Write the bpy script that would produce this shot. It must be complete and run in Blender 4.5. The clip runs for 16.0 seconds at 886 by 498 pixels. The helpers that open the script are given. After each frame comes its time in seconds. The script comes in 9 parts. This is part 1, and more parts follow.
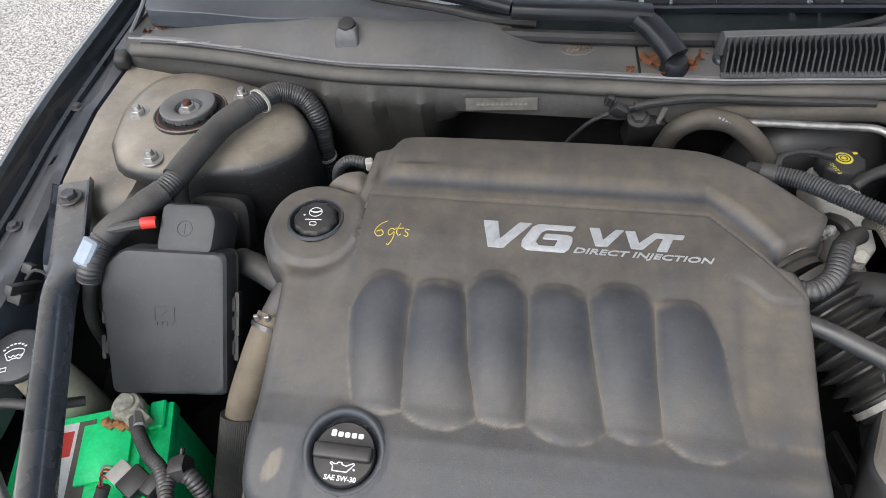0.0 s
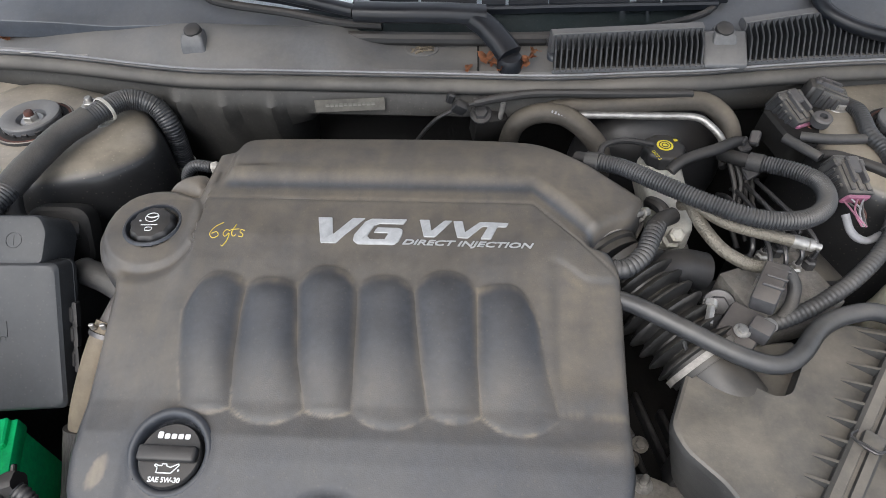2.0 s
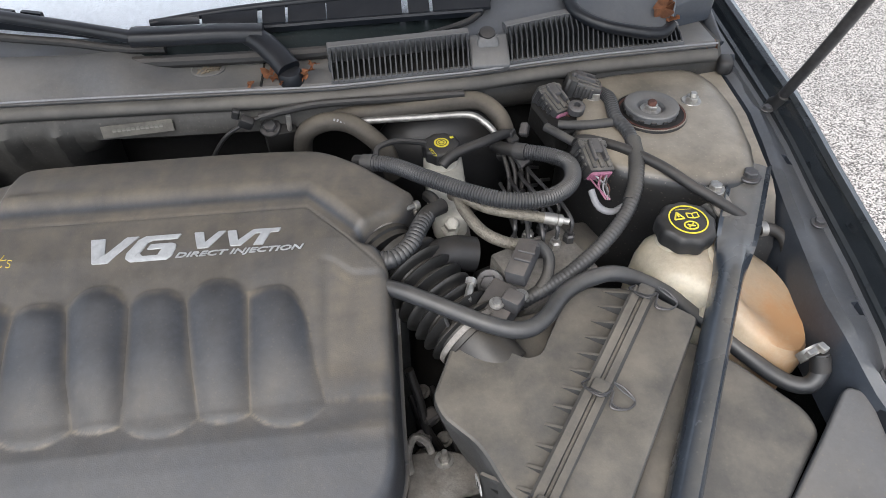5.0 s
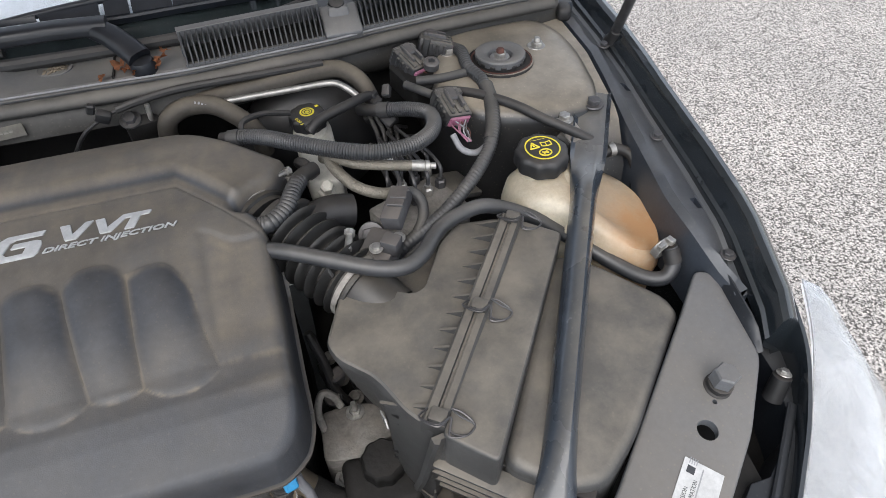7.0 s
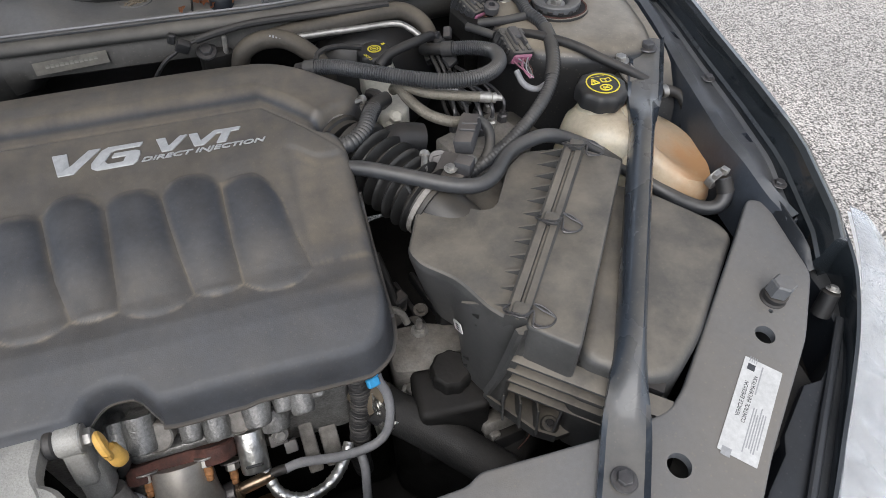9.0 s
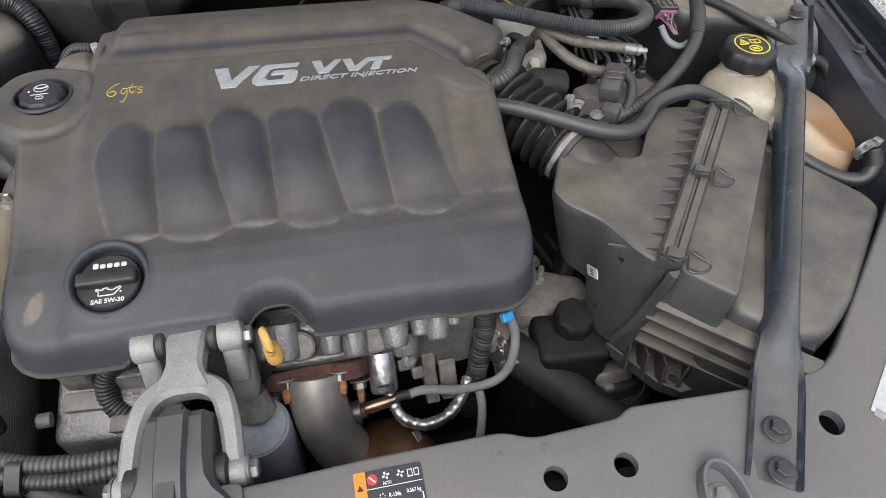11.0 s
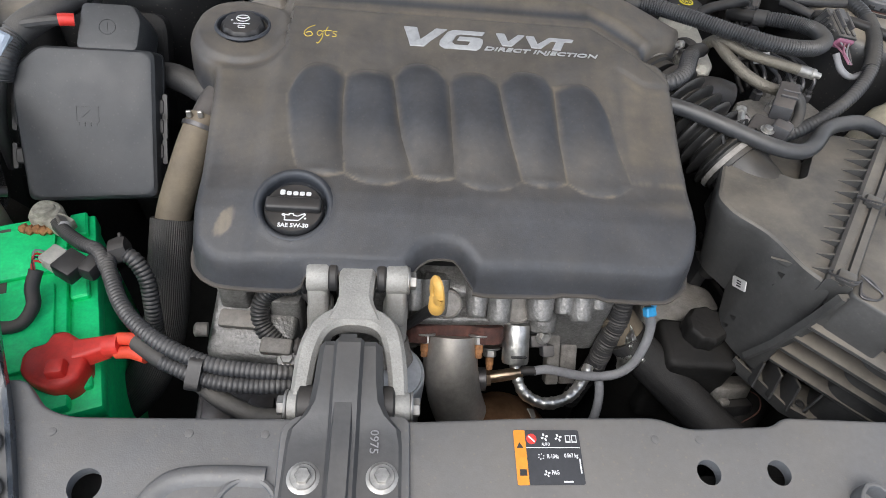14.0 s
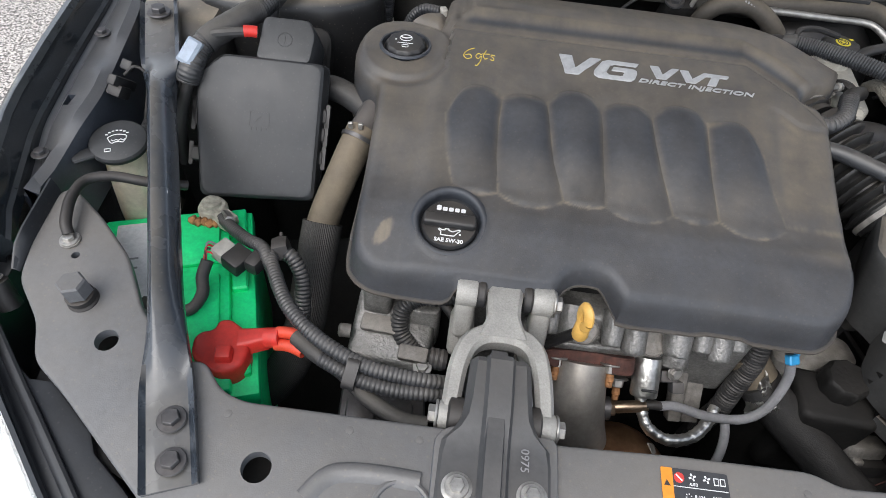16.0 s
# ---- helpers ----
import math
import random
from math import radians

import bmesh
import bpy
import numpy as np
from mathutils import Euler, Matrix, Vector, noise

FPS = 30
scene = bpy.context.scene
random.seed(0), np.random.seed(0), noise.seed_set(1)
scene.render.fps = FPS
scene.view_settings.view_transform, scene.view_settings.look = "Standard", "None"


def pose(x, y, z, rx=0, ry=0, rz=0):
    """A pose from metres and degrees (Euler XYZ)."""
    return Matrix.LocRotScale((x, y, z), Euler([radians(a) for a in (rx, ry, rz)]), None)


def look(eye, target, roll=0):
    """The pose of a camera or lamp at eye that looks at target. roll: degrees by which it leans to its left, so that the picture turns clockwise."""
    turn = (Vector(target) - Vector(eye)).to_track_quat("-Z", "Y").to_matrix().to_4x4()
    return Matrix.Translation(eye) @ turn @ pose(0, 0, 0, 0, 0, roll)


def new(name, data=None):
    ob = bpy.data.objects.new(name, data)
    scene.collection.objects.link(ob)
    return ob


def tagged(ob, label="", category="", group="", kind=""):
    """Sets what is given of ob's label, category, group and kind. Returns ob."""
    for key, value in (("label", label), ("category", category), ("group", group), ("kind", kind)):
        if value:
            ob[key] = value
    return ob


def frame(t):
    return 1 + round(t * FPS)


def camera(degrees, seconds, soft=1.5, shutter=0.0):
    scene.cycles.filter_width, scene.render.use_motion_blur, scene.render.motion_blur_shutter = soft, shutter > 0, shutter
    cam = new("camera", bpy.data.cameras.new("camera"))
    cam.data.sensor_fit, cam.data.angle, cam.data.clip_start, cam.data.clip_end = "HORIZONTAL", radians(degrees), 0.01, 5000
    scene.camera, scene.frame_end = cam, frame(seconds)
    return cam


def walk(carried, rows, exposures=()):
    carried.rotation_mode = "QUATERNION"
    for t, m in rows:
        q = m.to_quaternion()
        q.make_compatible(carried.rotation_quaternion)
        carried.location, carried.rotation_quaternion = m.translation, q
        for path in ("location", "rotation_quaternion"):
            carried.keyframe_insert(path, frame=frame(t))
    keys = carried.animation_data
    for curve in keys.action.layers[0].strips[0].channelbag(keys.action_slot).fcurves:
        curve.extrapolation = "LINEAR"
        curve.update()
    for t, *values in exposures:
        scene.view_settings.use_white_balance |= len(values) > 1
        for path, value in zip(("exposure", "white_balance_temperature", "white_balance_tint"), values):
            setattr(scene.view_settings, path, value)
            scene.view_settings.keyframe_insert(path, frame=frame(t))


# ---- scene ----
cam = camera(71.8, 16.0, soft=0.8)
PATH = [
    (0, -0.0899, 0.0460, 1.3414, 41.100, 3.081, 8.406),
    (0.5, -0.0605, 0.0413, 1.3413, 41.130, 2.137, 6.429),
    (1, -0.0292, 0.0364, 1.3437, 41.169, 1.477, 5.071),
    (1.5, 0.0013, 0.0385, 1.3425, 41.210, 1.142, 3.765),
    (2, 0.0328, 0.0363, 1.3395, 41.656, 1.384, 3.081),
    (2.5, 0.0605, 0.0334, 1.3414, 41.772, 1.439, 1.992),
    (3, 0.0888, 0.0277, 1.3452, 41.910, 0.576, 0.622),
    (3.5, 0.1174, 0.0200, 1.3493, 42.150, 0.548, -0.851),
    (4, 0.1472, 0.0135, 1.3528, 42.394, 0.206, -2.347),
    (4.5, 0.1749, 0.0042, 1.3503, 42.804, -0.089, -4.238),
    (5, 0.1945, -0.0088, 1.3504, 43.159, 0.151, -6.206),
    (5.5, 0.2143, -0.0233, 1.3473, 43.399, 0.250, -8.885),
    (6, 0.2277, -0.0419, 1.3430, 43.412, 0.462, -12.255),
    (6.5, 0.2324, -0.0625, 1.3378, 43.301, 0.672, -15.563),
    (7, 0.2264, -0.0836, 1.3318, 43.142, 0.778, -18.019),
    (7.5, 0.2076, -0.1034, 1.3250, 43.035, 0.629, -18.849),
    (8, 0.1837, -0.1235, 1.3193, 43.054, 0.395, -19.120),
    (8.5, 0.1557, -0.1403, 1.3107, 42.924, -0.005, -18.385),
    (9, 0.1154, -0.1458, 1.3049, 42.536, -0.288, -17.328),
    (9.5, 0.0760, -0.1492, 1.2962, 42.183, -0.486, -15.967),
    (10, 0.0407, -0.1531, 1.2880, 41.801, -0.731, -14.592),
    (10.5, 0.0128, -0.1561, 1.2788, 41.428, -1.014, -12.962),
    (11, -0.0105, -0.1589, 1.2700, 41.095, -1.395, -11.202),
    (11.5, -0.0321, -0.1618, 1.2630, 40.867, -1.895, -9.432),
    (12, -0.0548, -0.1654, 1.2592, 40.773, -2.585, -7.776),
    (12.5, -0.0788, -0.1689, 1.2556, 40.753, -3.305, -6.117),
    (13, -0.1029, -0.1734, 1.2558, 40.756, -4.150, -4.647),
    (13.5, -0.1262, -0.1770, 1.2540, 40.661, -4.905, -3.174),
    (14, -0.1480, -0.1766, 1.2516, 40.580, -5.564, -1.640),
    (14.5, -0.1732, -0.1781, 1.2494, 40.626, -5.602, 0.341),
    (15, -0.1921, -0.1809, 1.2493, 40.712, -5.209, 2.304),
    (15.5, -0.2107, -0.1821, 1.2547, 40.815, -4.747, 4.380),
    (16, -0.2333, -0.1835, 1.2616, 41.023, -4.340, 6.391),
]
walk(cam, [(t, pose(x, y, z, rx, ry, rz)) for t, x, y, z, rx, ry, rz in PATH],
     exposures=((0, 1.2), (4, 1.2), (8, 0.93), (10, 0.88), (12.5, 1.1), (16, 1.0)))

# ---- light: an overcast day, the open hood behind and above ----
SUN_EL, SUN_ROT = radians(52), radians(200)
scene.view_settings.exposure = 1.2
world = bpy.data.worlds.new("overcast_sky")
scene.world = world
world.use_nodes = True
wn, wl = world.node_tree.nodes, world.node_tree.links
sky = wn.new("ShaderNodeTexSky")
sky.sky_type, sky.sun_disc = "NISHITA", False
sky.sun_elevation, sky.sun_rotation = SUN_EL, SUN_ROT
sky.air_density, sky.dust_density, sky.ozone_density = 1.0, 1.5, 1.0
pale = wn.new("ShaderNodeHueSaturation")
pale.inputs["Saturation"].default_value = 0.42
wl.new(sky.outputs[0], pale.inputs["Color"])
wl.new(pale.outputs[0], wn["Background"].inputs["Color"])
wn["Background"].inputs["Strength"].default_value = 0.15
sun = new("sun", bpy.data.lights.new("sun", "SUN"))
sun.data.energy, sun.data.angle, sun.data.color = 0.9, radians(50), (1.0, 0.99, 0.98)
sun.matrix_world = look((-1.4, -1.4, 4.1), (0, 0.3, 0.8))

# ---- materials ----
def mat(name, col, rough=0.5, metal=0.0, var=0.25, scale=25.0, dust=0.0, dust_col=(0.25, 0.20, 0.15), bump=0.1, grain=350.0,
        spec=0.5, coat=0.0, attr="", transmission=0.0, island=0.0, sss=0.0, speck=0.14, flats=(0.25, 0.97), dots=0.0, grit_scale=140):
    m = bpy.data.materials.new(name)
    m.use_nodes = True
    n, l = m.node_tree.nodes, m.node_tree.links
    p = n["Principled BSDF"]
    tc = n.new("ShaderNodeTexCoord")
    big, fine = n.new("ShaderNodeTexNoise"), n.new("ShaderNodeTexNoise")
    big.inputs["Scale"].default_value, big.inputs["Detail"].default_value = scale, 5
    fine.inputs["Scale"].default_value, fine.inputs["Detail"].default_value = grain, 3
    for x in (big, fine):
        l.new(tc.outputs["Object"], x.inputs["Vector"])
    ramp = n.new("ShaderNodeMapRange")
    ramp.inputs[1].default_value, ramp.inputs[2].default_value = 0.3, 0.7
    ramp.inputs[3].default_value, ramp.inputs[4].default_value = 1 - var, 1 + var
    l.new(big.outputs["Fac"], ramp.inputs[0])
    mul = n.new("ShaderNodeMix")
    mul.data_type, mul.blend_type = "RGBA", "MULTIPLY"
    mul.inputs[0].default_value = 1.0
    mul.inputs[6].default_value = (*col, 1)
    l.new(ramp.outputs[0], mul.inputs[7])
    out = mul.outputs[2]
    if speck:
        # fine grain of the surface
        grit, gr = n.new("ShaderNodeMix"), n.new("ShaderNodeMapRange")
        grit.data_type, grit.blend_type = "RGBA", "MULTIPLY"
        grit.inputs[0].default_value = 1.0
        mid = n.new("ShaderNodeTexNoise")
        mid.inputs["Scale"].default_value, mid.inputs["Detail"].default_value, mid.inputs["Roughness"].default_value = grit_scale, 6, 0.75
        l.new(tc.outputs["Object"], mid.inputs["Vector"])
        gr.inputs[1].default_value, gr.inputs[2].default_value = 0.32, 0.68
        gr.inputs[3].default_value, gr.inputs[4].default_value = 1 - speck, 1 + speck
        l.new(mid.outputs["Fac"], gr.inputs[0]), l.new(out, grit.inputs[6]), l.new(gr.outputs[0], grit.inputs[7])
        out = grit.outputs[2]
    if island:
        geo, hsv = n.new("ShaderNodeNewGeometry"), n.new("ShaderNodeHueSaturation")
        mr = n.new("ShaderNodeMapRange")
        mr.inputs[3].default_value, mr.inputs[4].default_value = 1 - island, 1 + island
        l.new(geo.outputs["Random Per Island"], mr.inputs[0])
        l.new(mr.outputs[0], hsv.inputs["Value"])
        l.new(out, hsv.inputs["Color"])
        out = hsv.outputs[0]
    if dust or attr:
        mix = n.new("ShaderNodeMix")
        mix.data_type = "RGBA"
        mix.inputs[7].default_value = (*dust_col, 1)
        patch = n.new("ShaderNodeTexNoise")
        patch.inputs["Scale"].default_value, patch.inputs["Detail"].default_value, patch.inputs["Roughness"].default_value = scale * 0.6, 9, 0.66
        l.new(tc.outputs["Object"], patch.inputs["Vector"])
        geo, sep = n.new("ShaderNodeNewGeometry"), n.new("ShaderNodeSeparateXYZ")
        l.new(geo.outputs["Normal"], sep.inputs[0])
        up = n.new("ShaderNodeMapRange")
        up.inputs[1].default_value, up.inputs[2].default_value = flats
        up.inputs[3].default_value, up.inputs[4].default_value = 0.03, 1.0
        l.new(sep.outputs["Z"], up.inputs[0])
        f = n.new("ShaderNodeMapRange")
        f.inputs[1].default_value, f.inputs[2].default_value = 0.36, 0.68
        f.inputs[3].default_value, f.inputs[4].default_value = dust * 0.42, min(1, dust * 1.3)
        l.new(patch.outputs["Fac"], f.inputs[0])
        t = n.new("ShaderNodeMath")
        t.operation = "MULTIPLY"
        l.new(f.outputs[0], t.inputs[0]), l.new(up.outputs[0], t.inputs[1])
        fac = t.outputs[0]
        if attr:
            a = n.new("ShaderNodeAttribute")
            a.attribute_name = attr
            am = n.new("ShaderNodeMath")
            am.operation, am.use_clamp = "MULTIPLY_ADD", True
            pm = n.new("ShaderNodeMapRange")
            pm.inputs[1].default_value, pm.inputs[2].default_value = 0.36, 0.62
            pm.inputs[3].default_value, pm.inputs[4].default_value = 0.74, 1.18
            blot = n.new("ShaderNodeTexNoise")
            blot.inputs["Scale"].default_value, blot.inputs["Detail"].default_value, blot.inputs["Roughness"].default_value = 34, 10, 0.72
            l.new(tc.outputs["Object"], blot.inputs["Vector"])
            l.new(blot.outputs["Fac"], pm.inputs[0])
            l.new(a.outputs["Fac"], am.inputs[0]), l.new(pm.outputs[0], am.inputs[1]), l.new(fac, am.inputs[2])
            fac = am.outputs[0]
        if dots:
            # scattered crumbs of dirt
            vo, vm, va = n.new("ShaderNodeTexVoronoi"), n.new("ShaderNodeMapRange"), n.new("ShaderNodeMath")
            vo.inputs["Scale"].default_value = 150
            l.new(tc.outputs["Object"], vo.inputs["Vector"])
            vm.inputs[1].default_value, vm.inputs[2].default_value = 0.20, 0.10
            vm.inputs[3].default_value, vm.inputs[4].default_value = 0.0, dots
            l.new(vo.outputs["Distance"], vm.inputs[0])
            va.operation, va.use_clamp = "ADD", True
            l.new(fac, va.inputs[0]), l.new(vm.outputs[0], va.inputs[1])
            fac = va.outputs[0]
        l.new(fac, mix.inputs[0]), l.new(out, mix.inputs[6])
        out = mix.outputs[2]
    l.new(out, p.inputs["Base Color"])
    rr = n.new("ShaderNodeMapRange")
    rr.inputs[1].default_value, rr.inputs[2].default_value = 0.3, 0.7
    rr.inputs[3].default_value, rr.inputs[4].default_value = max(0.02, rough * 0.82), min(1, rough * 1.18)
    l.new(big.outputs["Fac"], rr.inputs[0]), l.new(rr.outputs[0], p.inputs["Roughness"])
    p.inputs["Metallic"].default_value, p.inputs["Specular IOR Level"].default_value = metal, spec
    p.inputs["Coat Weight"].default_value, p.inputs["Transmission Weight"].default_value = coat, transmission
    if sss:
        p.inputs["Subsurface Weight"].default_value = sss
        p.inputs["Subsurface Radius"].default_value = (0.02, 0.016, 0.01)
    if bump:
        b = n.new("ShaderNodeBump")
        b.inputs["Strength"].default_value, b.inputs["Distance"].default_value = bump, 0.001
        l.new(fine.outputs["Fac"], b.inputs["Height"]), l.new(b.outputs[0], p.inputs["Normal"])
    return m


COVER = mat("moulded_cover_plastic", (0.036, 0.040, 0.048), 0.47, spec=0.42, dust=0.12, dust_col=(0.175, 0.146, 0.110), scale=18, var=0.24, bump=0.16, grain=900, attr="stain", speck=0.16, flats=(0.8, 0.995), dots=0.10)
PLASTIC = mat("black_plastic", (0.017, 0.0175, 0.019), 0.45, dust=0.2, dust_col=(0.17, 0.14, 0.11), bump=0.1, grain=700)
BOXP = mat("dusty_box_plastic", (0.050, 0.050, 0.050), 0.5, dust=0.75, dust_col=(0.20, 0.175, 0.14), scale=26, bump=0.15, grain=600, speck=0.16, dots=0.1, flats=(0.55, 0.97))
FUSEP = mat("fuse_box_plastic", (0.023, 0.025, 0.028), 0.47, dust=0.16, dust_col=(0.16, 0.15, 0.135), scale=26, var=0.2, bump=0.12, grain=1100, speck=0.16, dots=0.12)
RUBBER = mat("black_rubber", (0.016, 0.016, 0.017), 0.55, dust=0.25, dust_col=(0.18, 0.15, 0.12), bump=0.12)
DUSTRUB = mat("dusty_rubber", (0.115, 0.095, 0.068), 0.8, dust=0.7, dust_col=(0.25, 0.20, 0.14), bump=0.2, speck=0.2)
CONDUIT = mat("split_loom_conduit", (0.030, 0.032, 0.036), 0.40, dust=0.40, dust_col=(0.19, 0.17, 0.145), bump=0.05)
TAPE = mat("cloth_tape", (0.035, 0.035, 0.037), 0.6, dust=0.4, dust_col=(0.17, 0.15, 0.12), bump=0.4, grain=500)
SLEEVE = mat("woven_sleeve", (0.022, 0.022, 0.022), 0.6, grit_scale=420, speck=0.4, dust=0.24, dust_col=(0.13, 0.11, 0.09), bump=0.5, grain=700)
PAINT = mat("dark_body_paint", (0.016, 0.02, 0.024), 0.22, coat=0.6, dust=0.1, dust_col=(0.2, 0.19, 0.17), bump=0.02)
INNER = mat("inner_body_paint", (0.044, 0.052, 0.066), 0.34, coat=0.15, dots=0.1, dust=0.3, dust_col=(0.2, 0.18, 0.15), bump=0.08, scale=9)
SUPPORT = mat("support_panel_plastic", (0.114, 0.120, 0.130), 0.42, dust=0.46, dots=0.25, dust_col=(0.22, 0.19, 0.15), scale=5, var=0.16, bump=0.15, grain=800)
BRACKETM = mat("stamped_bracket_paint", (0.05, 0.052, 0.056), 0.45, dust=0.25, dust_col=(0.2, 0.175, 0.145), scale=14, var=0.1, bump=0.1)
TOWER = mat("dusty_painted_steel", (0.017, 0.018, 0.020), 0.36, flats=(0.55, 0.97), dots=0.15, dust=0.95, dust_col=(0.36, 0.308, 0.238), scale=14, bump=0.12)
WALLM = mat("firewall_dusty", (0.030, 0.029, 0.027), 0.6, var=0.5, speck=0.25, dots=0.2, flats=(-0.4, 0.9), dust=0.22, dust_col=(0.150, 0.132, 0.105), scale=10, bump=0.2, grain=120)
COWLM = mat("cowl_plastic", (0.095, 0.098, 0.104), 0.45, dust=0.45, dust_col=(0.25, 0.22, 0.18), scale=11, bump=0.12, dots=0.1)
CAST = mat("cast_aluminium", (0.33, 0.318, 0.292), 0.55, metal=0.2, var=0.12, scale=60, speck=0.16, grit_scale=520, dots=0.0, dust=0.0, dust_col=(0.2, 0.17, 0.13), bump=0.55, grain=420)
ENGC = mat("raw_engine_casting", (0.25, 0.245, 0.235), 0.4, metal=0.5, var=0.3, scale=45, speck=0.3, grit_scale=300, dust=0.25, dust_col=(0.12, 0.10, 0.08), bump=1.0, grain=260)
CASTD = mat("dirty_cast_aluminium", (0.27, 0.255, 0.235), 0.6, metal=0.3, var=0.25, scale=60, speck=0.25, dust=0.35, dust_col=(0.2, 0.16, 0.12), bump=0.8, grain=220)
STEEL = mat("zinc_steel", (0.40, 0.385, 0.36), 0.45, metal=0.75, scale=90, bump=0.1)
DARKST = mat("dark_steel", (0.10, 0.10, 0.105), 0.42, metal=0.7, scale=60, dust=0.2, bump=0.15)
HEAT = mat("stainless_exhaust", (0.36, 0.335, 0.30), 0.42, metal=0.55, scale=20, var=0.2, bump=0.25, grain=150)
BRONZE = mat("heat_tinted_shield", (0.36, 0.20, 0.11), 0.4, metal=0.85, scale=18, var=0.35, bump=0.3, grain=100)
RUST = mat("rusty_iron", (0.085, 0.036, 0.027), 0.85, var=0.5, scale=70, bump=0.7, grain=300)
RUSTN = mat("rusty_nut", (0.26, 0.12, 0.06), 0.7, metal=0.3, var=0.5, scale=120, bump=0.5)
BRASS = mat("brown_sensor_metal", (0.36, 0.27, 0.19), 0.35, metal=0.9, scale=80)
FOIL = mat("crinkled_foil", (0.62, 0.61, 0.58), 0.36, metal=0.95, scale=60, bump=1.0, grain=130)
BRAID = mat("braided_steel", (0.20, 0.182, 0.15), 0.5, metal=0.5, bump=0.9, grain=900, dust=0.25, dust_col=(0.24, 0.2, 0.15))
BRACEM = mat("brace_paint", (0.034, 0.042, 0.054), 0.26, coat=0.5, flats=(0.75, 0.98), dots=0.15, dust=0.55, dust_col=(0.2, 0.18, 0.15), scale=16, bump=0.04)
GREEN = mat("green_battery_plastic", (0.004, 0.80, 0.26), 0.38, var=0.1, dust=0.06, bump=0.04)
RED = mat("red_plastic", (0.60, 0.032, 0.025), 0.42, var=0.15, dust=0.1, bump=0.05)
REDTUBE = mat("red_sleeving", (0.66, 0.07, 0.035), 0.4, var=0.1, bump=0.03)
TANK = mat("yellowed_tank_plastic", (0.49, 0.45, 0.355), 0.33, var=0.22, scale=9, attr="stain", dust=0.25, dust_col=(0.43, 0.245, 0.12), bump=0.06, grain=120, sss=0.25)
WHITEP = mat("dirty_white_plastic", (0.5, 0.48, 0.43), 0.5, var=0.15, dust=0.3, bump=0.05)
GREYP = mat("grey_connector_plastic", (0.06, 0.06, 0.064), 0.5, var=0.15, dust=0.3, bump=0.08)
GREYW = mat("grey_wire_sleeve", (0.25, 0.25, 0.26), 0.55, var=0.15, dust=0.15, bump=0.25, grain=700)
PINK = mat("magenta_seal", (0.30, 0.11, 0.18), 0.5, var=0.3, dust=0.35)
BLUE = mat("blue_clip", (0.03, 0.28, 0.55), 0.4)
YELLOW = mat("yellow_plastic", (0.62, 0.36, 0.09), 0.42, var=0.12, bump=0.05)
CAPYEL = mat("yellow_print", (0.72, 0.60, 0.05), 0.5, var=0.05, bump=0)
WHITE = mat("white_print", (0.72, 0.72, 0.71), 0.5, var=0.05, bump=0)
SILVERP = mat("silver_badge_paint", (0.45, 0.455, 0.46), 0.4, metal=0.25, var=0.06, bump=0.05)
LABEL = mat("white_label", (0.55, 0.545, 0.53), 0.45, var=0.08, bump=0.02, dust=0.08)
DARKLAB = mat("dark_label", (0.045, 0.045, 0.048), 0.4, var=0.1, bump=0.02)
ORANGE = mat("orange_label", (0.80, 0.28, 0.03), 0.45, var=0.08, bump=0.02)
INK = mat("black_print", (0.03, 0.03, 0.03), 0.6, var=0.05, bump=0)
GREYINK = mat("grey_print", (0.3, 0.3, 0.3), 0.6, var=0.05, bump=0)
REDINK = mat("red_print", (0.6, 0.05, 0.04), 0.5, var=0.05, bump=0)
MARKER = mat("yellow_paint_marker", (0.62, 0.47, 0.06), 0.6, var=0.15, bump=0)
LEAF = mat("dry_leaf", (0.27, 0.112, 0.052), 0.75, var=0.4, scale=60, bump=0.4, grain=200, island=0.3)
CANM = mat("pale_grey_can_paint", (0.46, 0.475, 0.49), 0.4, var=0.08, dust=0.1, bump=0.03)
TAG = mat("pale_blue_tag", (0.30, 0.35, 0.42), 0.5, var=0.1, bump=0.02)
# matt white, no metal: the sky's reflection in the lens is painted here
GLAREWHITE = mat("headlight_glare_white", (0.95, 0.95, 0.96), 0.5, metal=0.0, var=0.05, bump=0)
# near-black: the bay's deep shade is put into this colour, under thin grime
DEEP = mat("grimy_deep_shade", (0.009, 0.0085, 0.008), 0.7, metal=0.2, var=0.4, scale=30, dust=0.25, dust_col=(0.05, 0.042, 0.035), bump=0.5, grain=150)
CORR = mat("green_white_corrosion", (0.42, 0.40, 0.33), 0.8, metal=0.3, var=0.4, scale=120, bump=0.6)
COPPER = mat("corroded_copper", (0.36, 0.17, 0.07), 0.7, metal=0.3, var=0.45, scale=120, bump=0.8)


HOSEB = mat("dusty_brown_hose", (0.048, 0.042, 0.035), 0.7, dust=0.55, dust_col=(0.20, 0.165, 0.12), bump=0.15, speck=0.2)
RESV = mat("stained_reservoir_plastic", (0.52, 0.50, 0.44), 0.45, var=0.25, dust=0.25, dust_col=(0.2, 0.16, 0.11), bump=0.05)
WORNTAPE = mat("worn_paper_strip", (0.105, 0.097, 0.082), 0.7, var=0.35, scale=60, dust=0.4, dust_col=(0.12, 0.105, 0.08), bump=0.2)
GREYTAPE = mat("worn_print", (0.155, 0.148, 0.130), 0.7, var=0.4, scale=120, dust=0.4, dust_col=(0.14, 0.12, 0.09), bump=0.2)
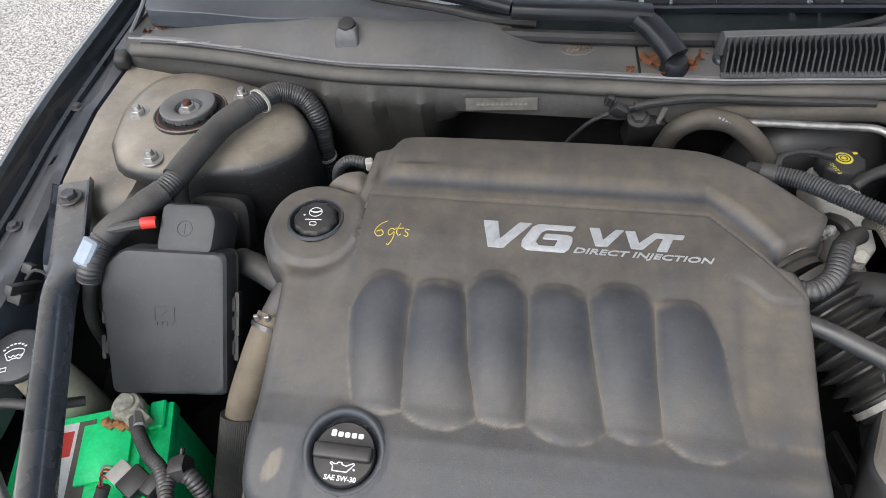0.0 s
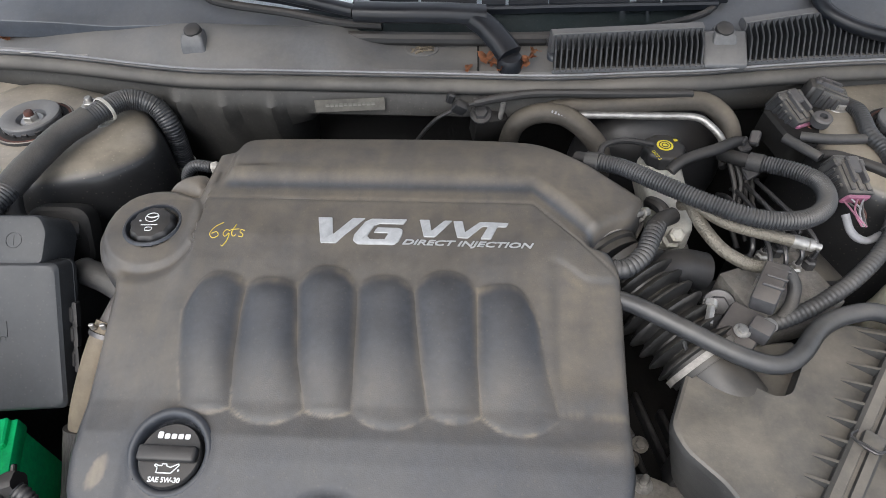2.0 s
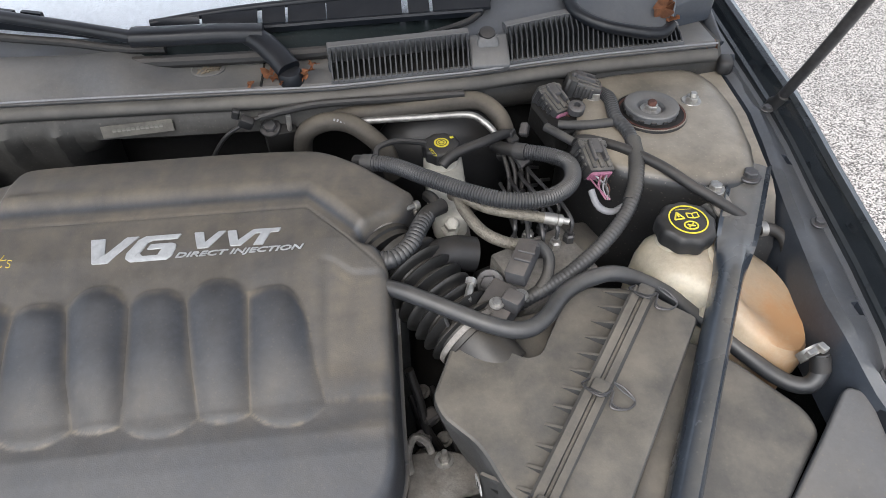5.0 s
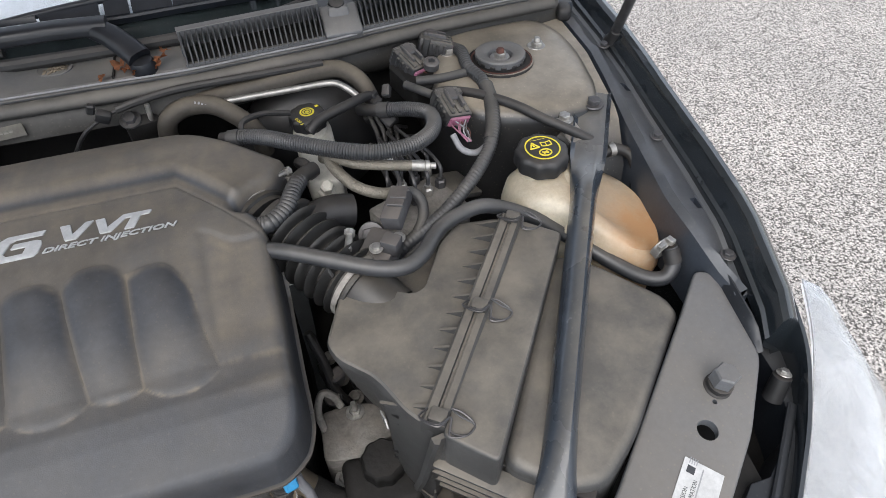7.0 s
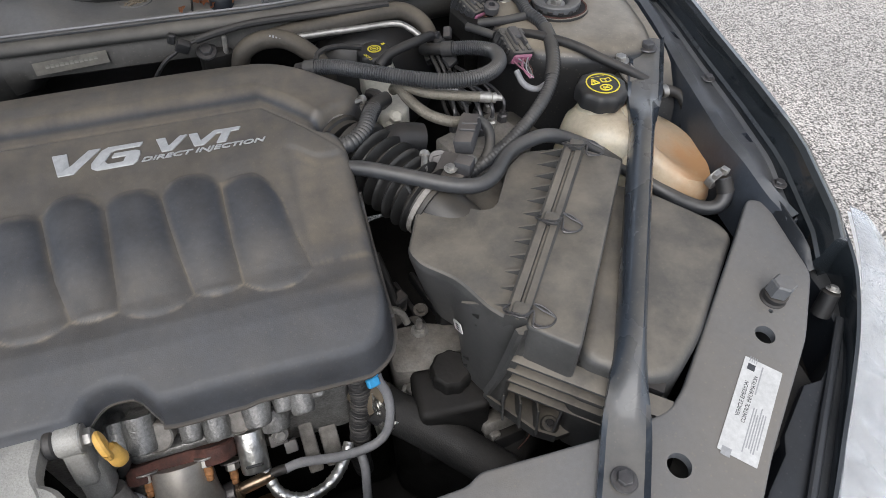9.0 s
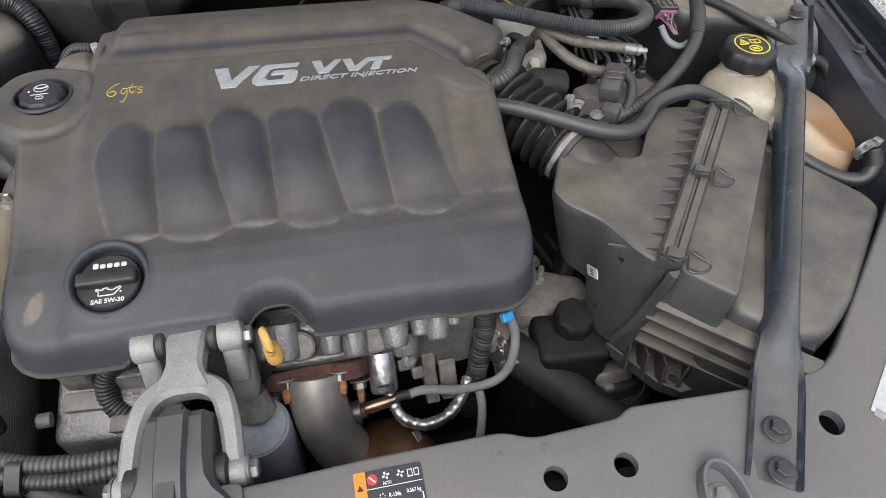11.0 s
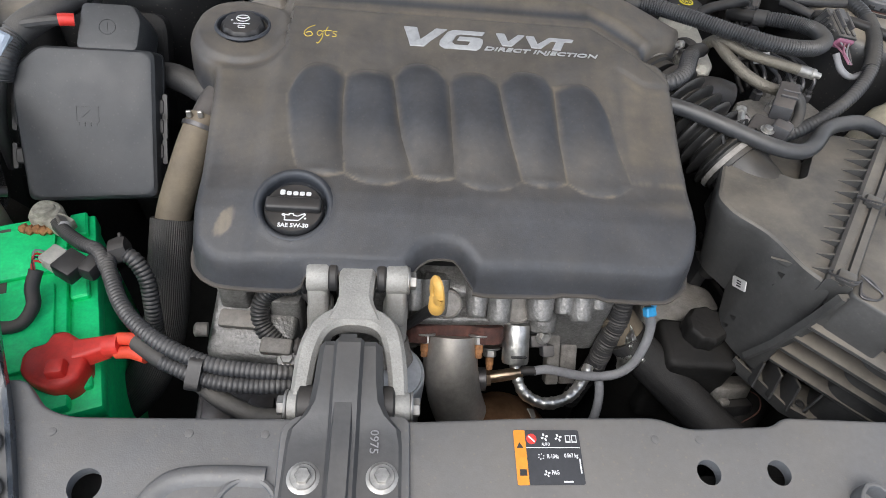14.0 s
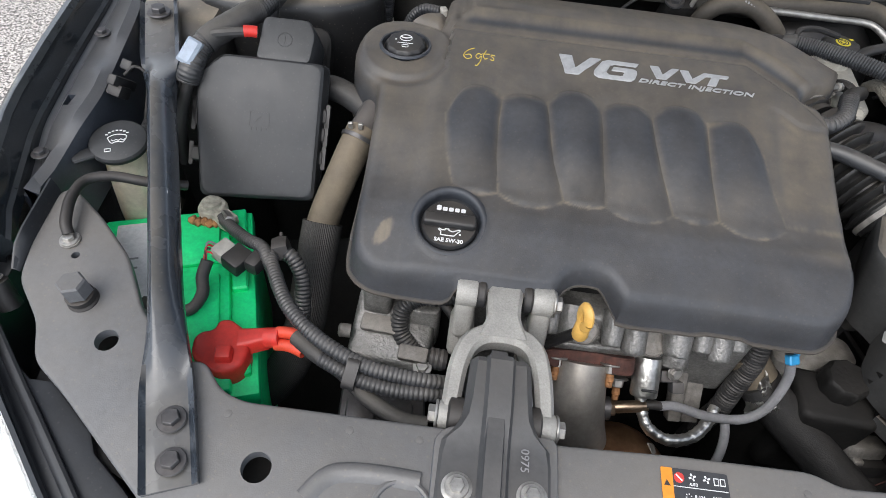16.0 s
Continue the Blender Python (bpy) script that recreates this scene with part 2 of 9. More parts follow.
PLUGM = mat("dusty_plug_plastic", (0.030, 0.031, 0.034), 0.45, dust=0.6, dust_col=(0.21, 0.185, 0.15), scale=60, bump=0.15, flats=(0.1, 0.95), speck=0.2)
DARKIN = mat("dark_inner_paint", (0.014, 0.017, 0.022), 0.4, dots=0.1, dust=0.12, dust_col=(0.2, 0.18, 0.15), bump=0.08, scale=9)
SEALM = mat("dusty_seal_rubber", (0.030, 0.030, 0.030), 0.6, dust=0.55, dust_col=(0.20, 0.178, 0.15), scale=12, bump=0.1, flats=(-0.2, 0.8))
SHADE = mat("pale_sunshade_fabric", (0.72, 0.73, 0.78), 0.5, var=0.05, scale=6, bump=0.05)
FRIT = mat("black_glass_border", (0.010, 0.016, 0.017), 0.12, var=0.2, bump=0, dots=0.05, dust=0.08, dust_col=(0.2, 0.2, 0.19))
WIPER = mat("satin_black_paint", (0.009, 0.011, 0.015), 0.36, spec=0.35, dust=0.05, bump=0.02)
CRATE = mat("dark_rubber_duct", (0.020, 0.020, 0.020), 0.45, dust=0.34, dust_col=(0.15, 0.125, 0.095), bump=0.1)


def glass(name, tint, rough, clear=1.0):
    m = bpy.data.materials.new(name)
    m.use_nodes = True
    p = m.node_tree.nodes["Principled BSDF"]
    p.inputs["Base Color"].default_value = (*tint, 1)
    p.inputs["Transmission Weight"].default_value, p.inputs["Roughness"].default_value, p.inputs["IOR"].default_value = clear, rough, 1.5
    return m


LENS = glass("clear_lens_plastic", (0.97, 0.98, 0.98), 0.01)
GLASS = glass("clear_windshield_glass", (0.93, 0.96, 0.97), 0.0, 1.0)


def asphalt():
    m = mat("speckled_pavement", (0.53, 0.49, 0.45), 0.9, var=0.12, scale=1.2, bump=0)
    n, l = m.node_tree.nodes, m.node_tree.links
    p = n["Principled BSDF"]
    tc = n.new("ShaderNodeTexCoord")
    cells, dots, mix = n.new("ShaderNodeTexVoronoi"), n.new("ShaderNodeTexNoise"), n.new("ShaderNodeMix")
    cells.inputs["Scale"].default_value, dots.inputs["Scale"].default_value, dots.inputs["Detail"].default_value = 260, 170, 5
    ramp = n.new("ShaderNodeValToRGB")
    ramp.color_ramp.elements[0].position, ramp.color_ramp.elements[0].color = 0.44, (0.10, 0.095, 0.09, 1)
    ramp.color_ramp.elements[1].position, ramp.color_ramp.elements[1].color = 0.52, (1, 1, 1, 1)
    l.new(tc.outputs["Object"], cells.inputs["Vector"]), l.new(tc.outputs["Object"], dots.inputs["Vector"])
    l.new(dots.outputs["Fac"], ramp.inputs[0])
    mix.data_type, mix.blend_type = "RGBA", "MULTIPLY"
    mix.inputs[0].default_value = 0.9
    src = p.inputs["Base Color"].links[0].from_socket
    l.new(src, mix.inputs[6]), l.new(ramp.outputs[0], mix.inputs[7])
    tone = n.new("ShaderNodeHueSaturation")
    mr = n.new("ShaderNodeMapRange")
    mr.inputs[3].default_value, mr.inputs[4].default_value = 0.62, 1.5
    sep = n.new("ShaderNodeSeparateColor")
    l.new(cells.outputs["Color"], sep.inputs[0]), l.new(sep.outputs[0], mr.inputs[0]), l.new(mr.outputs[0], tone.inputs["Value"])
    l.new(mix.outputs[2], tone.inputs["Color"]), l.new(tone.outputs[0], p.inputs["Base Color"])
    b = n.new("ShaderNodeBump")
    b.inputs["Strength"].default_value, b.inputs["Distance"].default_value = 0.6, 0.004
    l.new(dots.outputs["Fac"], b.inputs["Height"]), l.new(b.outputs[0], p.inputs["Normal"])
    return m


ASPHALT = asphalt()

# ---- builders ----
WORLD_AT = {}


def thing(name, at, label, category, group="", kind=""):
    """An Empty at the base of a thing, which carries its parts."""
    ob = new(name)
    ob.location = at
    ob.empty_display_size = 0.02
    WORLD_AT[ob] = Vector(at)
    return tagged(ob, label, category, group, kind)


def mesh_ob(name, bm, material, sharp=35):
    me = bpy.data.meshes.new(name)
    box = [v.co for v in bm.verts]
    c = Vector([(min(p[i] for p in box) + max(p[i] for p in box)) / 2 for i in range(3)])
    bmesh.ops.translate(bm, verts=bm.verts, vec=-c)
    bm.normal_update()
    bm.to_mesh(me)
    bm.free()
    me.materials.append(material)
    me.shade_smooth()
    me.set_sharp_from_angle(angle=radians(sharp))
    ob = new(name, me)
    WORLD_AT[ob] = c
    ob.location = c
    return ob


def part(name, bm, material, parent, label="", sharp=35):
    ob = mesh_ob(name, bm, material, sharp)
    ob.parent = parent
    ob.location = WORLD_AT[ob] - WORLD_AT[parent]
    return tagged(ob, label)


def solo(name, bm, material, label, category, group="", kind="", sharp=35):
    return tagged(mesh_ob(name, bm, material, sharp), label, category, group, kind)


def spline(pts, step):
    """Points evenly along a smooth curve through pts."""
    p = [Vector(q) for q in pts]
    p = [2 * p[0] - p[1]] + p + [2 * p[-1] - p[-2]]
    fine = []
    for i in range(1, len(p) - 2):
        a, b, c, d = p[i - 1:i + 3]
        for k in range(24):
            t = k / 24
            fine.append(0.5 * (2 * b + (c - a) * t + (2 * a - 5 * b + 4 * c - d) * t * t + (3 * b - a - 3 * c + d) * t ** 3))
    fine.append(p[-2])
    out, need = [fine[0]], step
    for a, b in zip(fine, fine[1:]):
        seg = (b - a).length
        while seg > 0 and need <= seg:
            out.append(a.lerp(b, need / seg))
            need += step
        need -= seg
    if len(out) == 1 or (out[-1] - fine[-1]).length > step * 0.3:
        out.append(fine[-1])
    return out


def tube(bm, pts, r, seg=14, step=0.006, rib=0.0, pitch=0.0045, flat=1.0, cap=True, wrap=0.0, flute=0.0):
    """A hose along pts. rib: depth of its corrugation as a share of r. wrap: slight unevenness."""
    if rib:
        step = pitch / 4
    path = spline(pts, step)
    ring_of, up = [], None
    for i, c in enumerate(path):
        d = (path[min(i + 1, len(path) - 1)] - path[max(i - 1, 0)]).normalized()
        if up is None:
            up = d.orthogonal().normalized()
        up = (up - d * up.dot(d)).normalized()
        side = d.cross(up)
        k = r
        if rib:
            k = r * (1 - rib * (0, 0.35, 1, 0.35)[i % 4])
        if wrap:
            k *= 1 + wrap * noise.noise(c * 55) + wrap * 0.6 * ((i % 5) == 0)
        ring_of.append([bm.verts.new(c + k * (1 - flute * (j % 2)) * (math.cos(a) * up + flat * math.sin(a) * side)) for j, a in enumerate(2 * math.pi * j / seg for j in range(seg))])
    for a, b in zip(ring_of, ring_of[1:]):
        for j in range(seg):
            bm.faces.new((a[j], a[(j + 1) % seg], b[(j + 1) % seg], b[j]))
    if cap:
        bm.faces.new(ring_of[0][::-1]), bm.faces.new(ring_of[-1])
    return bm


def lathe(bm, at, axis, profile, seg=32, wave=0.0, lobes=0, cap=True):
    """Turns (radius, height) round axis from at. wave, lobes: a scalloped rim."""
    d = Vector(axis).normalized()
    u = d.orthogonal().normalized()
    if abs(d.z) > 0.5:
        u = (Vector((1, 0, 0)) - d * d.x).normalized()
    v = d.cross(u)
    rings = []
    for r, h in profile:
        ring = []
        for j in range(seg):
            a = 2 * math.pi * j / seg
            k = r * (1 + (wave * math.cos(lobes * a) if lobes else 0))
            ring.append(bm.verts.new(Vector(at) + d * h + k * (math.cos(a) * u + math.sin(a) * v)))
        rings.append(ring)
    for a, b in zip(rings, rings[1:]):
        for j in range(seg):
            bm.faces.new((a[j], a[(j + 1) % seg], b[(j + 1) % seg], b[j]))
    if cap and profile[0][0] > 1e-5:
        bm.faces.new(rings[0][::-1])
    if cap and profile[-1][0] > 1e-5:
        bm.faces.new(rings[-1])
    return bm


def box(bm, at, size, turn=(0, 0, 0), bevel=0.0, seg=2, taper=1.0):
    m = pose(*at, *turn)
    vs = [bm.verts.new(m @ Vector((x * size[0] / 2 * (taper if z > 0 else 1), y * size[1] / 2 * (taper if z > 0 else 1), z * size[2] / 2)))
          for z in (-1, 1) for x, y in ((-1, -1), (1, -1), (1, 1), (-1, 1))]
    fs = [bm.faces.new([vs[i] for i in f]) for f in ((3, 2, 1, 0), (4, 5, 6, 7), (0, 1, 5, 4), (1, 2, 6, 5), (2, 3, 7, 6), (3, 0, 4, 7))]
    if bevel:
        edges = list({e for f in fs for e in f.edges})
        bmesh.ops.bevel(bm, geom=edges, offset=bevel, segments=seg, profile=0.5, affect="EDGES", clamp_overlap=True)
    return bm


def prism(bm, outline, low, high, bevel=0.0, seg=2):
    """An outline in plan drawn up from low to high, each a height or a function of x, y."""
    lo = low if callable(low) else (lambda x, y: low)
    hi = high if callable(high) else (lambda x, y: high)
    a = [bm.verts.new((x, y, lo(x, y))) for x, y in outline]
    b = [bm.verts.new((x, y, hi(x, y))) for x, y in outline]
    n = len(outline)
    top, bot = bm.faces.new(b), bm.faces.new(a[::-1])
    for i in range(n):
        bm.faces.new((a[i], a[(i + 1) % n], b[(i + 1) % n], b[i]))
    bm.normal_update()
    if top.normal.z < 0:
        bmesh.ops.reverse_faces(bm, faces=bm.faces)
    if bevel:
        bmesh.ops.bevel(bm, geom=list(top.edges), offset=bevel, segments=seg, profile=0.5, affect="EDGES", clamp_overlap=True)
    return bm


def rounded(outline, r, n=5):
    """The outline with its corners rounded to about r."""
    out, m = [], len(outline)
    for i in range(m):
        p, a, b = (Vector((*outline[k % m], 0)) for k in (i, i - 1, i + 1))
        da, db = a - p, b - p
        k = min(r, da.length * 0.45, db.length * 0.45)
        s, e = p + da.normalized() * k, p + db.normalized() * k
        for j in range(n + 1):
            t = j / n
            q = (1 - t) ** 2 * s + 2 * t * (1 - t) * p + t * t * e
            out.append((q.x, q.y))
    return out


def loft(bm, rings, cap=True):
    """Skins closed rings of equal count."""
    vs = [[bm.verts.new(p) for p in r] for r in rings]
    n = len(vs[0])
    for a, b in zip(vs, vs[1:]):
        for j in range(n):
            bm.faces.new((a[j], a[(j + 1) % n], b[(j + 1) % n], b[j]))
    if cap:
        bm.faces.new(vs[0][::-1]), bm.faces.new(vs[-1])
    bmesh.ops.recalc_face_normals(bm, faces=bm.faces)
    return bm


def sweep(bm, path, section, up=(0, 0, 1), cap=True):
    """Carries a closed section of (side, up) along path; section may be a function of the share of the way."""
    rings = []
    p = [Vector(q) for q in path]
    for i, c in enumerate(p):
        d = (p[min(i + 1, len(p) - 1)] - p[max(i - 1, 0)]).normalized()
        side = d.cross(Vector(up)).normalized()
        u = side.cross(d)
        s = section(i / (len(p) - 1)) if callable(section) else section
        rings.append([c + side * a + u * b for a, b in s])
    return loft(bm, rings, cap)


def hexbolt(parent, at, r=0.008, axis=(0, 0, 1), material=None, name="bolt", washer=True, high=0.7, label=""):
    material = material or STEEL
    bm = bmesh.new()
    if washer:
        lathe(bm, at, axis, [(r * 1.55, 0), (r * 1.6, r * 0.12), (r * 1.5, r * 0.28), (r * 0.9, r * 0.3)], 20)
    lathe(bm, Vector(at) + Vector(axis).normalized() * r * 0.2, axis, [(r, 0), (r, r * high), (r * 0.9, r * (high + 0.12)), (0.0001, r * (high + 0.13))], 6)
    return part(name, bm, material, parent, label)


def words(name, text, size, at, right, upward, material, parent, thick=0.0004, wide=1.0, shear=0.0, label="", align="LEFT", bold=0.0, fit=None):
    """Raised or printed lettering; at: its lower left corner."""
    cu = bpy.data.curves.new(name, "FONT")
    cu.body, cu.size, cu.extrude, cu.shear, cu.offset, cu.align_x = text, size, thick, shear, bold, align
    cu.resolution_u = 3
    tmp = bpy.data.objects.new(name, cu)
    scene.collection.objects.link(tmp)
    me = bpy.data.meshes.new_from_object(tmp.evaluated_get(bpy.context.evaluated_depsgraph_get()))
    bpy.data.objects.remove(tmp)
    r = Vector(right).normalized()
    u = Vector(upward)
    u = (u - r * u.dot(r)).normalized()
    nrm = r.cross(u)
    bm = bmesh.new()
    bm.from_mesh(me)
    bpy.data.meshes.remove(me)
    if fit:
        xs, ys = [v.co.x for v in bm.verts], [v.co.y for v in bm.verts]
        for v in bm.verts:
            v.co.x = (v.co.x - min(xs)) / (max(xs) - min(xs)) * fit[0]
            v.co.y = (v.co.y - min(ys)) / (max(ys) - min(ys)) * fit[1]
    for v in bm.verts:
        x, y, z = v.co
        v.co = Vector(at) + r * x * wide + u * y + nrm * (z + thick)
    return part(name, bm, material, parent, label)


def plate(name, at, right, upward, w, h, material, parent, thick=0.0004, lift=0.0, corner=0.0, label=""):
    """A thin flat patch centred at at."""
    r = Vector(right).normalized()
    u = Vector(upward)
    u = (u - r * u.dot(r)).normalized()
    n = r.cross(u)
    o = [(-w / 2, -h / 2), (w / 2, -h / 2), (w / 2, h / 2), (-w / 2, h / 2)]
    if corner:
        o = rounded(o, corner, 3)
    bm = bmesh.new()
    loft(bm, [[Vector(at) + r * a + u * b + n * (lift + k) for a, b in o] for k in (0, thick)])
    return part(name, bm, material, parent, label)


def cut(ob, cutters):
    """Takes the bmeshes in cutters out of a mesh object."""
    bm = bmesh.new()
    for c in cutters:
        me = bpy.data.meshes.new("tmp")
        c.to_mesh(me)
        c.free()
        bm.from_mesh(me)
        bpy.data.meshes.remove(me)
    me = bpy.data.meshes.new("tmp")
    bmesh.ops.translate(bm, verts=bm.verts, vec=-WORLD_AT[ob])
    bm.to_mesh(me)
    bm.free()
    tool = new("tmp", me)
    tool.location = ob.location
    tool.parent, tool.matrix_parent_inverse = ob.parent, ob.matrix_parent_inverse
    mod = ob.modifiers.new("cut", "BOOLEAN")
    mod.object, mod.operation, mod.solver = tool, "DIFFERENCE", "EXACT"
    bpy.context.view_layer.update()
    done = bpy.data.meshes.new_from_object(ob.evaluated_get(bpy.context.evaluated_depsgraph_get()))
    ob.modifiers.clear()
    done.name = ob.data.name
    ob.data = done
    bpy.data.objects.remove(tool)
    done.shade_smooth()
    done.set_sharp_from_angle(angle=radians(35))
    return ob


def interp(x, pairs):
    xs, ys = zip(*pairs)
    return float(np.interp(x, xs, ys))


def mirrored(pts):
    return [(-p[0], *p[1:]) for p in pts]

# ---- ground ----
bm = bmesh.new()
box(bm, (0, 0, -0.05), (600, 600, 0.1))
solo("ground", bm, ASPHALT, "pale speckled asphalt of a parking lot", "pavement", kind="structure")

# ---- body of the car ----
FENDER_X = [(-0.05, 0.575), (0.05, 0.625), (0.13, 0.668), (0.2, 0.695), (0.29, 0.713), (0.40, 0.727), (0.52, 0.738), (0.68, 0.757), (0.80, 0.765), (1.0, 0.778), (1.5, 0.80)]
RAIL_X = [(0.1, 0.655), (0.19, 0.668), (0.258, 0.658), (0.31, 0.649), (0.36, 0.648), (0.50, 0.668), (0.67, 0.70), (0.8, 0.705), (1.0, 0.712), (1.5, 0.73)]


def fender(side):
    t = thing("fender", (side * 0.74, 0.6, 0.0), "dark blue-black painted front fender with its dusty inner gutter", "fender", "front fenders")
    ys = np.linspace(0.17, 1.3, 40)
    rings = []
    for y in ys:
        xo, xr = interp(y, FENDER_X), interp(y, RAIL_X)
        z = interp(y, [(0.1, 0.79), (0.2, 0.826), (0.3, 0.852), (0.6, 0.880), (1.0, 0.90), (1.4, 0.93)])
        prof = [(xo + 0.085, 0.12), (xo + 0.10, 0.5), (xo + 0.075, 0.68), (xo + 0.04, z - 0.075), (xo + 0.016, z - 0.016), (xo + 0.004, z - 0.002), (xo - 0.004, z),
                (xo - 0.010, z - 0.004), (xo - 0.012, z - 0.012), (xo - 0.016, z - 0.028), (xo - 0.021, z - 0.03), (xo - 0.021, z - 0.045), (xo + 0.0, z - 0.06), (xo + 0.06, 0.5), (xo + 0.06, 0.12)]
        rings.append([Vector((side * x, y, h)) for x, h in prof])
    bm = bmesh.new()
    loft(bm, rings)
    part("skin", bm, PAINT, t, "glossy dark painted outer skin")
    # stepped gutter between fender edge and inner rail
    rings = []
    for y in np.linspace(0.225, 1.0, 50):
        xo, xr = interp(y, FENDER_X) - 0.015 - 0.10 * max(0.0, 0.27 - y), interp(y, RAIL_X)
        z = interp(y, [(0.1, 0.77), (0.19, 0.792), (0.26, 0.803), (0.31, 0.822), (0.6, 0.852), (1.0, 0.865)])
        step = 0.004 if (int(y * 22) % 3) else 0.0
        prof = [(xo, z - 0.006), (xo - 0.012, z - 0.010), (xo - 0.020, z - 0.006 + step), (xr + 0.012, z + step), (xr + 0.002, z - 0.002), (xr, z - 0.012), (xr - 0.002, z - 0.09), (xr + 0.01, z - 0.095), (xr + 0.012, z - 0.03), (xo, z - 0.03)]
        rings.append([Vector((side * x, y, h)) for x, h in prof])
    bm = bmesh.new()
    loft(bm, rings)
    g = part("gutter", bm, INNER, t, "dark painted ledge with punched slots", sharp=25)
    cutters = []
    for y in (0.345, 0.575, 0.79):
        x = (interp(y, FENDER_X) + interp(y, RAIL_X)) / 2 - 0.002
        c = bmesh.new()
        box(c, (side * x, y, 0.84), (0.010, 0.016, 0.2), (0, 0, 8 * side))
        cutters.append(c)
    cut(g, cutters)
    for y in (0.27, 0.46, 0.67, 0.86):
        x = (interp(y, FENDER_X) + interp(y, RAIL_X)) / 2 - 0.004
        z = interp(y, [(0.1, 0.77), (0.19, 0.792), (0.26, 0.803), (0.31, 0.822), (0.6, 0.852), (1.0, 0.865)])
        hexbolt(t, (side * x, y, z + 0.002), 0.0058, material=DARKST)
    return t


fender(1)
fender(-1)


def inner_apron(side):
    """Inner wheel-house panel from the strut tower to the front."""
    rings = []
    for y in np.linspace(0.16, 0.80, 30):
        x = interp(y, RAIL_X) - 0.004
        z = interp(y, [(0.15, 0.60), (0.44, 0.62), (0.47, 0.80), (0.52, 0.846), (0.8, 0.856)])
        inn = interp(y, [(0.15, 0.004), (0.45, 0.006), (0.52, 0.09), (0.8, 0.12)])
        x = min(x, 0.625 + 0.5 * max(0.0, y - 0.16)) if y < 0.4 else x
        prof = [(x, z), (x - inn, z - 0.006), (x - inn - 0.012, z - 0.02), (x - inn - 0.03, 0.40), (x - inn - 0.02, 0.40), (x, z - 0.03)]
        rings.append([Vector((side * a, y, h)) for a, h in prof])
    bm = bmesh.new()
    loft(bm, rings)
    return solo("wheel_house_panel", bm, TOWER, "dusty painted steel inner wheel house panel", "body panel", "wheel house panels", "structure")


inner_apron(1)
inner_apron(-1)


def strut_tower(side):
    t = thing("strut_tower", (side * 0.55, 0.65, 0.4), "dust-covered round steel strut tower with bearing cap and nuts", "strut tower", "strut towers", "structure")
    o = [(0.640, 0.60), (0.660, 0.685), (0.645, 0.745), (0.60, 0.770), (0.51, 0.752), (0.425, 0.712), (0.382, 0.655), (0.384, 0.615), (0.418, 0.580), (0.460, 0.562), (0.53, 0.548), (0.60, 0.555)]
    if side > 0:
        o = [(0.665, 0.585), (0.680, 0.69), (0.660, 0.775), (0.56, 0.785), (0.485, 0.765), (0.445, 0.70), (0.44, 0.63), (0.46, 0.575), (0.51, 0.54), (0.58, 0.52), (0.64, 0.53)]
    o = [p[:2] for p in spline([(x, y, 0) for x, y in o + o[:1]], 0.018)][:-1]
    c = Vector((0.55, 0.665, 0))
    rings = []
    for k, z in ((0.40, 0.862), (0.62, 0.8635), (0.80, 0.862), (0.91, 0.858), (0.975, 0.852), (1.005, 0.843), (1.018, 0.830), (1.025, 0.80), (1.035, 0.60), (1.04, 0.40)):
        rings.append([Vector((side * (c.x + (x - c.x) * k), c.y + (y - c.y) * k, z + (0.006 if side > 0 else 0))) for x, y in o])
    bm = bmesh.new()
    loft(bm, rings)
    part("tower", bm, TOWER, t, sharp=60)
    z = 0.864 + (0.006 if side > 0 else 0)
    at = (side * 0.55, 0.664, z)
    bm = bmesh.new()
    lathe(bm, at, (0, 0.04, 1), [(0.0492, -0.004), (0.0490, 0.0002), (0.0480, 0.0010), (0.0466, 0.0004)], 48, cap=False)
    part("seat_edge", bm, TOWER, t)
    # flat disc: the shade of a sunken seat is given by dark colour alone
    bm = bmesh.new()
    lathe(bm, at, (0, 0.04, 1), [(0.0468, -0.004), (0.0468, 0.0003), (0.0003, 0.0003)], 48)
    part("seat", bm, DEEP, t, "flat disc round the bearing, a recess's shade in its near-black colour")
    bm = bmesh.new()
    lathe(bm, (at[0] + 0.002, at[1] - 0.001, at[2]), (0, 0.04, 1), [(0.0455, 0.0), (0.0455, 0.0006), (0.0425, 0.0008), (0.0425, 0.0)], 48, cap=False)
    part("rusty_edge", bm, RUST, t, "rusty edge of the bearing seat")
    bm = bmesh.new()
    lathe(bm, at, (0, 0.04, 1), [(0.034, -0.002), (0.0362, 0.004), (0.0366, 0.0095), (0.0355, 0.0112), (0.0325, 0.0116), (0.0235, 0.0098), (0.0185, 0.0072), (0.0160, 0.0010), (0.001, 0.0000)], 48)
    part("bearing_cap", bm, COWLM, t, "grey dusty bearing cap")
    for k in range(14):
        a = 2 * math.pi * k / 14
        bm = bmesh.new()
        box(bm, (at[0] + 0.0357 * math.cos(a), at[1] + 0.0357 * math.sin(a), z + 0.0035), (0.003, 0.008, 0.0055), (0, 0, math.degrees(a)), 0.001, 1)
        part("lug", bm, RUBBER, t)
    hexbolt(t, (at[0], at[1], z + 0.002), 0.0090, material=STEEL, name="centre_nut")
    bm = bmesh.new()
    lathe(bm, (at[0], at[1], z + 0.009), (0, 0, 1), [(0.0058, 0), (0.0058, 0.0065), (0.004, 0.008), (0.0002, 0.008)], 14)
    part("rod_end", bm, RUST, t, "rusty piston rod end")
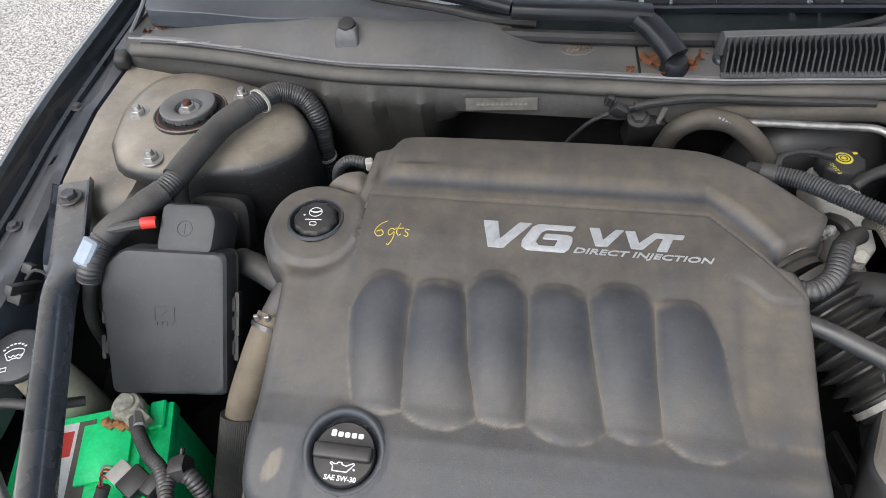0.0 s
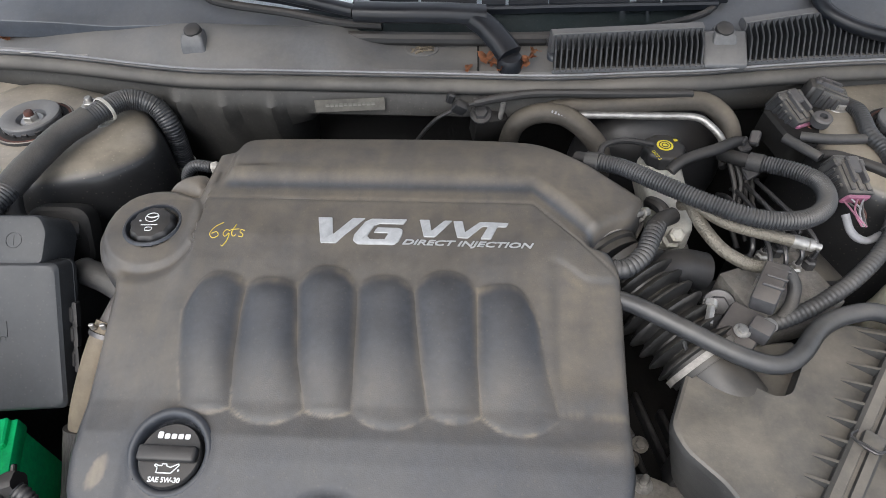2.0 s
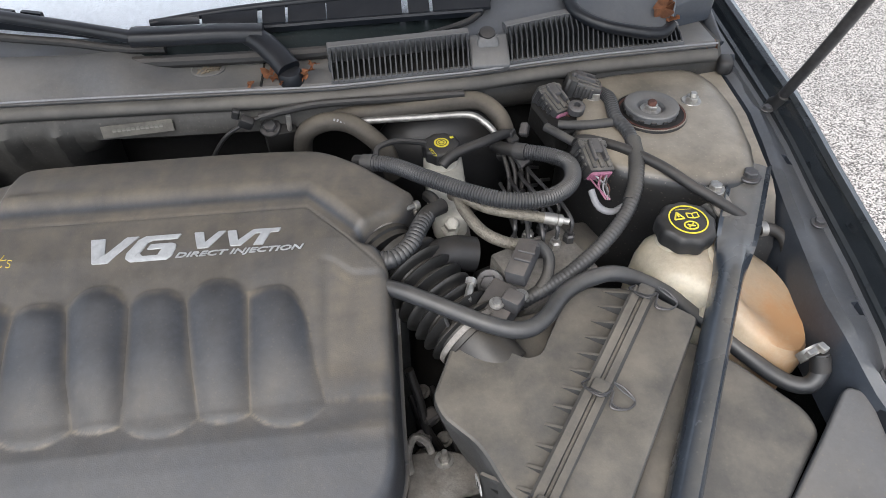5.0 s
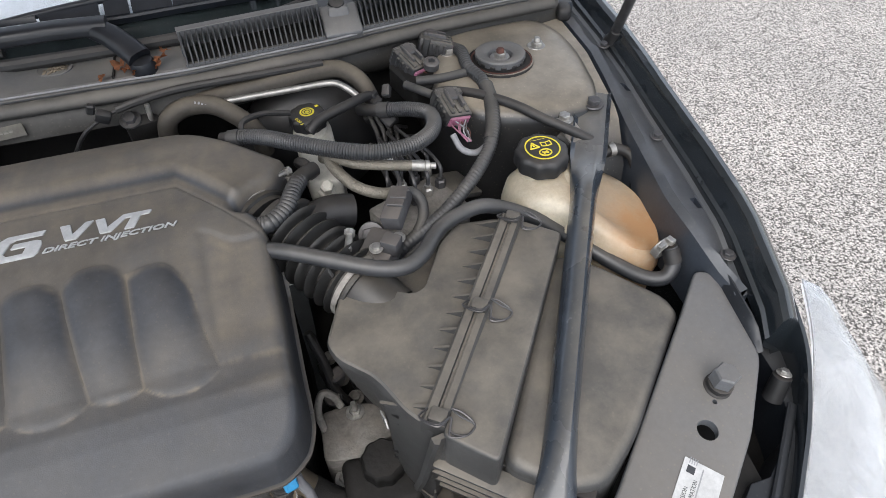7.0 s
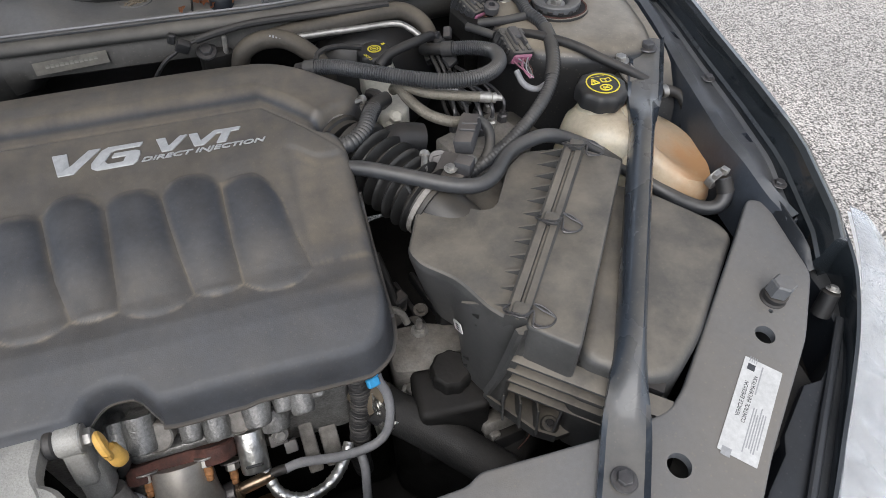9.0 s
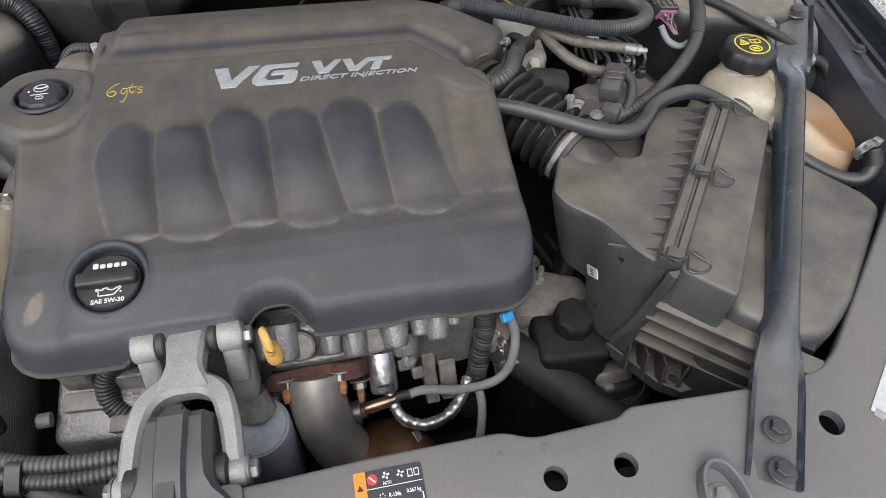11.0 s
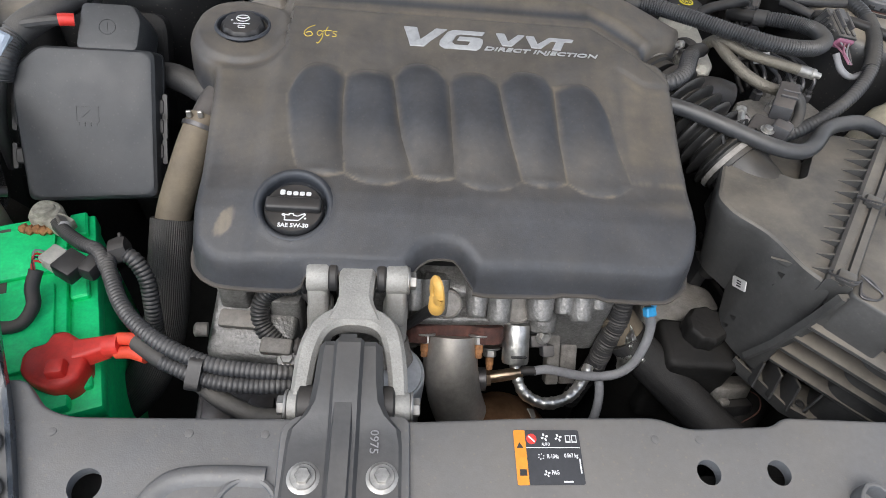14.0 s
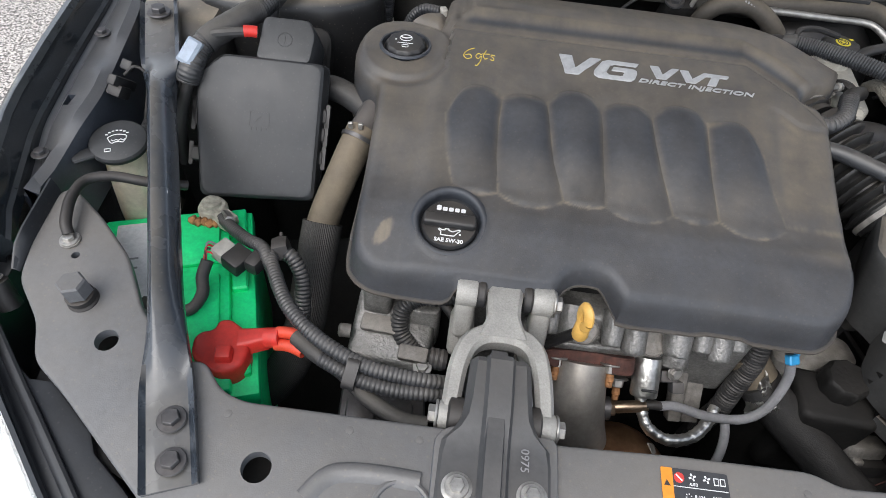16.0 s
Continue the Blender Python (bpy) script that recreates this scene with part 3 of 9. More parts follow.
    nuts = [(0.620, 0.655), (0.558, 0.567), (0.456, 0.668), (0.490, 0.703)] if side < 0 else [(0.617, 0.684), (0.486, 0.71)]
    for x, y in nuts:
        hexbolt(t, (side * x, y, z - 0.003), 0.0088, name="nut")
        bm = bmesh.new()
        lathe(bm, (side * x, y, z), (0, 0, 1), [(0.0050, 0), (0.0050, 0.0105), (0.004, 0.012), (0.0002, 0.012)], 12)
        part("stud", bm, STEEL, t)
    return t


strut_tower(1)
strut_tower(-1)

# firewall with its recess, ribs and plate
bm = bmesh.new()
rings = []
for x in np.linspace(-0.70, 0.70, 169):
    y = interp(x, [(-0.7, 0.80), (-0.45, 0.765), (-0.34, 0.735), (0.15, 0.728), (0.4, 0.77), (0.7, 0.80)])
    deep = interp(x, [(-0.2, 0.0), (-0.17, 0.05), (0.05, 0.05), (0.1, 0.02), (0.4, 0.0)])
    low = interp(x, [(-0.235, 1), (-0.20, 0), (0.42, 0), (0.46, 1)])
    ridge = 0.013 * max(0, math.cos((x + 0.31) * 95)) * (-0.40 < x < -0.2)
    rings.append([Vector((x, yy, z)) for yy, z in ((y + 0.10, 0.893), (y, 0.893), (y - 0.012 - ridge * 0.3, 0.882), (y - 0.022 - ridge, 0.865), (y - 0.024 - ridge, 0.850), (y - 0.02 + deep * 0.6 - ridge, 0.838), (y + deep * 1.2 - 0.016 * low - 0.005 - ridge, 0.825), (y + 0.09 - 0.10 * low, 0.80 - 0.02 * low), (y + 0.10 - 0.10 * low, 0.79 - 0.10 * low), (y + 0.12, 0.79 - 0.10 * low))])
loft(bm, rings)
solo("firewall", bm, WALLM, "dust-stained ribbed steel firewall below the cowl", "firewall", kind="structure")
# slab added below the firewall: its dark colour stands for the recess's shade
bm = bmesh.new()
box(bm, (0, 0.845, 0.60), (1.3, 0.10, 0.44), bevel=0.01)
solo("firewall_shade_slab", bm, DEEP, "near-black slab standing in for the shade of the firewall recess", "insulation", kind="structure")
t = thing("identification_plate", (-0.143, 0.70, 0.86), "grimy riveted plate with worn unreadable print on the firewall", "plate")
plate("plate", (-0.137, 0.7037, 0.868), (1, 0.05, 0.03), (0, 0.35, 1), 0.092, 0.016, WORNTAPE, t, 0.0008, 0.0)
for k in range(11):
    plate("print_bar", (-0.166 + 0.0060 * k, 0.7010 + 0.0003 * k, 0.8686 + 0.0002 * k), (1, 0.05, 0.03), (0, 0.35, 1), 0.0048 if k % 3 else 0.0056, 0.0040 + 0.0008 * (k % 2), GREYTAPE, t, 0.0002, 0.0006, 0.001)

# cowl panel, solid at one end, louvred at the other
bm = bmesh.new()
LIP = [(-0.70, 0.775), (-0.60, 0.772), (-0.5, 0.757), (-0.42, 0.742), (-0.342, 0.731), (-0.13, 0.727), (0.12, 0.722), (0.317, 0.737), (0.37, 0.746), (0.5, 0.762), (0.66, 0.774), (0.72, 0.775)]
rings = []
for x in np.linspace(-0.66, 0.68, 90):
    y = interp(x, LIP)
    solid = interp(x, [(-0.7, 1), (-0.10, 1), (-0.02, 0.35), (0.08, 0.0), (0.7, 0)])
    deep = interp(x, [(-0.66, 0.10), (-0.5, 0.085), (-0.36, 0.072), (-0.2, 0.070), (-0.12, 0.095), (0.05, 0.095), (0.12, 0.072), (0.35, 0.085), (0.5, 0.11), (0.68, 0.15)])
    zt = interp(x, [(-0.66, 0.896), (-0.5, 0.918), (-0.35, 0.926), (-0.165, 0.925), (-0.09, 0.906), (0.0, 0.903), (0.09, 0.906), (0.7, 0.904)])
    rings.append([Vector((x, yy, z)) for yy, z in ((y, 0.893), (y - 0.003, 0.900), (y + 0.004, 0.905), (y + 0.018, 0.906 + (zt - 0.907) * 0.55), (y + 0.040, zt), (y + deep * 0.86, zt + 0.004 * solid), (y + deep, zt + 0.002), (y + deep + 0.004, zt - 0.012), (y + deep + 0.03, 0.885), (y + deep + 0.03, 0.86), (y + 0.03, 0.86))])
loft(bm, rings)
cowl = thing("cowl_panel", (0, 0.78, 0.88), "faded dusty black plastic cowl panel below the windshield", "cowl panel", kind="structure")
part("panel", bm, COWLM, cowl, sharp=28)


def grille(x0, x1, n):
    for k in range(n + 1):
        x = x0 + (x1 - x0) * k / n
        y = interp(x, LIP)
        h = interp(x, [(0.1, 0.034), (0.36, 0.030), (0.46, 0.037), (0.54, 0.030), (0.63, 0.008)])
        d = interp(x, [(0.1, 0.026), (0.45, 0.045), (0.66, 0.03)])
        bm = bmesh.new()
        sweep(bm, [(x, y + 0.001, 0.907), (x, y + d * 0.45, 0.907 + h * 0.75), (x, y + d, 0.907 + h)], [(-0.0010, -0.012), (0.0010, -0.012), (0.0010, 0.004), (-0.0010, 0.004)])
        part("slat", bm, FUSEP, cowl)
    for low, high, w in ((0, 0.0, 0.005), (1, 1, 0.007)):
        bm = bmesh.new()
        path = []
        for k in range(13):
            x = x0 - 0.003 + (x1 - x0 + 0.006) * k / 12
            h = interp(x, [(0.1, 0.034), (0.36, 0.030), (0.46, 0.037), (0.54, 0.030), (0.63, 0.008)])
            d = interp(x, [(0.1, 0.026), (0.45, 0.045), (0.66, 0.03)])
            path.append((x, interp(x, LIP) + 0.001 + d * low, 0.908 + h * high))
        sweep(bm, path, [(-w / 2, -0.002), (w / 2, -0.002), (w / 2, 0.003), (-w / 2, 0.003)])
        part("rail", bm, COWLM, cowl)
    # solid sheet under the slats, coloured near-black as the shade in the gaps
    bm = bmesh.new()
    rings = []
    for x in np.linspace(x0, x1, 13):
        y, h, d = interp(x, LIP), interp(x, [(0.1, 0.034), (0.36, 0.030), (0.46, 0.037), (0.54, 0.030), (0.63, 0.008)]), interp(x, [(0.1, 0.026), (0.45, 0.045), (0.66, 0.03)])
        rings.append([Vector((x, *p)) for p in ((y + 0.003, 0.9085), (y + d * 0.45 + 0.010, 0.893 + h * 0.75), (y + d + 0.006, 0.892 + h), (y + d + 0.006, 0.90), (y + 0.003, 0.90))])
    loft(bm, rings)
    part("shade_tray", bm, DEEP, cowl, "near-black sheet below the slats in place of their shade")
    bm = bmesh.new()
    path = []
    for x in np.linspace(x0 - 0.004, x1 + 0.004, 13):
        h = interp(x, [(0.1, 0.034), (0.36, 0.030), (0.46, 0.037), (0.54, 0.030), (0.63, 0.008)])
        d = interp(x, [(0.1, 0.026), (0.45, 0.045), (0.66, 0.03)])
        path.append((x, interp(x, LIP) + d, 0.907 + h))
    sweep(bm, path, [(0.002, 0.002), (-0.001, 0.0045), (-0.009, 0.0055), (-0.014, 0.002), (-0.016, -0.012), (-0.016, -0.03), (0.0, -0.022), (0.002, -0.004)][::-1])
    part("upper_lip", bm, COWLM, cowl)


grille(0.126, 0.310, 26)
grille(0.372, 0.625, 34)
for x in (-0.346, 0.340):
    y = interp(x, LIP) + 0.030
    bm = bmesh.new()
    loft(bm, [[Vector((x + a * k, y + b * k + dy, z)) for a, b in rounded([(-0.0165, -0.013), (0.0165, -0.013), (0.014, 0.013), (-0.014, 0.013)], 0.005, 3)] for z, k, dy in ((0.900, 1.1, 0), (0.922, 1.0, 0), (0.932, 0.92, 0.003), (0.936, 0.8, 0.005))])
    holder = part("stop_holder", bm, COWLM, cowl, "grey plastic holder", sharp=40)
    bm = bmesh.new()
    lathe(bm, (x, y + 0.007, 0.930), (0, -0.35, 1), [(0.0115, 0), (0.0118, 0.007), (0.0108, 0.011), (0.007, 0.013), (0.0004, 0.0125)], 24)
    part("stop_bumper", bm, RUBBER, holder, "black rubber stop bumper")
bm = bmesh.new()
box(bm, (0.341, 0.762, 0.914), (0.056, 0.050, 0.022), (34, 0, 0), 0.005, 3)
part("centre_block", bm, COWLM, cowl)
bm = bmesh.new()
lathe(bm, (-0.047, 0.780, 0.904), (0, -0.05, 1), [(0.0235, 0), (0.0235, 0.0022), (0.0205, 0.0026), (0.0195, 0.0004), (0.0005, 0.0004)], 32)
for v in bm.verts:
    v.co.y = 0.780 + (v.co.y - 0.780) * 0.78
drain = part("oval_drain", bm, COWLM, cowl, "oval plug filled with dry debris")
bm = bmesh.new()
rd = random.Random(8)
for k in range(26):
    a, q = rd.uniform(0, 6.28), 0.016 * math.sqrt(rd.random())
    c = Vector((-0.047 + q * math.cos(a), 0.780 + 0.72 * q * math.sin(a), 0.9052))
    box(bm, c, (rd.uniform(0.004, 0.010), rd.uniform(0.002, 0.005), 0.0015), (rd.uniform(-25, 25), rd.uniform(-25, 25), rd.uniform(0, 180)))
part("debris", bm, DUSTRUB, drain, "dry brown leaf litter")
# seam between the two cowl mouldings
bm = bmesh.new()
sweep(bm, [(0.030, 0.7275, 0.9068), (0.030, 0.745, 0.9055), (0.029, 0.790, 0.9045)], [(-0.0012, -0.002), (0.0012, -0.002), (0.0012, 0.0012), (-0.0012, 0.0012)])
part("seam", bm, DEEP, cowl)

# dark upper panel between cowl and glass, with its moulding
UP = [(-0.66, 0.806), (-0.56, 0.803), (-0.478, 0.797), (-0.35, 0.802), (-0.20, 0.796), (-0.16, 0.800), (-0.23, 0.814), (-0.335, 0.832), (-0.362, 0.858), (-0.39, 0.877), (-0.53, 0.898), (-0.66, 0.925)]
bm = bmesh.new()
prism(bm, rounded(UP, 0.012, 4), 0.905, lambda x, y: 0.927 + (y - 0.80) * 0.42, 0.003, 2)
part("upper_panel", bm, INNER, cowl, "smooth dark panel below the glass")
bm = bmesh.new()
tube(bm, [(x, y + 0.003, 0.930 + (y - 0.80) * 0.42) for x, y in [(-0.10, 0.796)] + UP[5:]], 0.006, 10, 0.01)
part("moulding", bm, RUBBER, cowl, "black rubber moulding")
UPR = [(0.118, 0.770), (0.213, 0.784), (0.305, 0.806), (0.340, 0.828), (0.362, 0.872), (0.372, 0.95), (0.70, 0.97), (0.70, 0.845), (0.60, 0.812), (0.50, 0.803), (0.42, 0.786), (0.30, 0.767), (0.20, 0.752), (0.12, 0.748)]
bm = bmesh.new()
prism(bm, rounded(UPR, 0.010, 4), 0.905, lambda x, y: 0.932 + (y - 0.80) * 0.42, 0.003, 2)
part("upper_panel", bm, INNER, cowl, "smooth dark panel below the glass")
bm = bmesh.new()
tube(bm, [(x, y, 0.934 + (y - 0.80) * 0.42) for x, y in UPR[:6]], 0.0045, 10, 0.01)
part("moulding", bm, RUBBER, cowl, "black rubber moulding")
# rubber seal along the cowl's front lip
bm = bmesh.new()
pts = [(x, interp(x, LIP) - 0.008, 0.889) for x in (-0.675, -0.62, -0.56, -0.5, -0.42, -0.34, -0.24, -0.13, 0, 0.12, 0.23, 0.317, 0.4, 0.5, 0.6, 0.68)]
tube(bm, pts, 0.0100, 14, 0.012, flat=0.75)
seal = thing("cowl_seal", (0, 0.73, 0.88), "dusty black rubber seal with a pale worn lip along the cowl", "rubber seal")
part("bulb", bm, SEALM, seal)
bm = bmesh.new()
pts = [(x, y + 0.004, 0.9055) for x, y, z in pts]
tube(bm, pts, 0.0014, 8, 0.012)
part("lip", bm, GREYW, seal, "thin pale lip")

# windshield, dashboard behind it
ws = thing("windshield", (0, 0.92, 0.92), "clear car windshield with a black lower border", "windshield", kind="structure")


def screen_pt(u, v, off=0.0):
    x = -0.72 + 1.44 * u
    y0 = 0.797 + 0.10 * (abs(x) / 0.72) ** 2 * (1.0 if x < 0 else 1.5)
    return Vector((x, y0 + v * 0.75 + off * -0.45, 0.920 - 0.02 * (abs(x) / 0.72) ** 2 + v * 0.42 + off * 0.9))


bm = bmesh.new()
rings = []
for i in range(25):
    u = i / 24
    rings.append([screen_pt(u, v, 0.0) for v in (0, 0.25, 0.5, 0.75, 1)] + [screen_pt(u, v, -0.005) for v in (1, 0.75, 0.5, 0.25, 0)])
loft(bm, rings)
pane = part("pane", bm, GLASS, ws)
pane.visible_shadow = False
bm = bmesh.new()
tube(bm, [screen_pt(u, -0.012) for u in np.linspace(0.02, 0.98, 15)], 0.009, 10, 0.03)
part("rubber_edge", bm, RUBBER, ws)
bm = bmesh.new()
rings = []
for i in range(25):
    u = i / 24
    top = 0.034 + 0.02 * abs(2 * u - 1) ** 3
    rings.append([screen_pt(u, v, o) for v, o in ((-0.01, 0.0008), (top * 0.5, 0.0008), (top, 0.0008), (top, 0.0003), (-0.01, 0.0003))])
loft(bm, rings)
part("border", bm, FRIT, ws, "black ceramic border along the foot of the glass").visible_shadow = False
bm = bmesh.new()
loft(bm, [[screen_pt(u, v, o) for v, o in ((0.012, -0.022), (0.5, -0.03), (0.97, -0.022), (0.97, -0.026), (0.5, -0.034), (0.012, -0.026))] for u in np.linspace(0.04, 0.96, 13)])
solo("sunshade", bm, SHADE, "pale grey sunshade unfolded behind the windshield", "sunshade")
bm = bmesh.new()
loft(bm, [[Vector((x, y, z)) for y, z in ((0.88, 0.88), (1.1, 0.93), (1.6, 0.97), (1.7, 0.6), (0.88, 0.6))] for x in (-0.72, -0.3, 0.3, 0.72)])
solo("dashboard", bm, PLASTIC, "black dashboard top seen through the windshield", "dashboard")

# open hood on its prop, over the bay
HINGE_Y, HINGE_Z, HOOD = 0.99, 0.95, radians(47)
hood = thing("hood", (0, HINGE_Y, HINGE_Z), "raised dark hood held open by its prop rod", "car hood")


def hood_pt(x, s, off):
    return Vector((x, HINGE_Y - s * math.cos(HOOD) + off * math.sin(HOOD), HINGE_Z + s * math.sin(HOOD) + off * math.cos(HOOD)))


bm = bmesh.new()
rings = []
for i in range(13):
    x = -0.74 + 1.48 * i / 12
    sag = -0.03 * (abs(x) / 0.74) ** 2
    far = 1.12 - 0.10 * (abs(x) / 0.74) ** 2
    rings.append([hood_pt(x, 0.24 + s * (far - 0.24), 0.035 + sag) for s in (0, 0.33, 0.66, 1)] + [hood_pt(x, 0.24 + s * (far - 0.24), sag) for s in (1, 0.66, 0.33, 0)])
loft(bm, rings)
part("skin", bm, INNER, hood)
bm = bmesh.new()
tube(bm, [(0.744, 0.681, 0.858), (0.722, 0.60, 1.02), (0.66, 0.44, 1.34), (0.59, 0.29, 1.69)], 0.0075, 12, 0.05)
rod = thing("prop_rod", (0.744, 0.681, 0.85), "black steel hood prop rod standing on the fender edge", "prop rod")
part("rod", bm, DARKST, rod)
bm = bmesh.new()
lathe(bm, (0.745, 0.684, 0.846), (-0.1, -0.45, 1), [(0.014, 0), (0.014, 0.012), (0.010, 0.018), (0.009, 0.035), (0.008, 0.036)], 18)
part("grommet", bm, RUBBER, rod)

# ---- radiator support across the nose ----
def sup_z(x, y):
    return 0.758 + 0.12 * y


SUP = [(-0.652, 0.240), (-0.640, 0.250), (-0.595, 0.217), (-0.549, 0.175), (-0.513, 0.120), (-0.459, 0.078), (-0.440, 0.080), (-0.418, 0.056), (-0.395, 0.049), (-0.235, 0.050), (-0.12, 0.049), (-0.02, 0.054), (0.098, 0.056), (0.122, 0.046),
       (0.203, 0.050), (0.216, 0.058), (0.350, 0.055), (0.412, 0.061), (0.437, 0.077), (0.598, 0.229), (0.645, 0.276), (0.664, 0.264), (0.652, 0.158), (0.594, 0.090), (0.484, -0.006), (0.445, -0.045), (0.40, -0.075), (-0.40, -0.075),
       (-0.449, -0.043), (-0.548, 0.033), (-0.588, 0.060), (-0.604, 0.096), (-0.641, 0.136), (-0.650, 0.18)]
bm = bmesh.new()
prism(bm, rounded(SUP, 0.012, 4), lambda x, y: sup_z(x, y) - 0.011, sup_z, 0.004, 3)
support = thing("radiator_support", (0, 0.0, 0.70), "dusty grey radiator support panel across the nose", "radiator support", kind="structure")
sp = part("panel", bm, SUPPORT, support)
cutters = []
for x, y, r in ((-0.533, 0.086, 0.0105), (-0.369, -0.004, 0.0125), (0.132, 0.009, 0.0105), (0.195, 0.009, 0.0105), (0.394, 0.011, 0.0115), (0.552, 0.105, 0.0105), (-0.600, 0.168, 0.004), (0.575, 0.128, 0.0025)):
    c = bmesh.new()
    lathe(c, (x, y, 0.70), (0, 0, 1), [(r, 0), (r, 0.2)], 28)
    cutters.append(c)
cut(sp, cutters)
# block below the panel; the shade in its holes is painted by dark colour
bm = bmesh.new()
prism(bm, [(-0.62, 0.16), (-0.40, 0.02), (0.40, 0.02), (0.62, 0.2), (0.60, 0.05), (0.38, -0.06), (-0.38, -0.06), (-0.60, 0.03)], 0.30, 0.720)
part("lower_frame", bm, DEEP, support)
# upturned flange at each outer corner
for (xa, ya), (xb, yb), s in (((0.662, 0.262), (0.651, 0.162), 1), ((-0.650, 0.240), (-0.646, 0.145), -1)):
    rings = []
    for k in np.linspace(0, 1, 7):
        x, y = xa + (xb - xa) * k, ya + (yb - ya) * k
        z, h = sup_z(x, y) - 0.004, 0.019 * min(1.0, (1.02 - k) * 4.5)
        rings.append([Vector((x + s * a, y + 0.2 * b, z + b)) for a, b in ((-0.001, 0), (0.001, h * 0.5), (0.006, h), (0.008, h), (0.003, h * 0.5), (0.001, 0))])
    bm = bmesh.new()
    loft(bm, rings)
    part("flange", bm, DARKIN, support, "upturned flange")
for x, y in ((-0.571, 0.123), (0.587, 0.142)):
    z = sup_z(x, y)
    bm = bmesh.new()
    lathe(bm, (x, y, z - 0.004), (0, -0.12, 1), [(0.0140, 0), (0.0142, 0.005), (0.0125, 0.007), (0.0132, 0.010), (0.0130, 0.014), (0.009, 0.015)], 32)
    part("stop_base", bm, RUBBER, support)
    bm = bmesh.new()
    hexa = [(math.cos(math.radians(60 * k + 22)), math.sin(math.radians(60 * k + 22))) for k in range(6)]
    loft(bm, [[Vector((x + a * r, y + b * r - 0.1 * h, z + h)) for a, b in hexa] for h, r in ((0.012, 0.0130), (0.0290, 0.0130), (0.0312, 0.0112))])
    part("hood_stop", bm, SUPPORT, support, "hexagonal rubber hood stop", sharp=20)
for x in (-0.30, -0.24, 0.09, 0.13, -0.405):
    bm = bmesh.new()
    lathe(bm, (x, 0.036, sup_z(x, 0.036)), (0, 0, 1), [(0.0035, 0), (0.0035, 0.0006), (0.0025, 0.0008), (0.0002, 0.0008)], 14)
    part("dimple", bm, SUPPORT, support)

bm = bmesh.new()
tube(bm, [(x, y, z - 0.0060) for x, y, z in [(-0.323, -0.022, 0.755), (-0.314, -0.009, 0.757), (-0.305, -0.002, 0.758), (-0.291, 0.001, 0.758), (-0.265, 0.002, 0.758), (-0.235, 0.001, 0.758)]], 0.0085, 16, 0.005, flat=1.5)
part("pressed_ridge", bm, SUPPORT, support, "pressed ridge")
bm = bmesh.new()
lathe(bm, (-0.247, -0.022, sup_z(-0.247, -0.022)), (0, -0.12, 1), [(0.026, -0.002), (0.0255, 0.0025), (0.0235, 0.0035), (0.0215, 0.0025), (0.0205, -0.0005), (0.0003, -0.001)], 36)
part("pressed_ring", bm, SUPPORT, support, "round pressed ring")


def brace(a, b, front_bolts, side, width):
    """A tubular bar flattened at both ends."""
    t = thing("support_brace", b, "dark painted tubular brace bar flattened and bolted at its ends", "brace bar", "fender brace bars")
    a, b = Vector(a), Vector(b)
    d = (b - a).normalized()
    length = (b - a).length
    path = [a - d * 0.028 + d * (length + 0.074) * k / 56 for k in range(57)]

    def section(s):
        k = interp(s, [(0, 0), (0.16, 0), (0.22, 0.45), (0.30, 1), (0.68, 1), (0.80, 0.5), (0.88, 0.0), (1, 0)])
        k = k * k * (3 - 2 * k)
        w = (width * (1.16 - 0.38 * k)) / 2
        h = 0.003 + 0.024 * k
        lip = 0.0075 * (1 - k)
        crest = [(-1.0, 0.0), (-0.96, 0.18), (-0.80, 0.62), (-0.55, 0.93), (-0.42, 1.0), (-0.28, 1.0), (0.10, 0.93), (0.45, 0.80), (0.74, 0.62), (0.95, 0.30), (1.0, 0.0)]
        dome = [(side * a * w, 0.002 + h * b + lip * max(0.0, abs(a) - 0.86) / 0.14) for a, b in crest]
        dome = dome[::side]
        return [(-w, -0.001)] + dome + [(w, -0.001)]
    bm = bmesh.new()
    sweep(bm, path, section)
    part("bar", bm, BRACEM, t, sharp=32)
    hexbolt(t, a + Vector((0, 0, 0.007)), 0.009, material=DARKST)
    for p in front_bolts:
        hexbolt(t, p, 0.0078, material=DARKST)
    return t


brace((-0.636, 0.500, 0.846), (-0.446, 0.012, 0.762), ((-0.446, 0.021, 0.769), (-0.434, -0.012, 0.765)), -1, 0.038)
brace((0.634, 0.532, 0.850), (0.336, 0.012, 0.758), ((0.336, 0.012, 0.766), (0.322, -0.022, 0.763)), 1, 0.040)

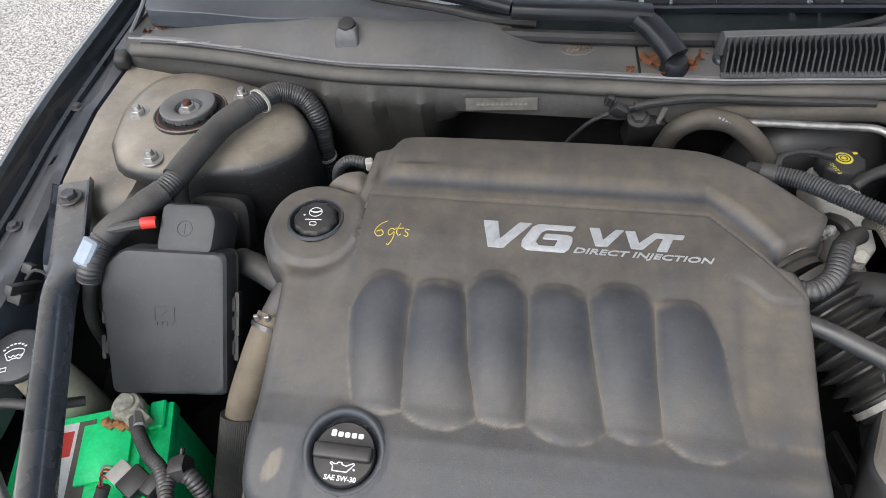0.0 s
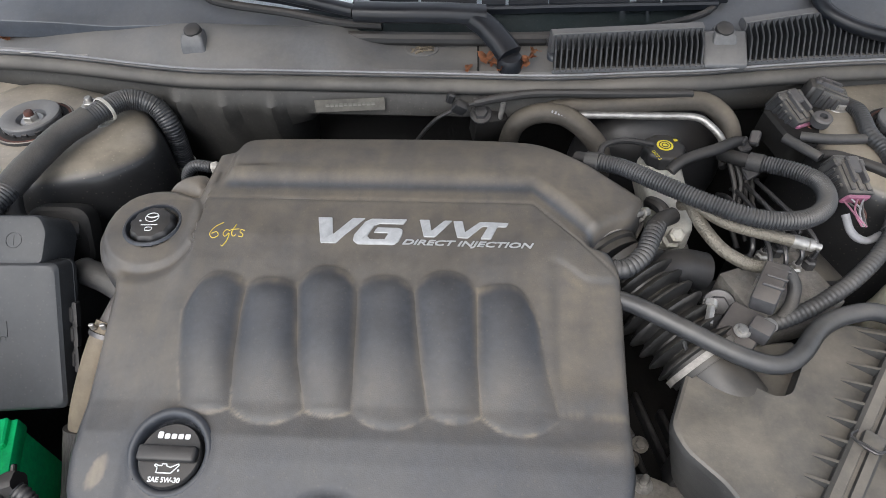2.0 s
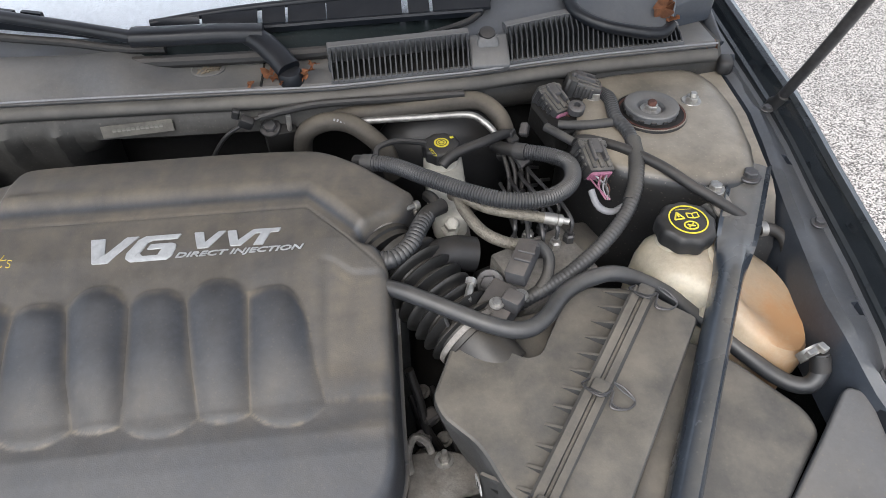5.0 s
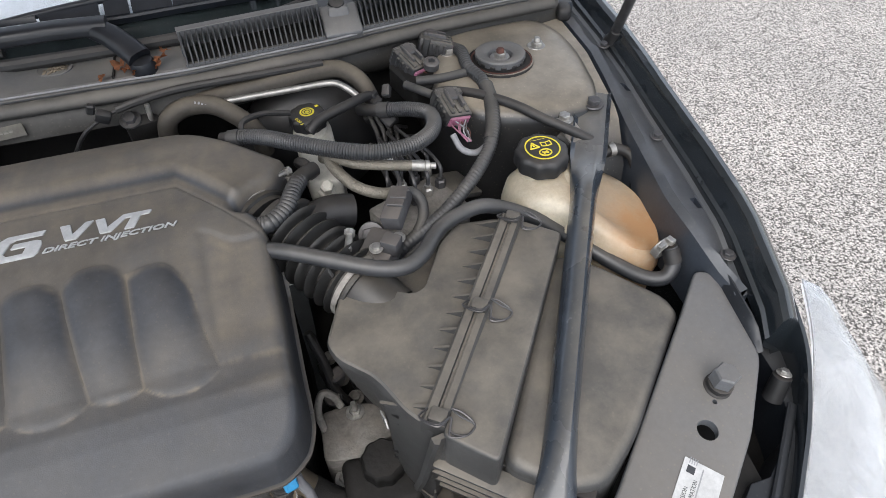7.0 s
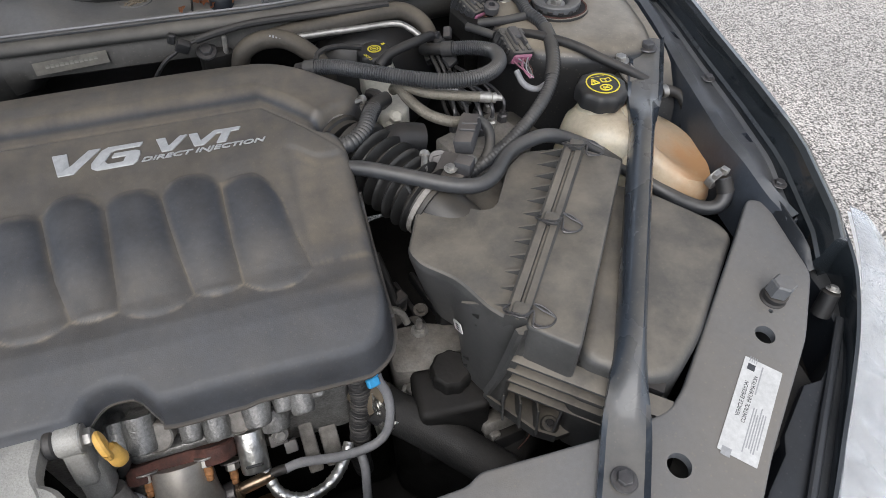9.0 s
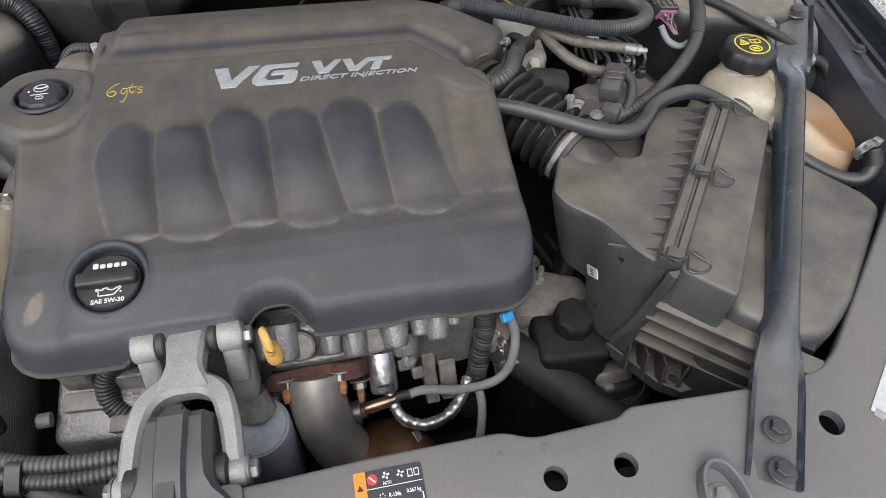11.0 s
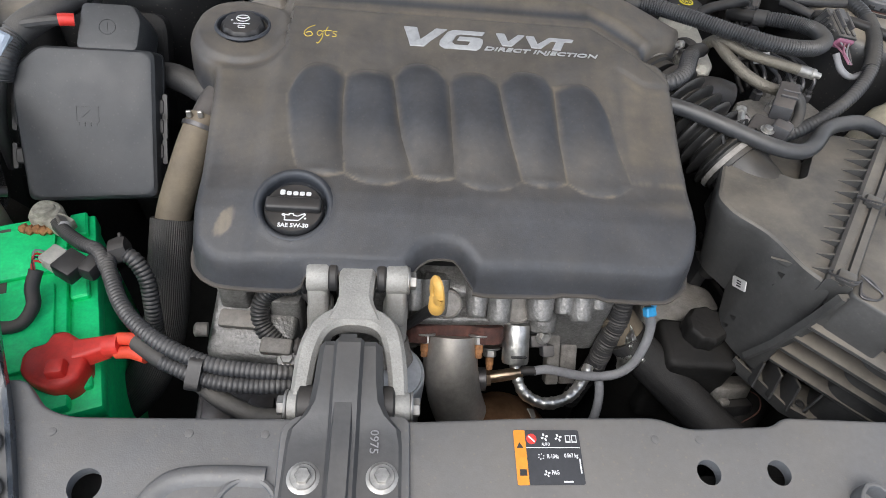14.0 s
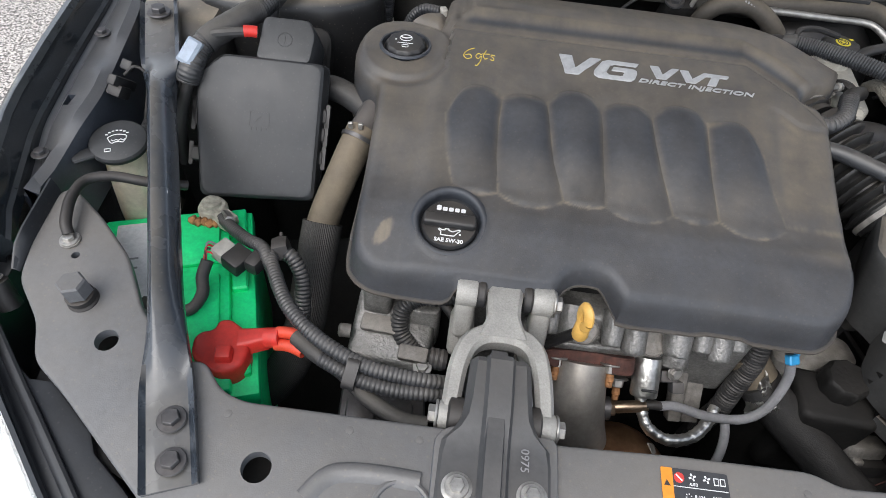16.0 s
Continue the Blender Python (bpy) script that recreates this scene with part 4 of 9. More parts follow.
# headlights and the dark filler beside them
def headlight(side):
    t = thing("headlight", (side * 0.64, 0.0, 0.60), "clear-lensed headlight beside the grille, sky glare painted white on its reflector", "headlight", "headlights")
    inner = [(0.735, 0.215), (0.705, 0.150), (0.650, 0.070), (0.583, -0.001), (0.508, -0.075)]
    outer = [(0.820, 0.150), (0.820, 0.020), (0.770, -0.065), (0.69, -0.14), (0.58, -0.19)]
    rim_z = [(0.808, 0.0), (0.788, 0.0), (0.758, 0.0), (0.741, 0.0), (0.728, 0.0)]

    def fine(line):
        """A line of five places drawn out to seventeen along a smooth curve."""
        pts = spline([(j * 0.25, *p) for j, p in enumerate(line)], 0.02)
        xs = [p[0] for p in pts]
        return [[float(np.interp(k / 16, xs, [p[c] for p in pts])) for c in (1, 2)] for k in range(17)]
    inner, outer, rim_z = fine(inner), fine(outer), fine(rim_z)
    # the white surface under the lens carries its painted sky glare
    for name, material, drop, z1, lab in (("lens", LENS, 0.000, 0.50, "clear plastic lens"), ("reflector", GLAREWHITE, -0.010, 0.49, "matt white reflector with the lens's sky glare painted in")):
        rings = []
        k = 0.0 if name == "lens" else 0.012
        for s in np.linspace(0, 1, 9):
            ring = []
            for (xi, yi), (xo, yo), (zi, _) in zip(inner, outer, rim_z):
                e, z0 = s, zi + drop
                x = xi + (xo - xi) * math.sin(e * math.pi / 2) + k * 0.6
                y = yi + (yo - yi) * math.sin(e * math.pi / 2) + k * 0.2
                ring.append(Vector((side * x, y, z0 - (z0 - z1) * (1 - math.cos(e * math.pi / 2)) - k * 0.3)))
            rings.append(ring)
        bm = bmesh.new()
        vs = [[bm.verts.new(p) for p in r] for r in rings]
        for a, b in zip(vs, vs[1:]):
            for j in range(len(inner) - 1):
                bm.faces.new((a[j], a[j + 1], b[j + 1], b[j]))
        bmesh.ops.solidify(bm, geom=list(bm.faces), thickness=0.003)
        bmesh.ops.recalc_face_normals(bm, faces=bm.faces)
        part(name, bm, material, t, lab, sharp=60).visible_shadow = name != "lens"
    bm = bmesh.new()
    o = [(side * x, y) for x, y in [(0.705, 0.215), (0.678, 0.190), (0.676, 0.150), (0.655, 0.090), (0.602, 0.056), (0.580, 0.056), (0.526, 0.016), (0.515, -0.001), (0.480, -0.025), (0.455, -0.045), (0.475, -0.098), (0.530, -0.060), (0.585, -0.004), (0.645, 0.062), (0.690, 0.125), (0.712, 0.190)]]
    prism(bm, o, 0.46, lambda x, y: 0.729 + 0.10 * y, 0.003, 2)
    part("housing", bm, DARKIN, t, "dark plastic housing panel")
    bm = bmesh.new()
    prism(bm, [(side * x, y) for x, y in ((0.70, 0.24), (0.62, 0.24), (0.56, 0.13), (0.43, -0.02), (0.42, -0.09), (0.48, -0.09), (0.585, 0.0), (0.69, 0.12))], 0.45, 0.66, 0.01, 2)
    part("back_shell", bm, DEEP, t, "black back of the lamp")
    bm = bmesh.new()
    tube(bm, [(side * x, y, z) for x, y, z in ((0.668, 0.110, 0.744), (0.607, 0.050, 0.738), (0.568, 0.012, 0.734), (0.514, -0.041, 0.729), (0.470, -0.085, 0.724))], 0.006, 10, 0.01, flat=0.7)
    part("ridge", bm, DARKIN, t)
    edge = spline([(side * x, y, z) for x, y, z in ((0.707, 0.20, 0.810), (0.694, 0.145, 0.788), (0.662, 0.090, 0.766), (0.622, 0.043, 0.752), (0.578, -0.002, 0.742), (0.534, -0.046, 0.734), (0.50, -0.078, 0.730))], 0.012)
    bm = bmesh.new()
    sweep(bm, edge, [(-0.003, -0.05), (0.003, -0.05), (0.0035, -0.004), (0.002, 0.001), (-0.002, 0.001), (-0.0035, -0.004)])
    part("rim", bm, PAINT, t, "dark painted rim")
    bm = bmesh.new()
    lathe(bm, (side * 0.66, 0.127, 0.735), (side * 0.25, 0.3, 1), [(0.011, 0), (0.010, 0.03), (0.006, 0.032)], 14)
    part("adjuster_boss", bm, PLASTIC, t)
    hexbolt(t, (side * 0.668, 0.136, 0.766), 0.005, (side * 0.25, 0.3, 1), STEEL, "adjuster_screw")
    return t


headlight(1)
headlight(-1)


def cowl_corner(side):
    """Rubber end block and hinge pocket where cowl, fender and hood hinge meet."""
    t = thing("cowl_end_bracket", (side * 0.70, 0.78, 0.86), "dark painted bracket pocket where cowl and fender meet", "bracket", "cowl end brackets")
    bm = bmesh.new()
    box(bm, (side * 0.706, 0.776, 0.866), (0.024, 0.034, 0.024), (0, 0, side * -20), 0.009, 3)
    part("end_block", bm, RUBBER, t, "black rubber end block")
    bm = bmesh.new()
    prism(bm, [(side * x, y) for x, y in ((0.64, 0.81), (0.735, 0.80), (0.75, 1.05), (0.66, 1.05))], 0.80, lambda x, y: 0.868 + 0.05 * (y - 0.8), 0.005, 2)
    part("pocket", bm, INNER, t)
    bm = bmesh.new()
    tube(bm, [(side * 0.70, 0.80, 0.885), (side * 0.705, 0.88, 0.905), (side * 0.71, 1.0, 0.955)], 0.009, 10, 0.02, flat=0.5)
    part("arm", bm, INNER, t)
    for y in (0.835, 0.875, 0.93):
        hexbolt(t, (side * 0.685, y, 0.874), 0.006, material=DARKST)
    return t


cowl_corner(1)
cowl_corner(-1)
# floor of the bay, added to close it below; its colour holds the shade
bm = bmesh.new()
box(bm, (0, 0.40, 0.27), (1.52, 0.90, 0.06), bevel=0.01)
solo("underbody_shield", bm, DEEP, "plain underbody shield added below the engine, coloured dark for shade", "body panel", kind="structure")

# ---- engine cover ----
LEFT = [(-0.325, 0.207), (-0.335, 0.221), (-0.339, 0.252), (-0.340, 0.30), (-0.342, 0.36), (-0.345, 0.412), (-0.352, 0.428), (-0.368, 0.440), (-0.379, 0.458), (-0.383, 0.480), (-0.380, 0.503), (-0.368, 0.526), (-0.345, 0.541), (-0.318, 0.543), (-0.296, 0.536), (-0.284, 0.540), (-0.282, 0.575), (-0.281, 0.600)]
REAR = [(-0.281, 0.600), (-0.262, 0.607), (-0.257, 0.615), (-0.240, 0.628), (-0.19, 0.632), (-0.10, 0.634), (0.0, 0.635), (0.07, 0.632), (0.108, 0.624), (0.145, 0.596), (0.19, 0.560), (0.216, 0.536)]
RIGHT = [(0.162, 0.210), (0.1715, 0.222), (0.1785, 0.25), (0.179, 0.30), (0.180, 0.36), (0.181, 0.42), (0.178, 0.446), (0.168, 0.462), (0.152, 0.472), (0.172, 0.490), (0.200, 0.508), (0.216, 0.536)]
FRONT = [(-0.325, 0.207), (-0.308, 0.199), (-0.27, 0.197), (-0.235, 0.198), (-0.222, 0.201), (-0.18, 0.202), (-0.136, 0.203), (-0.122, 0.209), (-0.112, 0.219), (-0.094, 0.224), (-0.074, 0.220), (-0.062, 0.207), (-0.050, 0.200), (0.0, 0.200), (0.08, 0.199), (0.136, 0.199), (0.150, 0.202), (0.162, 0.210)]
NU, NV = 224, 216


def even(pts, n):
    """n + 1 points evenly along the smooth line through pts."""
    f = spline([(x, y, 0) for x, y in pts], 0.0015)
    s = np.concatenate([[0], np.cumsum([(b - a).length for a, b in zip(f, f[1:])])])
    q = np.linspace(0, s[-1], n + 1)
    return np.stack([np.interp(q, s, [p.x for p in f]), np.interp(q, s, [p.y for p in f])], 1)


le, ri, fr, re = even(LEFT, NV), even(RIGHT, NV), even(FRONT, NU), even(REAR, NU)
U, V = np.meshgrid(np.linspace(0, 1, NU + 1), np.linspace(0, 1, NV + 1))
XY = np.zeros((NV + 1, NU + 1, 2))
for k in range(2):
    XY[..., k] = ((1 - U) * le[:, None, k] + U * ri[:, None, k] + (1 - V) * fr[None, :, k] + V * re[None, :, k]
                  - ((1 - U) * (1 - V) * fr[0, k] + U * (1 - V) * fr[-1, k] + (1 - U) * V * re[0, k] + U * V * re[-1, k]))
# the seven valleys that part the ribs: x at four depths of the cover
VALLEY_Y = (0.297, 0.340, 0.384, 0.420)
VALLEYS = ((-0.2430, -0.2555, -0.2620, -0.2625), (-0.1945, -0.2000, -0.2016, -0.1997), (-0.1240, -0.1370, -0.1439, -0.1490), (-0.0792, -0.0820, -0.0840, -0.0865),
           (-0.0076, -0.0175, -0.0249, -0.0294), (0.0413, 0.0369, 0.0352, 0.0348), (0.1130, 0.1025, 0.0958, 0.0930))


def valley(i, y):
    return np.interp(y, VALLEY_Y, VALLEYS[i])


# let grid lines run along the valleys between the ribs
mid = NV * 37 // 100
cols = [int(np.argmin(np.abs(XY[mid, :, 0] - valley(i, XY[mid, :, 1])))) for i in range(7)]
hold = np.clip((XY[..., 1] - 0.255) / 0.02, 0, 1) * np.clip((0.465 - XY[..., 1]) / 0.02, 0, 1)
for j in range(NV + 1):
    move = [float(valley(i, XY[j, q, 1])) - XY[j, q, 0] for i, q in enumerate(cols)]
    XY[j, :, 0] += np.interp(np.arange(NU + 1), [0] + cols + [NU], [0] + move + [0]) * hold[j]
X, Y = XY[..., 0], XY[..., 1]


def smooth(a, b, x):
    t = np.clip((x - a) / (b - a), 0, 1)
    return t * t * (3 - 2 * t)


CAP = (-0.2405, 0.2530)
NECK = (-0.3235, 0.4870)
Z = np.interp(Y, [0.18, 0.21, 0.25, 0.27, 0.285, 0.30, 0.44, 0.47, 0.525, 0.64], [0.778, 0.7895, 0.8065, 0.8130, 0.8150, 0.8175, 0.861, 0.8685, 0.8725, 0.870])
Z += 0.0015 * np.sin(X * 18) * smooth(0.285, 0.22, Y)
cloud = np.array([noise.fractal(Vector((x * 26, y * 26, 1.7)), 0.9, 2.1, 5) for x, y in zip(X.ravel(), Y.ravel())]).reshape(X.shape)
streak = np.array([noise.fractal(Vector((x * 70, y * 16, 5.1)), 0.9, 2.1, 4) for x, y in zip(X.ravel(), Y.ravel())]).reshape(X.shape)
# six domed ribs
RIB_TOP, RIB_FOOT = (0.427, 0.4225, 0.4355, 0.4275, 0.4335, 0.4215), (0.2893, 0.2810, 0.2900, 0.2800, 0.2885, 0.2788)
line, bare = np.zeros_like(Z), np.zeros_like(Z)
for i in range(6):
    a, b = valley(i, Y), valley(i + 1, Y)
    c = 2 * (X - (a + b) / 2) / (b - a)
    inside = np.abs(c) <= 1.0
    outer = (c < 0) * (i == 0) + (c > 0) * (i == 5)
    yf = RIB_FOOT[i] + (0.2945 - RIB_FOOT[i]) * np.abs(c) ** 2.2
    yt = RIB_TOP[i] - (RIB_TOP[i] - 0.4165 + 0.030 * outer) * np.abs(c) ** 2.6
    dome = np.clip(1 - np.abs(c) ** 2.3, 0, 1)
    tip, toe = np.clip((yt - Y) / 0.030, 0, 1), np.clip((Y - yf) / 0.007, 0, 1)
    high = (1 - (1 - tip) ** 2.4) * (0.17 + 0.83 * smooth(0.265, 0.37, Y)) * (1 - (1 - toe) ** 2)
    Z += np.where(inside, 0.0098 * dome * high, 0)
    bare = np.maximum(bare, np.where(inside, smooth(0.02, 0.5, dome) * smooth(0.0, 0.016, yt - Y) * smooth(0.0, 0.012, Y - yf), 0))
    line = np.maximum(line, np.where(inside, 0.70 * np.exp(-((Y - yf - 0.0003) / 0.0021) ** 2) * (Y > 0.27), 0))
    line = np.maximum(line, np.where(inside, 0.58 * smooth(0.86, 1.0, np.abs(c)) * (Y > yf) * (Y < yt), 0))
    line = np.maximum(line, np.where(inside, 0.50 * np.exp(-((Y - yt + 0.005) / 0.006) ** 2), 0))
STAIN_SHADE = 0.36 * (1 - bare) + (0.02 + 0.15 * smooth(0.37, 0.31, Y)) * bare
STAIN_SHADE *= 0.25 + 0.75 * smooth(0.25, 0.33, Y)
STAIN_SHADE += 0.10 * bare * smooth(0.36, 0.30, Y)
line = np.maximum(line, 0.6 * np.exp(-((Y - 0.299) / 0.006) ** 2) * smooth(0.09, 0.125, X))
STAIN_SHADE = np.maximum(STAIN_SHADE, 0.50 * smooth(0.10, 0.12, X) * smooth(0.30, 0.33, Y) * smooth(0.45, 0.41, Y))
STAIN_SHADE = np.maximum(STAIN_SHADE, 0.34 * smooth(-0.25, -0.27, X) * smooth(0.27, 0.32, Y))
STAIN_SHADE = np.maximum(STAIN_SHADE, 0.36 * np.exp(-((Y - 0.27) / 0.012) ** 2 - ((X - 0.15) / 0.05) ** 2))
# shallow step beside the last rib, with its own dust
fold = 0.4285 + 0.020 * smooth(0.150, 0.115, X)
Z -= 0.0022 * smooth(0.004, -0.004, Y - fold) * smooth(0.104, 0.118, X) * smooth(0.31, 0.34, Y)
STAIN_SHADE = np.maximum(STAIN_SHADE, 0.62 * np.exp(-((Y - fold + 0.012) / 0.012) ** 2) * smooth(0.112, 0.125, X))
# raised rear block with its diagonal end
fy = np.where(X < 0.093, 0.522, 0.522 - (X - 0.093) * 1.08)
left_in = smooth(-0.262, -0.246, X)
Z += (0.0115 * smooth(0.012, 0.040, Y - fy) - 0.010 * smooth(0.575, 0.64, Y) * smooth(0.0, 0.03, Y - fy)) * left_in
Z -= 0.0012 * np.exp(-((Y - fy + 0.001) / 0.0016) ** 2) * (X > -0.27)
Z -= 0.012 * smooth(0.12, 0.22, X) * smooth(0.46, 0.50, Y)
STAIN_SHADE = np.maximum(STAIN_SHADE, 0.40 * smooth(0.44, 0.48, Y) + 0.04)
STAIN_SHADE = np.maximum(STAIN_SHADE, 0.56 * (Y > fy))
STAIN_SHADE = np.maximum(STAIN_SHADE, 0.56 * np.exp(-((Y - fy - 0.006) / 0.008) ** 2) * left_in)
# the ramp's dark band of shade, painted by taking the stain away
STAIN_SHADE *= 1 - 0.95 * np.exp(-((Y - fy - 0.019) / 0.0058) ** 2) * left_in
# filler neck lobe
dn = np.hypot(X - NECK[0], Y - NECK[1])
Z = np.where(X < -0.27, np.maximum(Z - 0.004 * smooth(-0.27, -0.29, X), 0) - 0.008 * smooth(0.075, 0.055, dn) + 0.004 * smooth(0.058, 0.05, dn), Z)
Z -= 0.008 * smooth(0.0295, 0.0265, dn)
STAIN_SHADE = np.maximum(STAIN_SHADE, 0.42 * smooth(0.056, 0.045, dn))
# well round the oil cap
dc = np.hypot(X - CAP[0], Y - CAP[1])
Z -= 0.012 * smooth(0.0345, 0.0315, dc)
Z += 0.0015 * np.exp(-((dc - 0.0365) / 0.003) ** 2)
STAIN_SHADE *= smooth(0.030, 0.036, dc)
scuff = np.exp(-(((X + 0.306) - 0.5 * (Y - 0.237)) / 0.008) ** 2 - ((Y - 0.237) / 0.017) ** 2)
line = np.maximum(line, 0.68 * smooth(0.35, 0.80, scuff * (1.0 + 1.3 * streak + 0.9 * cloud)))
STAIN_SHADE = np.clip(STAIN_SHADE * (1 + 0.3 * cloud + 0.2 * streak), 0, 1)
STAIN_SHADE = np.maximum(STAIN_SHADE, np.clip(line * (0.8 + 0.9 * streak), 0, 1))
# rolled-over border
edge = np.concatenate([le, ri, fr, re])
D = np.full(X.shape, 9.0)
edge = np.concatenate([edge, (edge[1:] + edge[:-1])[np.hypot(*(edge[1:] - edge[:-1]).T) < 0.01] / 2])
for p in edge:
    D = np.minimum(D, np.hypot(X - p[0], Y - p[1]))
notch = smooth(-0.236, -0.222, X) * smooth(-0.120, -0.132, X) * (Y < 0.25)
R = np.where(Y > 0.5, 0.011, np.where(Y < 0.26, 0.011 - 0.004 * notch, 0.013))
roll = R - np.sqrt(np.clip(R ** 2 - np.clip(R - D, 0, None) ** 2, 0, None))
Z -= roll
engine_cover = thing("engine_cover", (-0.07, 0.4, 0.74), "dusty dark grey moulded engine cover with six ribs and silver lettering", "engine cover")
verts = [tuple(p) for p in np.stack([X, Y, Z], -1).reshape(-1, 3)]
stain = list(STAIN_SHADE.reshape(-1))
W = NU + 1
faces = [(j * W + i, j * W + i + 1, (j + 1) * W + i + 1, (j + 1) * W + i) for j in range(NV) for i in range(NU)]
rim = [i for i in range(NU)] + [j * W + NU for j in range(NV)] + [NV * W + i for i in range(NU, 0, -1)] + [j * W for j in range(NV, 0, -1)]


def lip_z(x, y):
    if y < 0.26:
        return interp(x, [(-0.34, 0.752), (-0.24, 0.750), (-0.232, 0.757), (-0.226, 0.774), (-0.215, 0.7800), (-0.13, 0.7790), (-0.122, 0.764), (-0.105, 0.771), (-0.078, 0.772), (-0.066, 0.762), (-0.056, 0.751), (-0.03, 0.750), (0.020, 0.751), (0.034, 0.756), (0.070, 0.756), (0.084, 0.750), (0.197, 0.747)])
    if x < -0.27:
        return interp(y, [(0.2, 0.752), (0.41, 0.765), (0.43, 0.775), (0.6, 0.80)])
    return interp(y, [(0.2, 0.741), (0.40, 0.775), (0.46, 0.825), (0.5, 0.835), (0.6, 0.83), (0.64, 0.80)])


cx, cy = -0.07, 0.4
prev = rim
for k, out in ((0.35, 0.0022), (0.7, 0.003), (1.0, 0.0045), (1.0, 0.0085), (1.03, 0.0085), (1.03, 0.0)):
    ring = []
    n = len(rim)
    for q, i in enumerate(rim):
        x, y, z = verts[i]
        a, b = verts[rim[(q + 6) % n]], verts[rim[q - 6]]
        tx, ty = a[0] - b[0], a[1] - b[1]
        m = math.hypot(tx, ty) or 1
        ox, oy = ty / m, -tx / m
        lz = min(lip_z(x, y), z - 0.004)
        o_ = out * (1.0 if not (-0.128 < x < -0.056 and y < 0.24) else 0.35)
        zz = z + (lz - z) * min(k, 1.0) - (0.0025 if k > 1 else 0)
        verts.append((x + ox * o_, y + oy * o_, zz))
        stain.append(0.45 if k > 1 or out > 0.008 else 0.08)
        ring.append(len(verts) - 1)
    for q in range(n):
        faces.append((prev[q], ring[q], ring[(q + 1) % n], prev[(q + 1) % n]))
    prev = ring
me = bpy.data.meshes.new("shell")
c = Vector((-0.07, 0.4, 0.80))
me.from_pydata([tuple(Vector(v) - c) for v in verts], [], faces)
at = me.attributes.new("stain", "FLOAT", "POINT")
at.data.foreach_set("value", np.array(stain, dtype=np.float32))
me.materials.append(COVER)
me.shade_smooth()
me.set_sharp_from_angle(angle=radians(40))
shell = new("shell", me)
WORLD_AT[shell] = c
shell.parent = engine_cover
shell.location = c - WORLD_AT[engine_cover]


def cover_z(x, y):
    k = np.argmin((X - x) ** 2 + (Y - y) ** 2)
    return float(Z.reshape(-1)[k])


tilt = (0, 1, 0.06)


def glyph(outline, r=0.0012):
    """A raised silver letter; outline in decimetres from the lettering's lower left corner."""
    o = rounded([(-0.138 + 0.1 * a, 0.458 + 0.1 * b) for a, b in outline], r, 3)
    bm = bmesh.new()
    prism(bm, o, lambda x, y: cover_z(x, y) - 0.0005, lambda x, y: cover_z(x, y) + 0.0014, 0.0003, 1)
    part("letter", bm, SILVERP, engine_cover, "raised silver letter")


glyph(((0.0, 0.355), (0.155, 0.355), (0.195, 0.125), (0.38, 0.355), (0.515, 0.355), (0.235, 0.025), (0.075, 0.025)))
glyph(((0.965, 0.35), (0.93, 0.285), (0.67, 0.285), (0.62, 0.255), (0.56, 0.115), (0.59, 0.08), (0.75, 0.08), (0.785, 0.16), (0.625, 0.16), (0.655, 0.23), (0.88, 0.23), (0.93, 0.205), (0.93, 0.14), (0.90, 0.06),
       (0.85, 0.02), (0.47, 0.02), (0.415, 0.06), (0.42, 0.125), (0.52, 0.31), (0.585, 0.35)))
glyph(((1.10, 0.35), (1.205, 0.35), (1.235, 0.20), (1.365, 0.345), (1.45, 0.345), (1.275, 0.12), (1.16, 0.12)))
glyph(((1.46, 0.34), (1.56, 0.34), (1.59, 0.19), (1.745, 0.335), (2.05, 0.33), (2.02, 0.275), (1.93, 0.275), (1.86, 0.11), (1.755, 0.11), (1.83, 0.275), (1.77, 0.275), (1.62, 0.115), (1.51, 0.12)))
words("lettering", "DIRECT INJECTION", 0.0118, (-0.0440, 0.4580, cover_z(0.02, 0.459) + 0.0012), (1, -0.014, 0.004), (0, 1, 0.1), SILVERP, engine_cover, 0.0006, 1.0, 0.30, "raised silver lettering", bold=0.00018, fit=(0.1365, 0.0088))
# hand-written amount in paint marker
for stroke in ([(-0.240, 0.484), (-0.2475, 0.478), (-0.2515, 0.469), (-0.2475, 0.4635), (-0.242, 0.4665), (-0.2445, 0.471), (-0.2495, 0.469)],
               [(-0.230, 0.4725), (-0.2345, 0.474), (-0.237, 0.469), (-0.234, 0.4655), (-0.2305, 0.470), (-0.231, 0.462), (-0.2345, 0.4545), (-0.2365, 0.4555)],
               [(-0.2255, 0.482), (-0.228, 0.471), (-0.2255, 0.466), (-0.223, 0.468)], [(-0.230, 0.4745), (-0.221, 0.4755)],
               [(-0.2145, 0.4735), (-0.2185, 0.4745), (-0.219, 0.4715), (-0.2155, 0.469), (-0.216, 0.4655), (-0.220, 0.4665)]):
    bm = bmesh.new()
    tube(bm, [(x, y, cover_z(x, y) + 0.0002) for x, y in stroke], 0.00052, 6, 0.0015)
    part("marker_stroke", bm, MARKER, engine_cover, "yellow hand-written stroke")


def fluid_cap(t, at, r, high, lobes, axis=(0, 0, 1), material=None):
    bm = bmesh.new()
    lathe(bm, at, axis, [(r * 0.8, 0), (r * 0.98, 0.002), (r, high * 0.3), (r, high * 0.72), (r * 0.93, high * 0.92), (r * 0.84, high), (r * 0.6, high * 1.02), (0.0003, high * 1.02)], lobes * 8, 0.035, lobes)
    return part("grip", bm, material or PLASTIC, t)


well = Vector((0, -0.36, 0.93)).normalized()
bm = bmesh.new()
